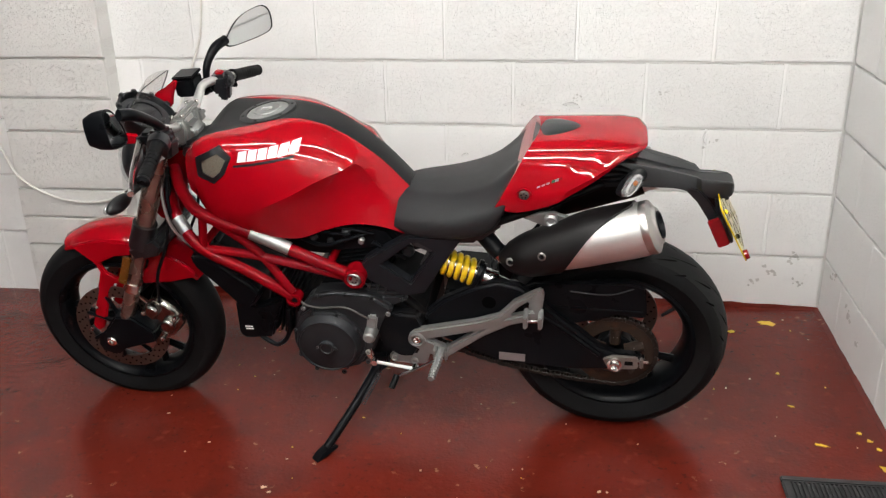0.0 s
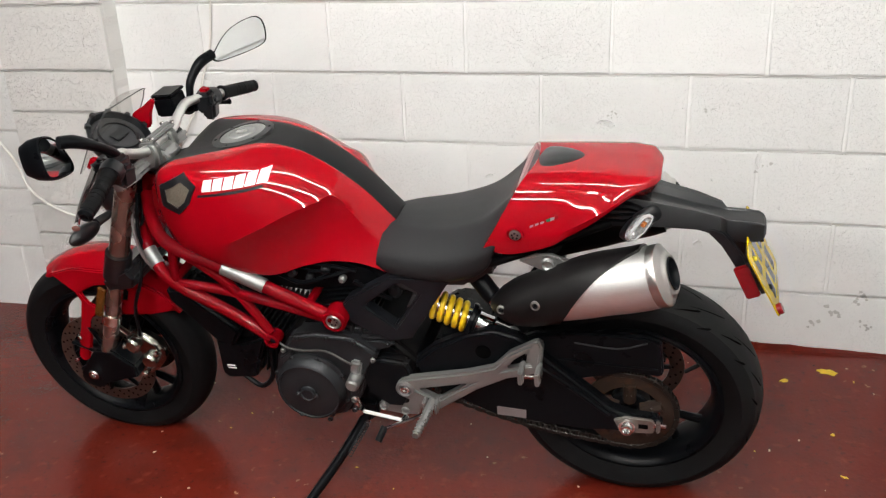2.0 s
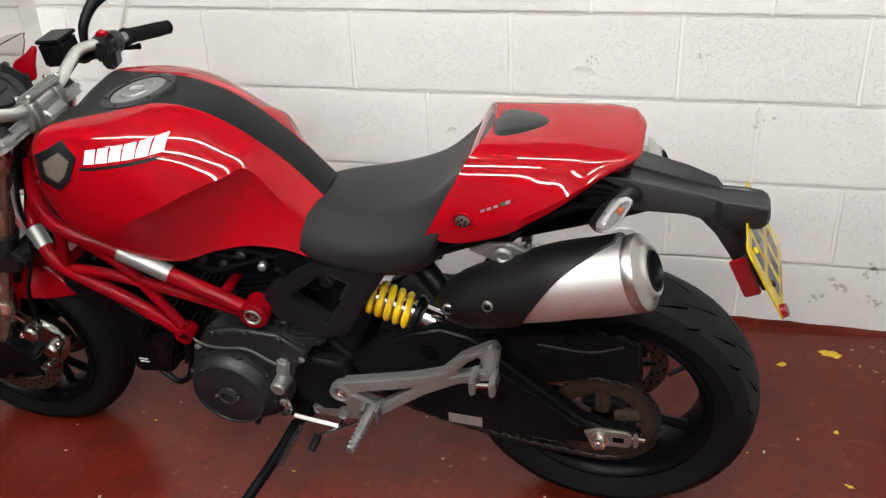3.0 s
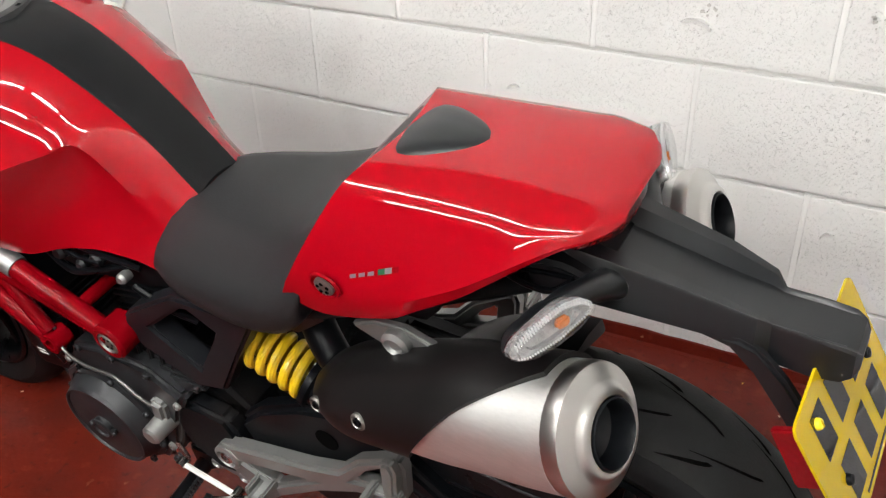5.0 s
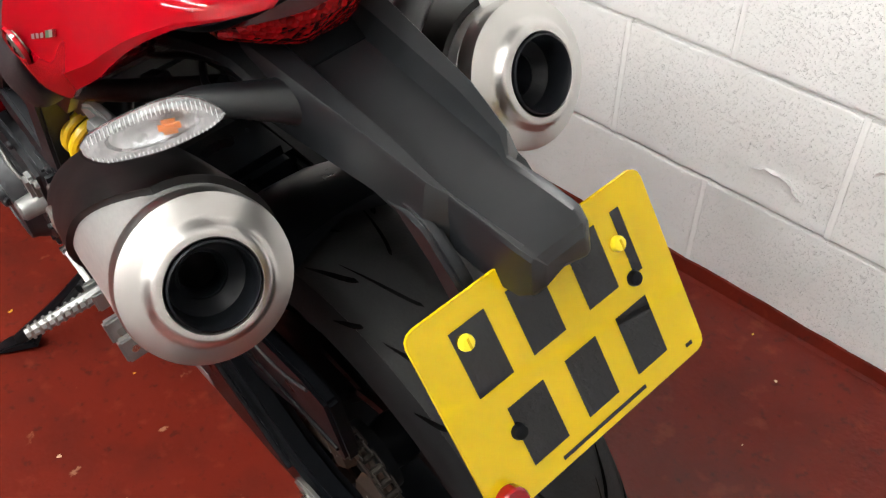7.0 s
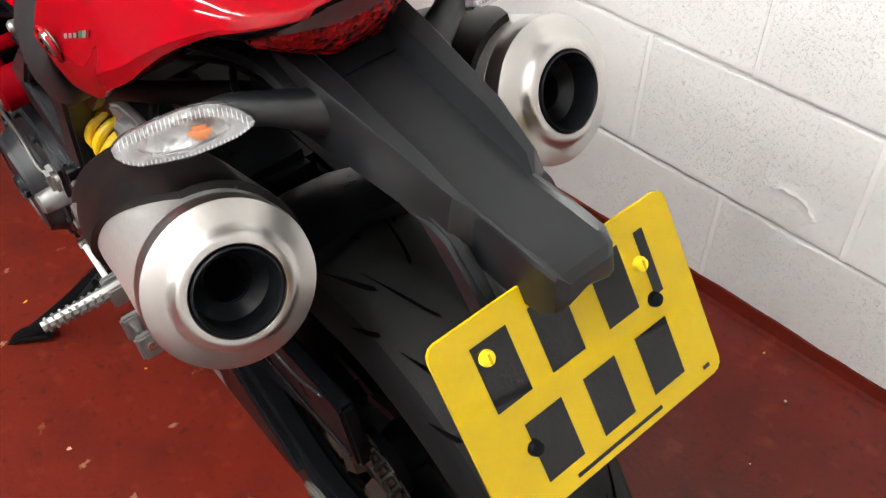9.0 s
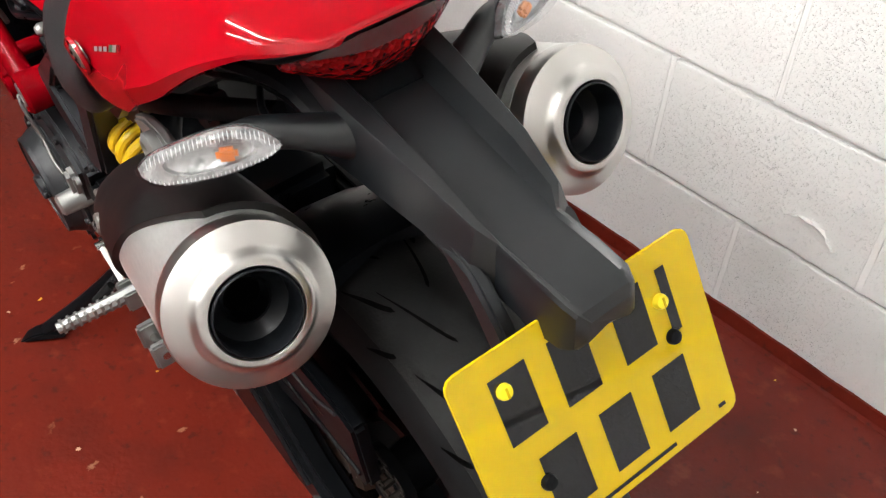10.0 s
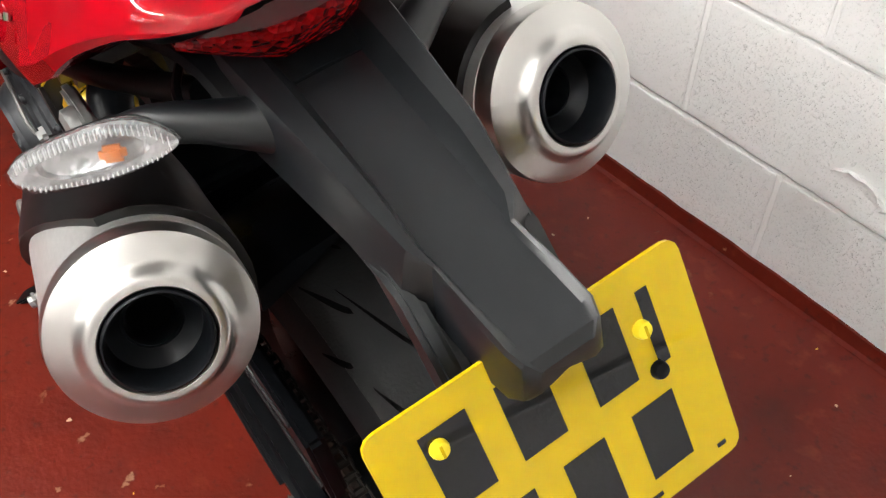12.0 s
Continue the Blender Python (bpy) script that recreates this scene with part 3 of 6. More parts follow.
def fender():
    rings = []
    for a in np.linspace(120, 35, 28):
        t = radians(a)
        k = (a - 35) / 85
        r = 0.318 + 0.012 * math.sin(math.pi * k)
        skirt = 0.030 * min(1, (k + 0.15) * 4, (1.12 - k) * 4)
        hw = 0.066 * min(1, 0.72 + 1.1 * min(k + 0.05, 1.05 - k))
        row = []
        for y, dr in ((-1.02, -skirt), (-1.0, -skirt * 0.5), (-0.93, -0.012), (-0.6, 0.006), (0, 0.014), (0.6, 0.006), (0.93, -0.012), (1.0, -skirt * 0.5), (1.02, -skirt)):
            rr = r + dr
            row.append((FC[0] + rr * math.cos(t), y * hw, FC[1] + rr * math.sin(t)))
        inner = [(FC[0] + (math.hypot(p[0] - FC[0], p[2] - FC[1]) - 0.004) * math.cos(t), p[1] * 0.95, FC[1] + (math.hypot(p[0] - FC[0], p[2] - FC[1]) - 0.004) * math.sin(t)) for p in row[::-1]]
        rings.append(row + inner)
    return skin(rings)


fen = part("front_fender", fender(), RED, bike, "glossy red front mudguard")
for s in (-1, 1):
    # side panel: an arm down to the fork foot, and an opening round the fork
    rim = [(-0.118, 0.578), (-0.081, 0.542), (-0.058, 0.520), (-0.047, 0.490), (-0.061, 0.452), (-0.095, 0.368), (-0.127, 0.286), (-0.112, 0.270), (-0.092, 0.282), (-0.070, 0.326), (-0.033, 0.423), (-0.012, 0.450), (0.067, 0.454), (0.168, 0.463),
           (0.245, 0.482), (0.258, 0.500), (0.222, 0.535), (0.150, 0.572), (0.060, 0.596), (-0.040, 0.600)]
    gap = [(-0.040, 0.520), (0.011, 0.546), (0.090, 0.556), (0.122, 0.540), (0.108, 0.508), (0.069, 0.492), (-0.001, 0.474), (-0.024, 0.488)]
    part("fender_side", plate_holes(rim, [gap], s * 0.062, s * 0.074, 0.004), RED, fen, "red side panel of the mudguard with an arm to the fork")
    for q in ((-0.090, 0.365), (-0.132, 0.280)):
        part("stay_bolt", bolt((q[0], s * 0.079, q[1]), (0, s, 0), 0.007, 0.004), CHROME, fen)


def caliper(s):
    o = [(0.071, 0.385), (0.112, 0.420), (0.147, 0.412), (0.186, 0.381), (0.197, 0.346), (0.170, 0.305), (0.143, 0.275), (0.097, 0.262), (0.088, 0.314), (0.068, 0.363)]
    cal = part("brake_caliper", join(prism(o, s * 0.062, s * 0.104, 0.012, 3), prism([(0.080, 0.375), (0.112, 0.408), (0.135, 0.395), (0.110, 0.345)], s * 0.100, s * 0.116, 0.006, 2), prism([(0.125, 0.335), (0.160, 0.365), (0.185, 0.345), (0.150, 0.300)], s * 0.100, s * 0.114, 0.006, 2), lathe([(0, 0), (0.021, 0), (0.021, 0.012), (0.016, 0.018), (0, 0.018)], (0.112, s * 0.106, 0.385), (0, s, 0), 20),
                                  lathe([(0, 0), (0.021, 0), (0.021, 0.012), (0.016, 0.018), (0, 0.018)], (0.150, s * 0.106, 0.335), (0, s, 0), 20)), CALIPER, bike, "silver radial front brake caliper")
    for q in ((0.085, 0.378), (0.122, 0.285), (0.178, 0.360)):
        part("caliper_bolt", bolt((q[0], s * 0.110, q[1]), (0, s, 0), 0.008, 0.010), CHROME, cal)
    part("bleed_nipple", tube([(0.095, s * 0.10, 0.405), (0.075, s * 0.105, 0.432)], 0.003, 8, 1), CHROME, cal)
    part("brake_hose", tube([(0.135, s * 0.10, 0.41), (0.165, s * 0.115, 0.52), (0.215, s * 0.115, 0.62), (0.245, s * 0.10, 0.74), (0.25, s * 0.06, 0.82)], 0.0048, 8, 5), SATIN, cal)
    return cal


for s in (-1, 1):
    caliper(s)

# ---- yokes, headlamp, screen, bars ----
part("lower_yoke", prism([(0.10, 0.615), (0.19, 0.655), (0.215, 0.625), (0.20, 0.595), (0.12, 0.575)], -0.14, 0.14, 0.010), PLASTIC, bike)
part("top_yoke", join(prism([(0.222, 0.900), (0.300, 0.950), (0.338, 0.940), (0.346, 0.915), (0.300, 0.885), (0.245, 0.870)], -0.034, 0.034, 0.010, 3),
                     prism([(0.232, 0.905), (0.290, 0.935), (0.305, 0.910), (0.250, 0.880)], -0.140, 0.140, 0.010, 3),
                     lathe([(0, 0), (0.022, 0), (0.022, 0.012), (0.012, 0.020), (0, 0.020)], (0.285, 0, 0.935), (-0.39, 0, 0.92), 18)), ALLOY, bike, "silver cast top yoke")
for s in (-1, 1):
    part("yoke_collar", lathe([(0.036, -0.014), (0.036, 0.014), (0.026, 0.014), (0.026, -0.014)], (0.262, s * 0.112, 0.905), (-0.39, 0, 0.92), 24, True), ALLOY, bike)
    part("fork_cap", lathe([(0, 0.022), (0.010, 0.022), (0.012, 0.016), (0.024, 0.014), (0.026, 0.0), (0, 0)], (0.268, s * 0.112, 0.920), (-0.39, 0, 0.92), 24), ENGINE, bike)
part("steering_head", tube([(0.275, 0, 0.88), (0.185, 0, 0.66)], 0.036, 18, 1), FRAME_RED, bike)


def bar_clamp():
    pieces = []
    for s in (-1, 1):
        pieces.append(prism([(0.268, 0.890), (0.318, 0.905), (0.328, 0.945), (0.320, 0.972), (0.285, 0.975), (0.272, 0.950)], s * 0.026, s * 0.056, 0.008, 3))
    pieces.append(box((0.304, 0, 0.974), (0.038, 0.112, 0.010), 0.004, (0, -8, 0)))
    pieces.append(box((0.304, 0, 0.980), (0.012, 0.110, 0.010), 0.003, (0, -8, 0)))
    return join(*pieces)


clamp = part("bar_clamp", bar_clamp(), ALLOY, bike, "silver handlebar riser clamp")
for sx, sy in ((-0.014, -0.05), (0.016, -0.05), (-0.014, 0.05), (0.016, 0.05)):
    part("clamp_bolt", bolt((0.303 + sx, sy, 0.979 + sx * 0.14), (-0.14, 0, 0.99), 0.006, 0.006), CHROME, clamp)
BAR_L, BAR_R = np.array((0.380, -0.41, 0.984)), np.array((0.346, 0.430, 0.926))
GRIP_L, GRIP_R = np.array((0.366, -0.28, 1.016)), np.array((0.318, 0.262, 0.968))
BAR = [tuple(BAR_L), tuple(GRIP_L), (0.335, -0.200, 1.016), (0.308, -0.135, 0.985), (0.300, -0.070, 0.957), (0.300, 0, 0.954), (0.300, 0.070, 0.957), (0.294, 0.125, 0.974), (0.290, 0.180, 0.982), tuple(GRIP_R), tuple(BAR_R)]
part("handlebar", tube(BAR, 0.0125, 14, 5), STEEL, bike, "bare metal tapered handlebar")
for s, end, start in ((-1, BAR_L, GRIP_L), (1, BAR_R, GRIP_R)):
    d = (start - end) / np.linalg.norm(start - end)
    g = part("grip", lathe([(0, 0), (0.012, 0), (0.0165, 0.004), (0.0175, 0.03), (0.0160, 0.05), (0.0175, 0.11), (0.0180, 0.130), (0.021, 0.134), (0.021, 0.140), (0.013, 0.140)], tuple(end), tuple(d), 20), RUBBER, bike, "black rubber grip")
    for k in range(7):
        part("grip_ring", lathe([(0.0160, -0.0012), (0.0178, -0.0008), (0.0178, 0.0008), (0.0160, 0.0012)], tuple(end + d * (0.022 + 0.013 * k)), tuple(d), 18, True), RUBBER, g)
    part("bar_end", lathe([(0, 0), (0.016, 0), (0.017, 0.008), (0.010, 0.014), (0.007, 0.011), (0, 0.011)], tuple(end), tuple(-d), 20), SATIN, g)
    m = start + np.array((-0.006, s * -0.028, -0.004))
    sw = part("switch_housing", join(box(tuple(m), (0.052, 0.055, 0.056), 0.010, (0, 0, s * 10)), box(tuple(m + np.array((0.012, s * -0.004, -0.022))), (0.034, 0.044, 0.050), 0.008, (0, 10, s * 10)),
                                     lathe([(0, -0.014), (0.026, -0.014), (0.028, 0), (0.026, 0.014), (0, 0.014)], tuple(m + np.array((0.004, s * 0.024, 0))), tuple(d), 20)), PLASTIC, bike, "black switch cluster")
    part("switch", box(tuple(m + np.array((0.002, s * 0.002, 0.030))), (0.022, 0.022, 0.012), 0.003, (0, 12, 0)), RED if s > 0 else ENGINE, sw, "red stop switch" if s > 0 else "")
    part("switch", box(tuple(m + np.array((0.028, s * 0.004, 0.004))), (0.010, 0.016, 0.012), 0.002, (0, 12, 0)), ENGINE, sw)
    p = start + np.array((-0.040, s * -0.045, -0.006))
    part("perch", join(box(tuple(p), (0.050, 0.042, 0.034), 0.008), tube([tuple(p + np.array((-0.012, 0, 0))), tuple(p + np.array((-0.026, s * 0.020, -0.004)))], 0.012, 10, 1)), SATIN, bike)
    q = p + np.array((-0.026, s * 0.012, -0.004))
    part("lever", tube([tuple(q), tuple(q + np.array((0.008, s * 0.05, -0.020))), tuple(q + np.array((0.016, s * 0.10, -0.040))), tuple(q + np.array((0.030, s * 0.145, -0.058))), tuple(q + np.array((0.036, s * 0.160, -0.062)))], [0.0085, 0.008, 0.0065, 0.006, 0.0085], 10, 4), CHROME if s < 0 else SATIN, bike, "bright metal hand lever" if s < 0 else "dark hand lever")
part("fluid_reservoir", join(box((0.246, 0.170, 0.984), (0.060, 0.066, 0.054), 0.006, (0, -4, 0)), box((0.245, 0.170, 1.015), (0.064, 0.070, 0.008), 0.003, (0, -4, 0))), SATIN, bike, "square black brake fluid reservoir")
part("reservoir_hose", tube([(0.262, 0.185, 0.955), (0.280, 0.200, 0.945), (0.292, 0.225, 0.965)], 0.006, 8, 4), SATIN, bike)
for k, pts in enumerate(([(0.290, 0.11, 0.965), (0.262, 0.105, 0.935), (0.235, 0.09, 0.88), (0.225, 0.06, 0.80)], [(0.300, 0.20, 0.985), (0.262, 0.13, 0.93), (0.225, 0.10, 0.87), (0.22, 0.07, 0.78)], [(0.320, -0.24, 0.99), (0.262, -0.17, 0.955), (0.222, -0.115, 0.89), (0.215, -0.09, 0.80)],
                           [(0.325, -0.22, 1.0), (0.285, -0.15, 0.955), (0.240, -0.09, 0.90), (0.225, -0.06, 0.80)])):
    part("control_cable", tube(pts, 0.0045, 8, 5), SATIN, bike)


def mirror(s):
    bend = [(0.352, -0.228, 1.005), (0.366, -0.250, 1.042), (0.364, -0.300, 1.085), (0.356, -0.348, 1.118), (0.340, -0.376, 1.128)]
    stem = part("rear_mirror", tube(bend if s < 0 else [(0.286, s * 0.204, 0.985), (0.289, s * 0.214, 1.018), (0.297, s * 0.236, 1.044), (0.308, s * 0.262, 1.062), (0.324, s * 0.300, 1.070)], [0.009, 0.011, 0.012, 0.0145, 0.014], 12, 5), SATIN, bike, "black teardrop rear-view mirror")
    rim = [(-0.094, -0.028), (-0.080, -0.038), (-0.03, -0.041), (0.030, -0.040), (0.066, -0.033), (0.080, -0.010), (0.084, 0.022), (0.072, 0.039), (0.045, 0.043), (-0.005, 0.036), (-0.045, 0.018), (-0.084, -0.012)]
    rim = cr(np.array(rim + rim[:1]), 3)[:-1]
    rings = []
    for k, d in ((0.35, -0.040), (0.72, -0.034), (0.94, -0.018), (1.0, -0.004), (1.0, 0.002), (0.955, 0.003), (0.945, 0.0005)):
        rings.append([(d, p[0] * k, p[1] * k) for p in rim])
    shell = skin(rings)
    inset = 0.86 if s < 0 else 0.95
    glass = [[(d, p[0] * k, p[1] * k) for p in rim] for k, d in ((inset + 0.002, -0.001), (inset, 0.0016))]
    along = Vector((0.60, 0.78, 0.06)).normalized()
    face = Vector((0.72, -0.55, 0.35))
    face = (face - along * face.dot(along)).normalized()
    place = Matrix((face, along, face.cross(along))).transposed().to_4x4()
    place.translation = (0.366, 0.384, 1.083)
    if s < 0:
        place = Matrix.Translation((0.323, -0.382, 1.099)) @ pose(0, 0, 0, -14, -4, 9) @ Matrix.Diagonal((1.5, 0.62, 1.12, 1))
    flip = Matrix.Diagonal((1, s, 1, 1))
    part("mirror_shell", moved(shell, place @ flip), SATIN, stem)
    part("mirror_glass", moved(skin(glass), place @ flip), MIRROR, stem, "mirror glass")
    return stem


for s in (-1, 1):
    mirror(s)


def ellipsoid(c, r, n=20):
    prof = [(math.sin(t), -math.cos(t)) for t in np.linspace(0.02, math.pi - 0.02, n)]
    bm = lathe(prof, (0, 0, 0), (-1, 0, 0), 28)
    for v in bm.verts:
        v.co = Vector((v.co.x * r[0], v.co.y * r[1], v.co.z * r[2])) + Vector(c)
    return bm


head = part("headlamp", ellipsoid((0.168, 0, 0.832), (0.070, 0.090, 0.098)), PLASTIC, bike, "black headlamp shell with a clear front lens")
part("headlamp_lens", ellipsoid((0.150, 0, 0.828), (0.064, 0.085, 0.093)), CLEAR, head)
for s in (-1, 1):
    part("headlamp_bracket", box((0.19, s * 0.075, 0.83), (0.10, 0.012, 0.06), 0.004, (0, 20, 0)), ALLOY, head)
GA = (0.55, 0, 0.835)
gauge = part("instrument_pod", lathe([(0, -0.060), (0.045, -0.058), (0.062, -0.040), (0.074, -0.012), (0.080, 0.004), (0.080, 0.012), (0.074, 0.014), (0.070, 0.004), (0.068, -0.004), (0, -0.004)], (0.190, 0, 0.968), GA, 36), PLASTIC, bike, "round black instrument pod behind the fly screen")
part("gauge_face", lathe([(0, 0.0), (0.067, 0.0), (0.067, -0.003), (0, -0.003)], (0.190, 0, 0.968), GA, 32), SEATGREY, gauge, "dark grey gauge face")
part("gauge_ring", lathe([(0.043, 0.0005), (0.043, 0.0060), (0.050, 0.0060), (0.053, 0.0005)], (0.190, 0, 0.968), GA, 32, True), PLASTIC, gauge)
part("gauge_display", moved(box((0, 0, 0), (0.030, 0.050, 0.003), 0.004), pose(0.1915, 0, 0.9705, 0, 33, 0)), PLASTIC, gauge)
for k in range(10):
    a = radians(36 * k)
    part("pod_clip", moved(box((0.077 * math.cos(a), 0.077 * math.sin(a), 0.012), (0.014, 0.014, 0.012), 0.002, (0, 0, math.degrees(a))), pose(0.190, 0, 0.968, 0, 33, 0)), PLASTIC, gauge)


def screen_point(k, q):
    """k rises along the screen, q runs across it."""
    hw = 0.118 * math.sqrt(1 - (0.95 * k) ** 7)
    return (0.124 + 0.098 * k + 0.016 * q * q, hw * q, 0.925 + 0.148 * k - 0.006 * q * q)


def fly_screen():
    rings = []
    for k in np.linspace(0, 1, 18):
        row = [screen_point(k, q) for q in np.linspace(-1, 1, 17)]
        rings.append(row + [(p[0] + 0.003, p[1] * 0.985, p[2] - 0.001) for p in row[::-1]])
    return skin(rings)


scr = part("fly_screen", fly_screen(), SCREEN, bike, "clear smoked fly screen")
edge = [screen_point(k, -1) for k in np.linspace(0, 1, 14)] + [screen_point(k, 1) for k in np.linspace(1, 0, 14)[1:]]
part("screen_rim", tube(edge, 0.0013, 6, 2), SEATGREY, scr)
part("screen_bracket", prism([(0.150, 0.945), (0.178, 0.988), (0.210, 1.004), (0.244, 1.028), (0.252, 1.022), (0.232, 0.985), (0.222, 0.950), (0.190, 0.935)], 0.094, 0.104, 0.004, 3), RED, scr, "red screen bracket")
part("screen_bracket", prism([(0.150, 0.925), (0.206, 0.929), (0.215, 0.955), (0.175, 0.960)], -0.110, -0.098, 0.005, 3), RED, scr, "red screen bracket")


def front_indicator(s):
    body = part("front_indicator", tube([(0.175, s * 0.10, 0.80), (0.165, s * 0.15, 0.80)], [0.010, 0.012], 10, 1), PLASTIC, bike, "front indicator with a clear lens")
    b = ellipsoid((0, 0, 0), (0.018, 0.050, 0.022))
    part("indicator_body", moved(b, pose(0.160, s * 0.195, 0.795, 0, 0, s * 10)), PLASTIC, body)
    part("indicator_lens", moved(ellipsoid((0, 0, 0), (0.014, 0.047, 0.019)), pose(0.150, s * 0.198, 0.795, 0, 0, s * 10)), CLEAR, body, "clear indicator lens")
    return body


for s in (-1, 1):
    front_indicator(s)

# ---- tank ----
def tank_section(u, top, st, sh, wide, cre, rec, bot):
    """Half a section: flat top to the strip's edge, one arc over the flank to the knee crease, then a hollow down to the lower edge."""
    st, sh, wide, cre, rec, bot = (np.array(p) for p in (st, sh, wide, cre, rec, bot))
    a, b = st + (sh - st) * 1.45, cre + (wide - cre) * 1.15
    row = [(u, 0, top), (u, st[0] / 2, (top + st[1]) / 2 + 0.0005), (u, st[0], st[1])]
    for t in np.linspace(0, 1, 13)[1:]:
        p = st * (1 - t) ** 3 + 3 * a * t * (1 - t) ** 2 + 3 * b * t ** 2 * (1 - t) + cre * t ** 3
        row.append((u, p[0], p[1]))
    for t in np.linspace(0, 1, 7)[1:]:
        p = cre * (1 - t) ** 2 + 2 * rec * t * (1 - t) + bot * t ** 2
        row.append((u, p[0], p[1]))
    return row + [(u, bot[0] - 0.03, bot[1] + 0.004)]


TANK = [tank_section(0.345, 0.903, (0.112, 0.918), (0.127, 0.912), (0.140, 0.890), (0.146, 0.858), (0.147, 0.842), (0.142, 0.815)),
        tank_section(0.365, 0.920, (0.119, 0.937), (0.138, 0.930), (0.154, 0.904), (0.160, 0.850), (0.159, 0.832), (0.152, 0.800)),
        tank_section(0.385, 0.938, (0.126, 0.951), (0.148, 0.946), (0.169, 0.920), (0.174, 0.835), (0.173, 0.805), (0.160, 0.765)),
        tank_section(0.42, 0.950, (0.117, 0.964), (0.152, 0.959), (0.180, 0.930), (0.186, 0.800), (0.184, 0.765), (0.166, 0.740)),
        tank_section(0.52, 0.966, (0.086, 0.975), (0.142, 0.971), (0.190, 0.938), (0.202, 0.785), (0.196, 0.742), (0.172, 0.703)),
        tank_section(0.62, 0.978, (0.057, 0.983), (0.116, 0.973), (0.178, 0.926), (0.197, 0.822), (0.166, 0.760), (0.156, 0.680)),
        tank_section(0.70, 0.962, (0.048, 0.964), (0.091, 0.954), (0.142, 0.907), (0.167, 0.855), (0.130, 0.790), (0.140, 0.700)),
        tank_section(0.76, 0.931, (0.045, 0.931), (0.080, 0.918), (0.110, 0.898), (0.131, 0.870), (0.098, 0.812), (0.132, 0.712)),
        tank_section(0.80, 0.902, (0.043, 0.901), (0.066, 0.897), (0.088, 0.889), (0.105, 0.875), (0.082, 0.810), (0.127, 0.712)),
        tank_section(0.85, 0.858, (0.040, 0.856), (0.056, 0.844), (0.071, 0.824), (0.088, 0.790), (0.092, 0.748), (0.118, 0.700)),
        tank_section(0.915, 0.785, (0.040, 0.780), (0.050, 0.770), (0.064, 0.752), (0.084, 0.724), (0.096, 0.708), (0.118, 0.678))]
tank_bm, TG = net(TANK, 6, 1)
tank = part("fuel_tank", tank_bm, RED, bike, "glossy red sculpted fuel tank", 26)


def strip(g, i0, i1, j1, off):
    """A raised band along the middle of a body."""
    n, m = g.shape[0] - 1, g.shape[1] - 1
    rows = []
    for a in range(int(i0 * n), int(i1 * n) + 1):
        e = int(j1 * m)
        row = [(g[a, b][0], g[a, b][1], g[a, b][2] + (off if b < e else 0.0)) for b in range(e + 1)]
        rows.append([(p[0], -p[1], p[2]) for p in row[::-1]] + row[1:] + [(p[0], p[1] * 0.9, p[2] - 0.012) for p in row[::-1]] + [(p[0], -p[1] * 0.9, p[2] - 0.012) for p in row[1:]])
    return skin(rows)


band = part("tank_band", strip(TG, 0.0, 1.0, 0.11, 0.004), BAND, bike, "matt black strip along the tank")
part("filler_surround", moved(lathe([(0.078, -0.004), (0.076, 0.006), (0.058, 0.008), (0.058, -0.004)], (0, 0, 0), (0, 0, 1), 36, True), pose(0.540, 0, 0.9735, 0, -8, 0)), PLASTIC, bike)
cap = part("filler_cap", moved(lathe([(0, 0.010), (0.030, 0.010), (0.032, 0.0115), (0.036, 0.0115), (0.038, 0.009), (0.050, 0.008), (0.056, 0.006), (0.058, 0.001), (0.058, -0.006), (0, -0.006)], (0, 0, 0), (0, 0, 1), 40), pose(0.540, 0, 0.9735, 0, -8, 0)), ALLOY, bike, "silver flush fuel filler cap")
part("key_flap", moved(box((0, 0, 0.012), (0.030, 0.014, 0.004), 0.002), pose(0.540, 0, 0.9735, 0, -8, 0)), STEEL, cap)
for i in range(6):
    a = radians(60 * i + 20)
    part("cap_screw", moved(bolt((0.067 * math.cos(a), 0.067 * math.sin(a), 0.006), (0, 0, 1), 0.004, 0.002), pose(0.540, 0, 0.9735, 0, -8, 0)), SATIN, cap)
part("ignition_cover", prism([(0.285, 0.880), (0.300, 0.905), (0.375, 0.925), (0.40, 0.92), (0.40, 0.86), (0.30, 0.85)], -0.055, 0.055, 0.012, 3), PLASTIC, bike)
VENT = [(0.392, 0.923), (0.460, 0.954), (0.493, 0.928), (0.471, 0.886), (0.438, 0.858), (0.393, 0.874)]
VIN = [(0.409, 0.914), (0.455, 0.936), (0.478, 0.921), (0.459, 0.890), (0.436, 0.873), (0.409, 0.885)]


def dense(pts, k=4):
    """Straight edges split k times, closed."""
    p = np.array(list(pts) + [pts[0]], float)
    return np.array([p[i] + (p[i + 1] - p[i]) * s for i in range(len(pts)) for s in np.arange(k) / k] + [p[0]])


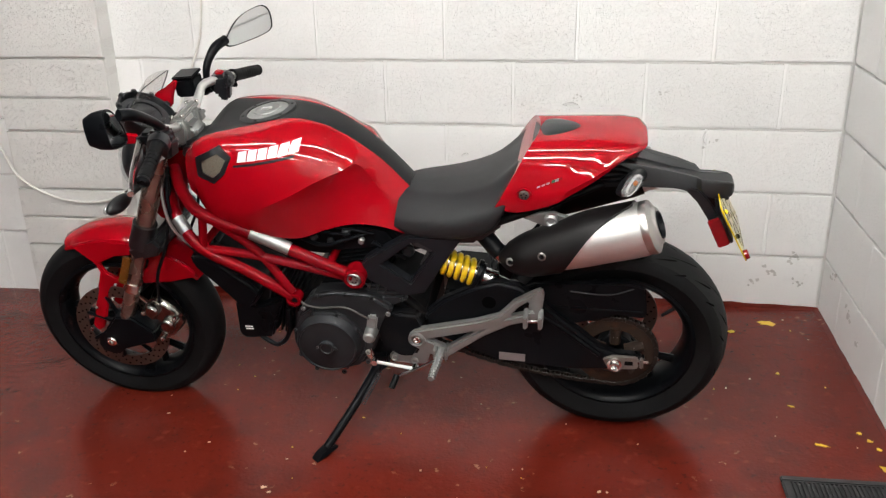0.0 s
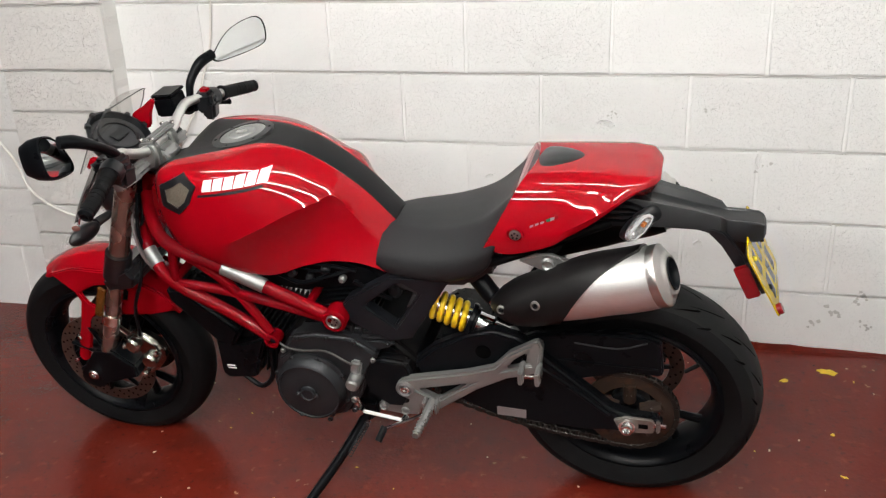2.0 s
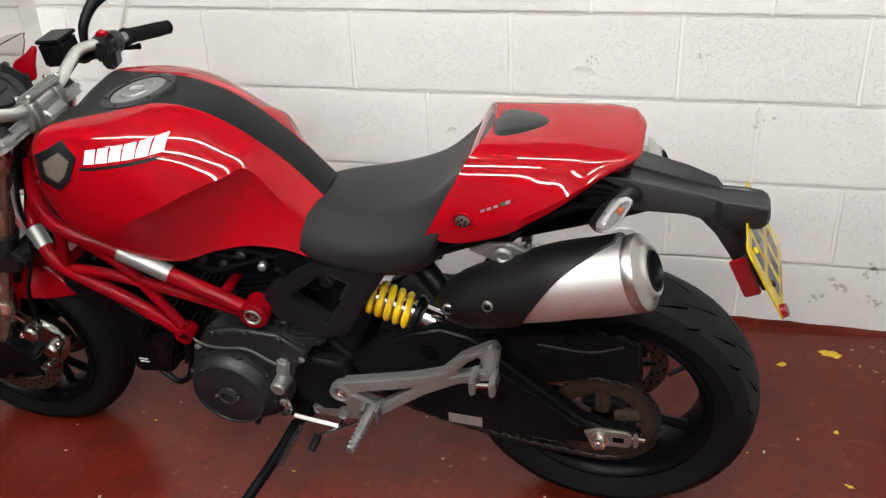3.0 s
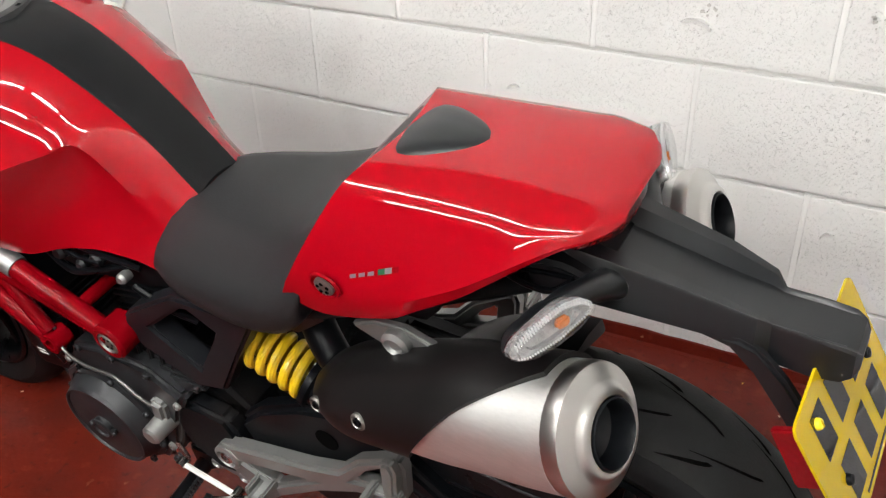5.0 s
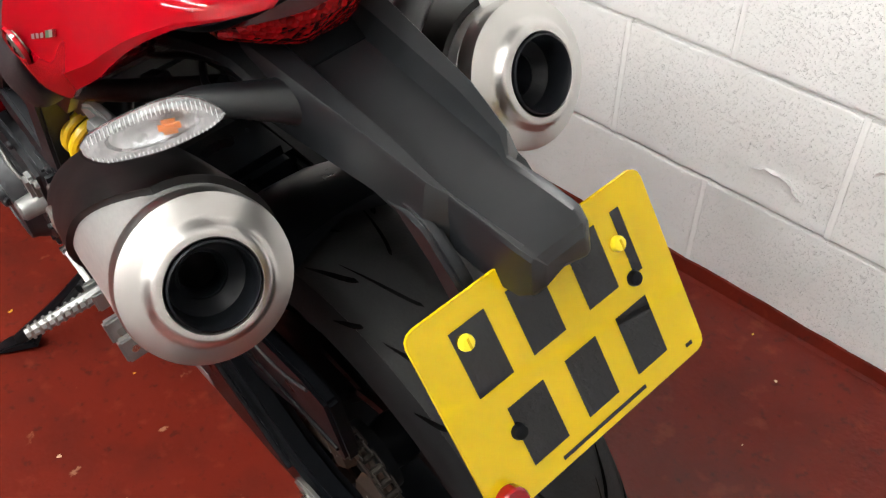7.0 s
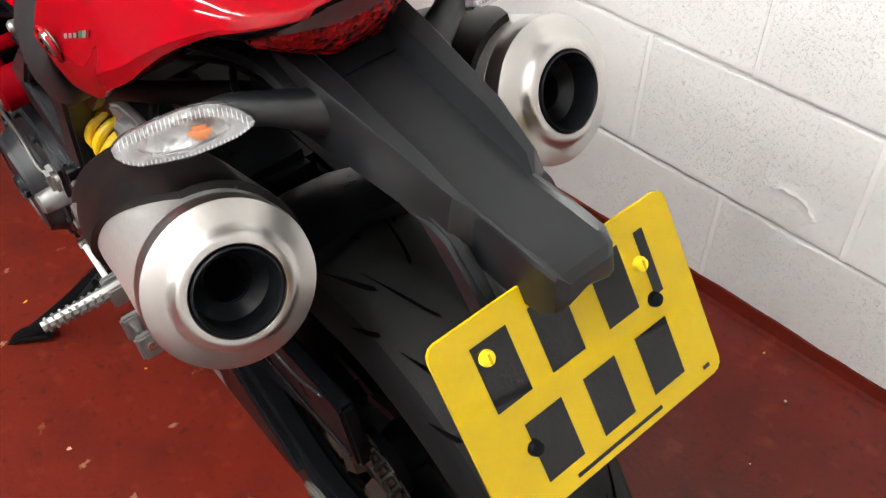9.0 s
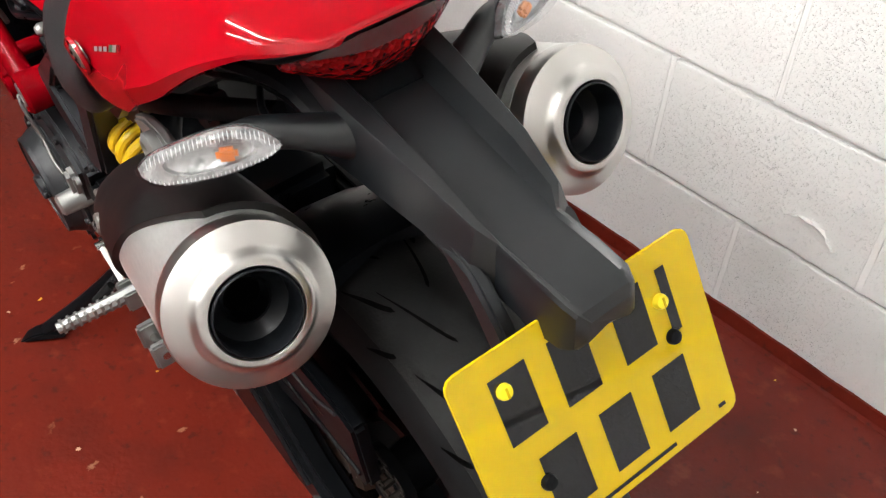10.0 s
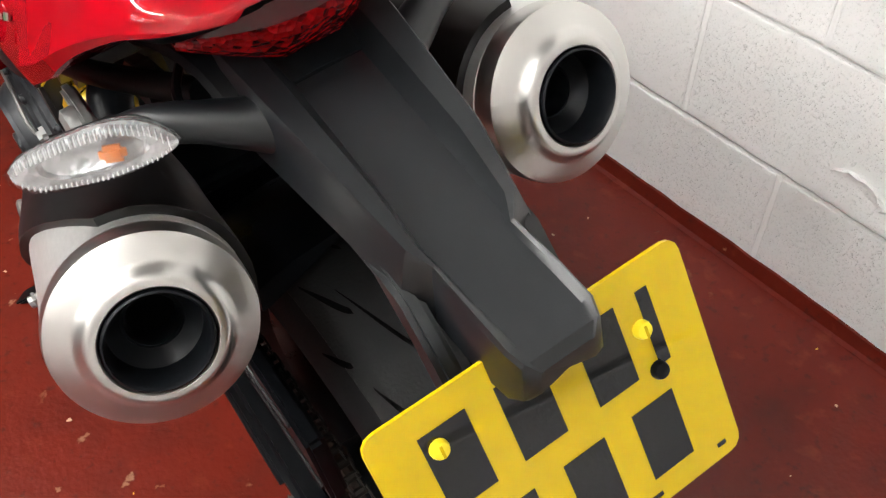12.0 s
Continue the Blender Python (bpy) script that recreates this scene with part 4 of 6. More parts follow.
for s in (-1, 1):
    vo, vi = dense(VENT), dense(VIN)
    lay_rows = [conform(TG, [vo], -0.004, s)[0], conform(TG, [vo], 0.004, s)[0], conform(TG, [vi], 0.004, s)[0], conform(TG, [vi], 0.0008, s)[0]]
    v = part("air_intake", skin(lay_rows, close=False, caps=False), PLASTIC, tank, "black air intake surround")
    mid = vi.mean(axis=0)
    part("intake_mesh", skin([conform(TG, [[tuple(mid + (q - mid) * k) for q in vi]], 0.0010, s)[0] for k in (1.0, 0.7, 0.4, 0.02)], close=False, caps=False), MESHGREY, v, "grey wire mesh")
    # maker's name as plain white slanted shapes with a thin dark line below
    for k in range(6):
        a = 0.508 + k * 0.0258
        t = 0.0140 * k / 6
        part("white_badge", skin(conform(TG, quad_rows((a + 0.006, 0.941 + t), (a + 0.0270, 0.943 + t), (a + 0.0235, 0.918 + t), (a, 0.916 + t)), 0.0012, s), close=False, caps=False), WHITE, tank, "plain white badge shape")
    part("badge_line", skin(conform(TG, quad_rows((0.498, 0.909), (0.652, 0.925), (0.650, 0.919), (0.496, 0.903), 12, 3), 0.0012, s), close=False, caps=False), INK, tank, "thin dark badge line")

# ---- seat and tail ----
def seat_section(u, top, e, sd, bt, back=0.0):
    return [(u, 0, top), (u - back * 0.05, e[0] * 0.6, top - (top - e[1]) * 0.25), (u - back * 0.25, e[0], e[1]), (u - back * 0.6, sd[0], sd[1]), (u - back, bt[0], bt[1]), (u - back, bt[0] - 0.04, bt[1] - 0.004)]


SEAT = [seat_section(0.894, 0.783, (0.050, 0.776), (0.112, 0.742), (0.126, 0.708), 0.012),
        seat_section(0.935, 0.785, (0.080, 0.774), (0.135, 0.735), (0.140, 0.690), 0.005),
        seat_section(1.04, 0.793, (0.105, 0.782), (0.160, 0.740), (0.155, 0.690)),
        seat_section(1.13, 0.822, (0.112, 0.810), (0.165, 0.765), (0.158, 0.708), 0.01),
        seat_section(1.20, 0.872, (0.105, 0.862), (0.160, 0.800), (0.155, 0.740), 0.04),
        seat_section(1.262, 0.936, (0.092, 0.918), (0.148, 0.846), (0.150, 0.765), 0.095)]
seat_bm, SG = net(SEAT, 5, 4)
part("seat", seat_bm, VINYL, bike, "matt black vinyl rider's seat", 50)
part("seat_base", prism([(0.91, 0.70), (1.16, 0.745), (1.17, 0.715), (1.10, 0.66), (1.0, 0.655), (0.93, 0.665)], -0.13, 0.13, 0.012), PLASTIC, bike)


# rows: u, crown, lower edge y and w, sweep of the lower edge towards the front
TAIL_ROWS = [(1.258, 0.938, 0.152, 0.787, 0.106), (1.285, 0.940, 0.152, 0.776, 0.076), (1.340, 0.943, 0.150, 0.798, 0.045), (1.375, 0.944, 0.150, 0.826, 0.035), (1.410, 0.944, 0.141, 0.852, 0.024),
             (1.436, 0.943, 0.133, 0.876, 0.016), (1.460, 0.941, 0.121, 0.896, 0.010), (1.485, 0.938, 0.104, 0.911, 0.005), (1.502, 0.934, 0.092, 0.917, 0.002), (1.513, 0.929, 0.077, 0.918, 0.0), (1.520, 0.925, 0.060, 0.917, 0.0), (1.523, 0.922, 0.048, 0.916, 0.0)]


def tail_ring(u, top, yb, wb, back):
    """Half a section: flat crown, round shoulder, a sloping flank that grows steeper, and a sharp lower edge."""
    deep = top - wb
    belt = np.array((yb + 0.03 * deep, wb + 0.18 * deep))
    k = np.array((np.interp(u, [1.25, 1.36, 1.46, 1.485, 1.502], [0.110, 0.107, 0.106, 0.097, 0.088]), np.interp(u, [1.25, 1.36, 1.44, 1.485, 1.502], [0.916, 0.921, 0.924, 0.926, 0.927])))
    if u > 1.505:
        k = np.array((0.90 * yb, wb + 0.58 * deep))
    fall = min(radians(50), math.atan2(k[1] - belt[1], belt[0] - k[0]) - radians(5))
    way = np.array((math.cos(fall), -math.sin(fall)))
    p = np.array([(0, top), (0.60 * k[0], top + 0.0008), k - way * np.interp(u, [1.25, 1.42], [0.033, 0.022]) * min(1.0, (top - k[1]) / 0.019), k])
    row = []
    for t in np.linspace(0, 1, 10):
        y, w = p[0] * (1 - t) ** 3 + 3 * p[1] * t * (1 - t) ** 2 + 3 * p[2] * t ** 2 * (1 - t) + p[3] * t ** 3
        row.append((u - back * (0.45 * t) ** 1.6, y, w))
    c = k + np.linalg.norm(belt - k) * 0.45 * way
    for t in np.linspace(0, 1, 9)[1:]:
        y, w = k * (1 - t) ** 2 + 2 * c * t * (1 - t) + belt * t ** 2
        row.append((u - back * (0.45 + 0.45 * t) ** 1.6, y, w))
    return row + [(u - back, yb, wb), (u - back, yb - 0.005, wb - 0.001), (u - back, yb - 0.012, wb + 0.004)]


TAIL = [tail_ring(*row) for row in TAIL_ROWS]
tail_bm, LG = net(TAIL, 6, 1)
tail = part("tail_cowl", tail_bm, RED, bike, "glossy red single-seat tail cowl", 40)
tail.location.y -= 0.006
PADS = [[(1.243, 0, 0.932), (1.242, 0.054, 0.929), (1.236, 0.074, 0.914)], [(1.285, 0, 0.947), (1.285, 0.046, 0.942), (1.285, 0.066, 0.925)], [(1.330, 0, 0.948), (1.330, 0.030, 0.944), (1.330, 0.046, 0.927)], [(1.374, 0, 0.941), (1.372, 0.006, 0.940), (1.370, 0.010, 0.933)]]
part("cowl_pad", net(PADS, 5, 4)[0], PLASTIC, tail, "black plastic pad in the cowl")
for s in (-1, 1):
    part("bolt_recess", moved(lathe([(0.0, -0.004), (0.015, -0.004), (0.0165, 0.001), (0.019, 0.0012), (0.0195, -0.002)], (0, 0, 0), (0, s, 0), 28), pose(1.228, s * 0.1585, 0.829, s * -6, 0, 0)), RED, tail)
    part("cowl_bolt", moved(lathe([(0, 0.0042), (0.0100, 0.0040), (0.0125, 0.0024), (0.0130, -0.004)], (0, 0, 0), (0, s, 0), 24), pose(1.228, s * 0.1570, 0.829, s * -6, 0, 0)), FASTENER, tail, "dull silver cowl fastener")
    for k in range(5):
        a = radians(72 * k + 18)
        part("fastener_hole", moved(lathe([(0, 0.0050), (0.0022, 0.0049), (0.0024, 0.0035)], (0.0066 * math.cos(a), 0, 0.0066 * math.sin(a)), (0, s, 0), 8), pose(1.228, s * 0.1570, 0.829, s * -6, 0, 0)), HOLLOW_SHADE, tail)
    for k in range(3):
        a, z = 1.259 + k * 0.0115, 0.8450 + k * 0.0042
        part("model_badge", skin(conform(LG, quad_rows((a, z + 0.0026), (a + 0.0078, z + 0.0055), (a + 0.0078, z + 0.0012), (a, z - 0.0017), 4, 3), 0.0012, s), close=False, caps=False), GREY, tail, "small grey badge bar")
    for k, mm in enumerate((GREEN, GREY, REFLECT)):
        a, z = 1.2945 + k * 0.0085, 0.8585 + k * 0.0031
        part("flag_sticker", skin(conform(LG, quad_rows((a, z + 0.0035), (a + 0.0085, z + 0.0066), (a + 0.0085, z + 0.0006), (a, z - 0.0025), 3, 3), 0.0012, s), close=False, caps=False), mm, tail)


def lamp_lens(strip_only=False):
    """A shallow V of red lens tucked under the cowl's lip; its upper third is a smooth strip."""
    rows = []
    for q in np.linspace(-1, 1, 25):
        a = abs(q)
        ut, wt = 1.512 - 0.036 * a ** 2.2, 0.910 - 0.010 * a ** 2
        low = max(0.0, (a - 0.25) / 0.75)
        ub, wb = 1.497 - 0.014 * low, 0.862 + 0.028 * low ** 1.2
        um, wm = (ut + ub) / 2 + 0.010 * (1 - a ** 3), (wt + wb) / 2
        y = 0.079 * q
        rows.append([(ut - 0.03, y, wt + 0.004), (ut, y, wt), ((ut + um) / 2 + 0.003, y, (wt + wm) / 2), (um, y, wm), ((ub + um) / 2 + 0.002, y, (wb + wm) / 2), (ub, y, wb), (ub - 0.03, y, wb + 0.002)])
    if strip_only:
        return skin([[(r[1][0] - 0.008, r[1][1], r[1][2] + 0.001), (r[1][0] + 0.0018, r[1][1], r[1][2] + 0.0006), (r[2][0] + 0.0022, r[2][1], r[2][2]), (r[2][0] - 0.008, r[2][1], r[2][2] - 0.001)] for r in rows])
    return skin(rows)


# added black body stands for the shaded gap between cowl lip and lens
part("lamp_gasket", net([[(1.440, 0, 0.925), (1.440, 0.110, 0.915), (1.440, 0.105, 0.897)], [(1.495, 0, 0.924), (1.495, 0.092, 0.917), (1.490, 0.086, 0.902)], [(1.515, 0, 0.920), (1.513, 0.060, 0.916), (1.510, 0.058, 0.908)]], 3, 3)[0], SATIN, bike)
lamp = part("tail_lamp", lamp_lens(), LENS_RED, bike, "faceted red tail lamp lens", 20)
part("lens_strip", lamp_lens(True), LENS_STRIP, lamp, "smooth dark red strip")
for s in (-1, 1):
    part("tail_bracket", plate_holes([(1.235, 0.745), (1.270, 0.772), (1.312, 0.788), (1.325, 0.780), (1.312, 0.750), (1.290, 0.726), (1.250, 0.722)], [[(1.268, 0.744), (1.284, 0.762), (1.304, 0.770), (1.294, 0.750), (1.280, 0.740)]], s * 0.070, s * 0.084, 0.003), ENGINE, bike, "dark cast rear subframe bracket")
part("tail_tray", net([[(1.15, 0, 0.80), (1.15, 0.10, 0.79), (1.15, 0.10, 0.760), (1.15, 0.05, 0.745)], [(1.30, 0, 0.850), (1.30, 0.095, 0.84), (1.30, 0.088, 0.822), (1.30, 0.05, 0.812)],
                       [(1.44, 0, 0.865), (1.44, 0.070, 0.86), (1.44, 0.062, 0.842), (1.44, 0.04, 0.834)], [(1.50, 0, 0.845), (1.50, 0.062, 0.840), (1.50, 0.06, 0.825), (1.50, 0.03, 0.820)]], 4, 3)[0], ENGINE_DARK, bike, "black under-tail tray")

# ---- plate holder ----
def holder_section(u, chan, wc, rim, wr, low, wl):
    return [(u, 0, wc), (u, chan, wc), (u, chan + (rim - chan) * 0.35, wr - 0.001), (u, rim - 0.002, wr), (u, rim, wr - 0.003), (u, low, wl), (u, low * 0.86, wl - 0.003), (u, 0, wl + 0.004)]


HOLD = [holder_section(1.40, 0.022, 0.838, 0.056, 0.850, 0.062, 0.798), holder_section(1.47, 0.025, 0.848, 0.059, 0.866, 0.064, 0.803), holder_section(1.50, 0.0252, 0.842, 0.057, 0.860, 0.063, 0.803),
        holder_section(1.60, 0.0256, 0.8150, 0.0475, 0.8345, 0.055, 0.795), holder_section(1.648, 0.0262, 0.8070, 0.0395, 0.8195, 0.050, 0.780),
        holder_section(1.660, 0.0235, 0.8045, 0.0300, 0.8090, 0.034, 0.764), holder_section(1.700, 0.0228, 0.8030, 0.0305, 0.8068, 0.0330, 0.758), holder_section(1.727, 0.0220, 0.8010, 0.0300, 0.8030, 0.0315, 0.760),
        holder_section(1.737, 0.0190, 0.7970, 0.0265, 0.7975, 0.0280, 0.766), holder_section(1.742, 0.0150, 0.7900, 0.0200, 0.7900, 0.0215, 0.774)]
hold_bm = bevelled(net(HOLD, 1, 1)[0], 0.0024, 3, 16)
for v in hold_bm.verts:
    v.co.y += 0.004 * min(1.0, max(0.0, (1.665 - v.co.x) / 0.05))
hold = part("plate_holder", hold_bm, PLASTIC, bike, "matt black tail extension carrying the plate", 30)
for s in (-1, 1):
    part("holder_leg", prism([(1.575, 0.796), (1.635, 0.797), (1.655, 0.790), (1.684, 0.756), (1.700, 0.730), (1.746, 0.648), (1.722, 0.636), (1.682, 0.706), (1.652, 0.755), (1.622, 0.788)], s * 0.036, s * 0.0505, 0.004), PLASTIC, hold)
part("holder_back", prism([(1.700, 0.735), (1.709, 0.735), (1.752, 0.640), (1.742, 0.636)], -0.05, 0.05, 0.002), PLASTIC, hold)
part("red_reflector", box((1.709, -0.072, 0.682), (0.031, 0.010, 0.084), 0.003, (0, -24, 0)), REFLECT, hold, "red rectangular reflector")
part("reflector_tab", box((1.712, -0.056, 0.700), (0.018, 0.026, 0.030), 0.002, (0, -24, 0)), PLASTIC, hold)

PLATE_TOP, PLATE_LOW = Vector((1.704, 0, 0.771)), Vector((1.778, 0, 0.624))


def number_plate():
    down = (PLATE_LOW - PLATE_TOP)
    hgt = down.length
    down.normalize()
    right = Vector((0, 1, 0))
    nrm = right.cross(-down)
    if nrm.x < 0:
        nrm = -nrm
    m = Matrix((right, -down, nrm)).transposed().to_4x4()
    m.translation = (PLATE_TOP + PLATE_LOW) / 2 + Vector((0, -0.002, 0))
    W, H, r = 0.226, hgt, 0.010
    out = []
    for cx, cy, a0 in ((1, 1, 0), (-1, 1, 90), (-1, -1, 180), (1, -1, 270)):
        for a in (0, 30, 60, 90):
            t = radians(a0 + a)
            out.append((cx * (W / 2 - r) + r * math.cos(t), cy * (H / 2 - r) + r * math.sin(t)))
    n = len(out)
    bm = raw([(x, y, z) for z in (-0.0016, 0.0016) for x, y in out], [tuple(range(n - 1, -1, -1)), tuple(range(n, 2 * n))] + [(i, (i + 1) % n, n + (i + 1) % n, n + i) for i in range(n)])
    plate = part("number_plate", moved(bevelled(bm, 0.0006, 1), m), PLATE, bike, "yellow number plate with plain dark bars")

    def bar(name, x0, x1, y0, y1, mat=PLATE_INK):
        part(name, moved(box(((x0 + x1) / 2, (y0 + y1) / 2, 0.0019), (x1 - x0, y1 - y0, 0.0006), 0), m), mat, plate)
    for x0, x1 in ((-0.083, -0.051), (-0.031, 0.001), (0.026, 0.057), (0.074, 0.083)):
        bar("plate_bar", x0, x1, 0.010, 0.064)
    for x0, x1 in ((-0.068, -0.033), (-0.011, 0.021), (0.043, 0.076)):
        bar("plate_bar", x0, x1, -0.062, -0.010)
    bar("plate_bar", -0.045, 0.045, -0.0728, -0.0758)
    bar("plate_bar", 0.094, 0.101, -0.073, -0.070)
    for x, y, mat, nm in ((-0.074, 0.052, CAPYEL, "screw_cap"), (0.070, 0.040, CAPYEL, "screw_cap"), (-0.068, -0.030, SATIN, "plate_screw"), (0.072, 0.008, SATIN, "plate_screw")):
        part(nm, moved(lathe([(0, 0.001), (0.0062, 0.001), (0.0062, 0.004), (0.0052, 0.0065), (0, 0.0078)], (x, y, 0), (0, 0, 1), 18), m), mat, plate, "yellow plastic screw cap" if mat is CAPYEL else "black plate screw")
    for x, y in ((-0.074, 0.052), (0.070, 0.040)):
        part("cap_slot", moved(box((x, y, 0.0080), (0.0016, 0.0080, 0.0008), 0), m), PLATE, plate)
    part("round_reflector", moved(lathe([(0, 0.001), (0.0125, 0.001), (0.0125, 0.010), (0.011, 0.012), (0, 0.012)], (-0.098, -0.070, 0), (0, 0, 1), 22), m), REFLECT, plate, "round red reflector at the plate's corner")
    return plate


number_plate()


# ---- rear indicators ----
def rear_indicator(s):
    arm = part("rear_indicator", tube([(1.506, s * 0.046, 0.830), (1.502, s * 0.064, 0.837), (1.494, s * 0.086, 0.846), (1.483, s * 0.112, 0.852), (1.472, s * 0.140, 0.850)], [0.021, 0.0165, 0.0135, 0.0130, 0.011], 20, 5), PLASTIC, bike, "rear indicator on a black stalk")
    leaf = [(-0.053, -0.002), (-0.042, 0.0065), (-0.012, 0.0150), (0.016, 0.0195), (0.036, 0.0155), (0.053, 0.0010), (0.038, -0.0085), (0.004, -0.0165), (-0.034, -0.0175), (-0.050, -0.0105)]
    leaf = cr(np.array(leaf + leaf[:1]), 4)[:-1]
    nrm = Vector((0.86, s * 0.36, 0.36)).normalized()
    run = Vector((0.50, -s * 0.865, -0.04))
    run = (run - nrm * run.dot(nrm)).normalized()
    up = nrm.cross(run)
    up = up if up.z > 0 else -up
    m = Matrix((nrm, run * -s, up)).transposed().to_4x4()
    m.translation = (1.486, s * 0.149, 0.854)
    body = skin([[(d, -s * p[0] * k, p[1] * k) for p in leaf] for k, d in ((0.30, -0.034), (0.70, -0.027), (0.93, -0.012), (0.985, -0.006))])
    lens = skin([[(d, -s * p[0] * k, p[1] * k) for p in leaf] for k, d in ((0.98, -0.0065), (1.0, -0.003), (0.985, 0.007), (0.88, 0.013), (0.60, 0.015), (0.3, 0.0155))])
    part("indicator_lens", moved(lens, m), CLEAR, arm, "clear ribbed indicator lens")
    for q in np.linspace(-0.044, 0.046, 30):
        top = np.interp(q, [-0.052, -0.040, -0.012, 0.016, 0.036, 0.052], [-0.002, 0.0065, 0.0150, 0.0195, 0.0155, 0.0010])
        low = np.interp(q, [-0.050, -0.034, 0.004, 0.038, 0.052], [-0.0105, -0.0175, -0.0165, -0.0085, 0.0])
        part("lens_rib", moved(box((0.0066, -s * q, top * 0.90 - 0.0030), (0.0040, 0.0008, 0.0066), 0.0003, seg=1), m), RIB, arm)
        part("lens_rib", moved(box((0.0055, -s * q, low * 0.93 + 0.0010), (0.0026, 0.0008, 0.0024), 0.0002, seg=1), m), RIB, arm)
    refl = skin([[(d, -s * p[0] * k, p[1] * k) for p in leaf] for k, d in ((0.965, -0.005), (0.96, 0.0030), (0.78, 0.0030), (0.64, 0.0045), (0.60, -0.0010), (0.30, -0.0040))])
    part("indicator_reflector", moved(refl, m), FACET, arm)
    part("indicator_body", moved(body, m), PLASTIC, arm)
    part("bulb", moved(box((0.0045, s * -0.012, 0.0), (0.009, 0.016, 0.0105), 0.003), m), AMBER_CAP, arm, "amber bulb")
    return arm


for s in (-1, 1):
    rear_indicator(s)

# ---- silencers ----
EX_REAR, EX_FRONT, EX_R, EX_MID = np.array((1.539, 0.1656, 0.7537)), np.array((1.205, 0.140, 0.648)), 0.069, -0.006


def silencer(s):
    d = EX_REAR - EX_FRONT
    length = np.linalg.norm(d)
    d = d / length
    side = np.array((0, 1.0, 0))
    side = side - d * (side @ d)
    side /= np.linalg.norm(side)
    up = np.cross(d, side)
    up = up if up[2] > 0 else -up

    def pt(a, t, r):
        """a along the axis from the front, t from the bottom over the outer side to the top."""
        k = min(1.0, max(0.0, (a - length + 0.14) / 0.11))
        k = k * k * (3 - 2 * k)
        tip = np.array((1.0, 0.095, 0.379)) / np.linalg.norm((1.0, 0.095, 0.379))
        mid = (EX_FRONT + d * a) * (1 - k) + (EX_REAR - tip * (length - a)) * k
        lift = -math.cos(t)
        if lift > 0:  # the crown slopes down towards the front
            g = min(1.0, max(0.0, (a + 0.05) / 0.27))
            lift *= 0.55 + 0.45 * g
        q = mid + r * (up * lift + side * math.sin(t) * (0.96 + 0.04 * k))
        return (q[0], s * q[1] + EX_MID, q[2])

    def rad(a):
        k = a / length
        return EX_R * (0.88 + 0.14 * min(1, k * 2.0) - 0.04 * k)

    def nose(a):
        return math.sqrt(max(0.05, 1 - (min(0.0, a - 0.045) / 0.095) ** 2))
    seg = 48
    rings = [[pt(a, 2 * math.pi * j / seg, rad(a) * (0.992 if a < length - 0.0175 else 0.975)) for j in range(seg)] for a in list(np.linspace(0.05, length - 0.018, 14)) + [length - 0.017, length - 0.006]]
    body = part("silencer", skin(rings, caps=False), STEEL, bike, "brushed steel silencer with a black heat shield")
    ax = Vector((d[0], s * d[1], d[2]))
    c = Vector((EX_REAR[0], s * EX_REAR[1] + EX_MID, EX_REAR[2]))
    R = rad(length)
    ax = Vector((1.0, s * 0.095, 0.379)).normalized()
    part("silencer_end", lathe([(R * 0.93, -0.0165), (R * 0.992, -0.0160), (R * 1.0, -0.012), (R * 1.0, -0.002), (R * 0.985, 0.003), (R * 0.88, 0.0075), (R * 0.76, 0.0110), (R * 0.715, 0.0128), (R * 0.675, 0.0165), (R * 0.645, 0.0188), (R * 0.60, 0.0200), (R * 0.55, 0.0203), (R * 0.53, 0.0190), (R * 0.52, 0.010), (R * 0.52, -0.034)], c, ax, 64, True), TIPSTEEL, body, "polished domed end cap")
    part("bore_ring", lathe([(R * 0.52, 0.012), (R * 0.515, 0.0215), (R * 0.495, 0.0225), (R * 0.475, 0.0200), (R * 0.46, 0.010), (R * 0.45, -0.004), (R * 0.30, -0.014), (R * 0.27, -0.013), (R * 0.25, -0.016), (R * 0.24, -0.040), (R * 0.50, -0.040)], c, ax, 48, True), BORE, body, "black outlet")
    # added black disc stops the bore; the dark of its depth is painted on
    part("outlet_shade", lathe([(0, -0.034), (R * 0.3, -0.034), (R * 0.3, -0.038), (0, -0.038)], c, ax, 24), HOLLOW_SHADE, body)
    # heat shield: its free edge sweeps from the lower front to the upper rear
    rows = []
    for j in range(37):
        t = radians(8 + j * (309 / 36))
        k = min(1, max(0, (math.degrees(t) - 10) / 170))
        edge = 0.095 + 0.225 * k ** 1.6
        row = []
        for q in np.linspace(0, 1, 14):
            a = -0.045 + (edge + 0.045) * q
            r = (rad(max(a, 0.0)) + 0.006) * nose(a)
            row.append(pt(a, t, r))
        row.append(pt(edge, t, rad(edge) - 0.001))
        rows.append(row)
    part("heat_shield", skin(rows, close=False, caps=False), SHIELD, body, "matt black heat shield")
    for u0, w0, near in ((1.195, 0.658, 0.0), (1.273, 0.703, 0.06)):
        q = np.array((u0, 0, w0))
        a = float(np.dot(q - EX_FRONT * np.array((1, 0, 1)), d) / (1 - d[1] ** 2))
        p, ctr = Vector(pt(a, 1.85, (rad(max(a, 0)) + 0.0065) * nose(a))), Vector(pt(a, 1.85, 0))
        nn = (p - ctr).normalized()
        part("shield_bolt", lathe([(0, -0.004), (0.011, -0.004), (0.011, 0.0005), (0.0085, 0.0025), (0.007, 0.0), (0, 0.0)], p, nn, 18), FASTENER, body)
        part("shield_screw", bolt(tuple(p), tuple(nn), 0.0058, 0.003, 12), SATIN, body)
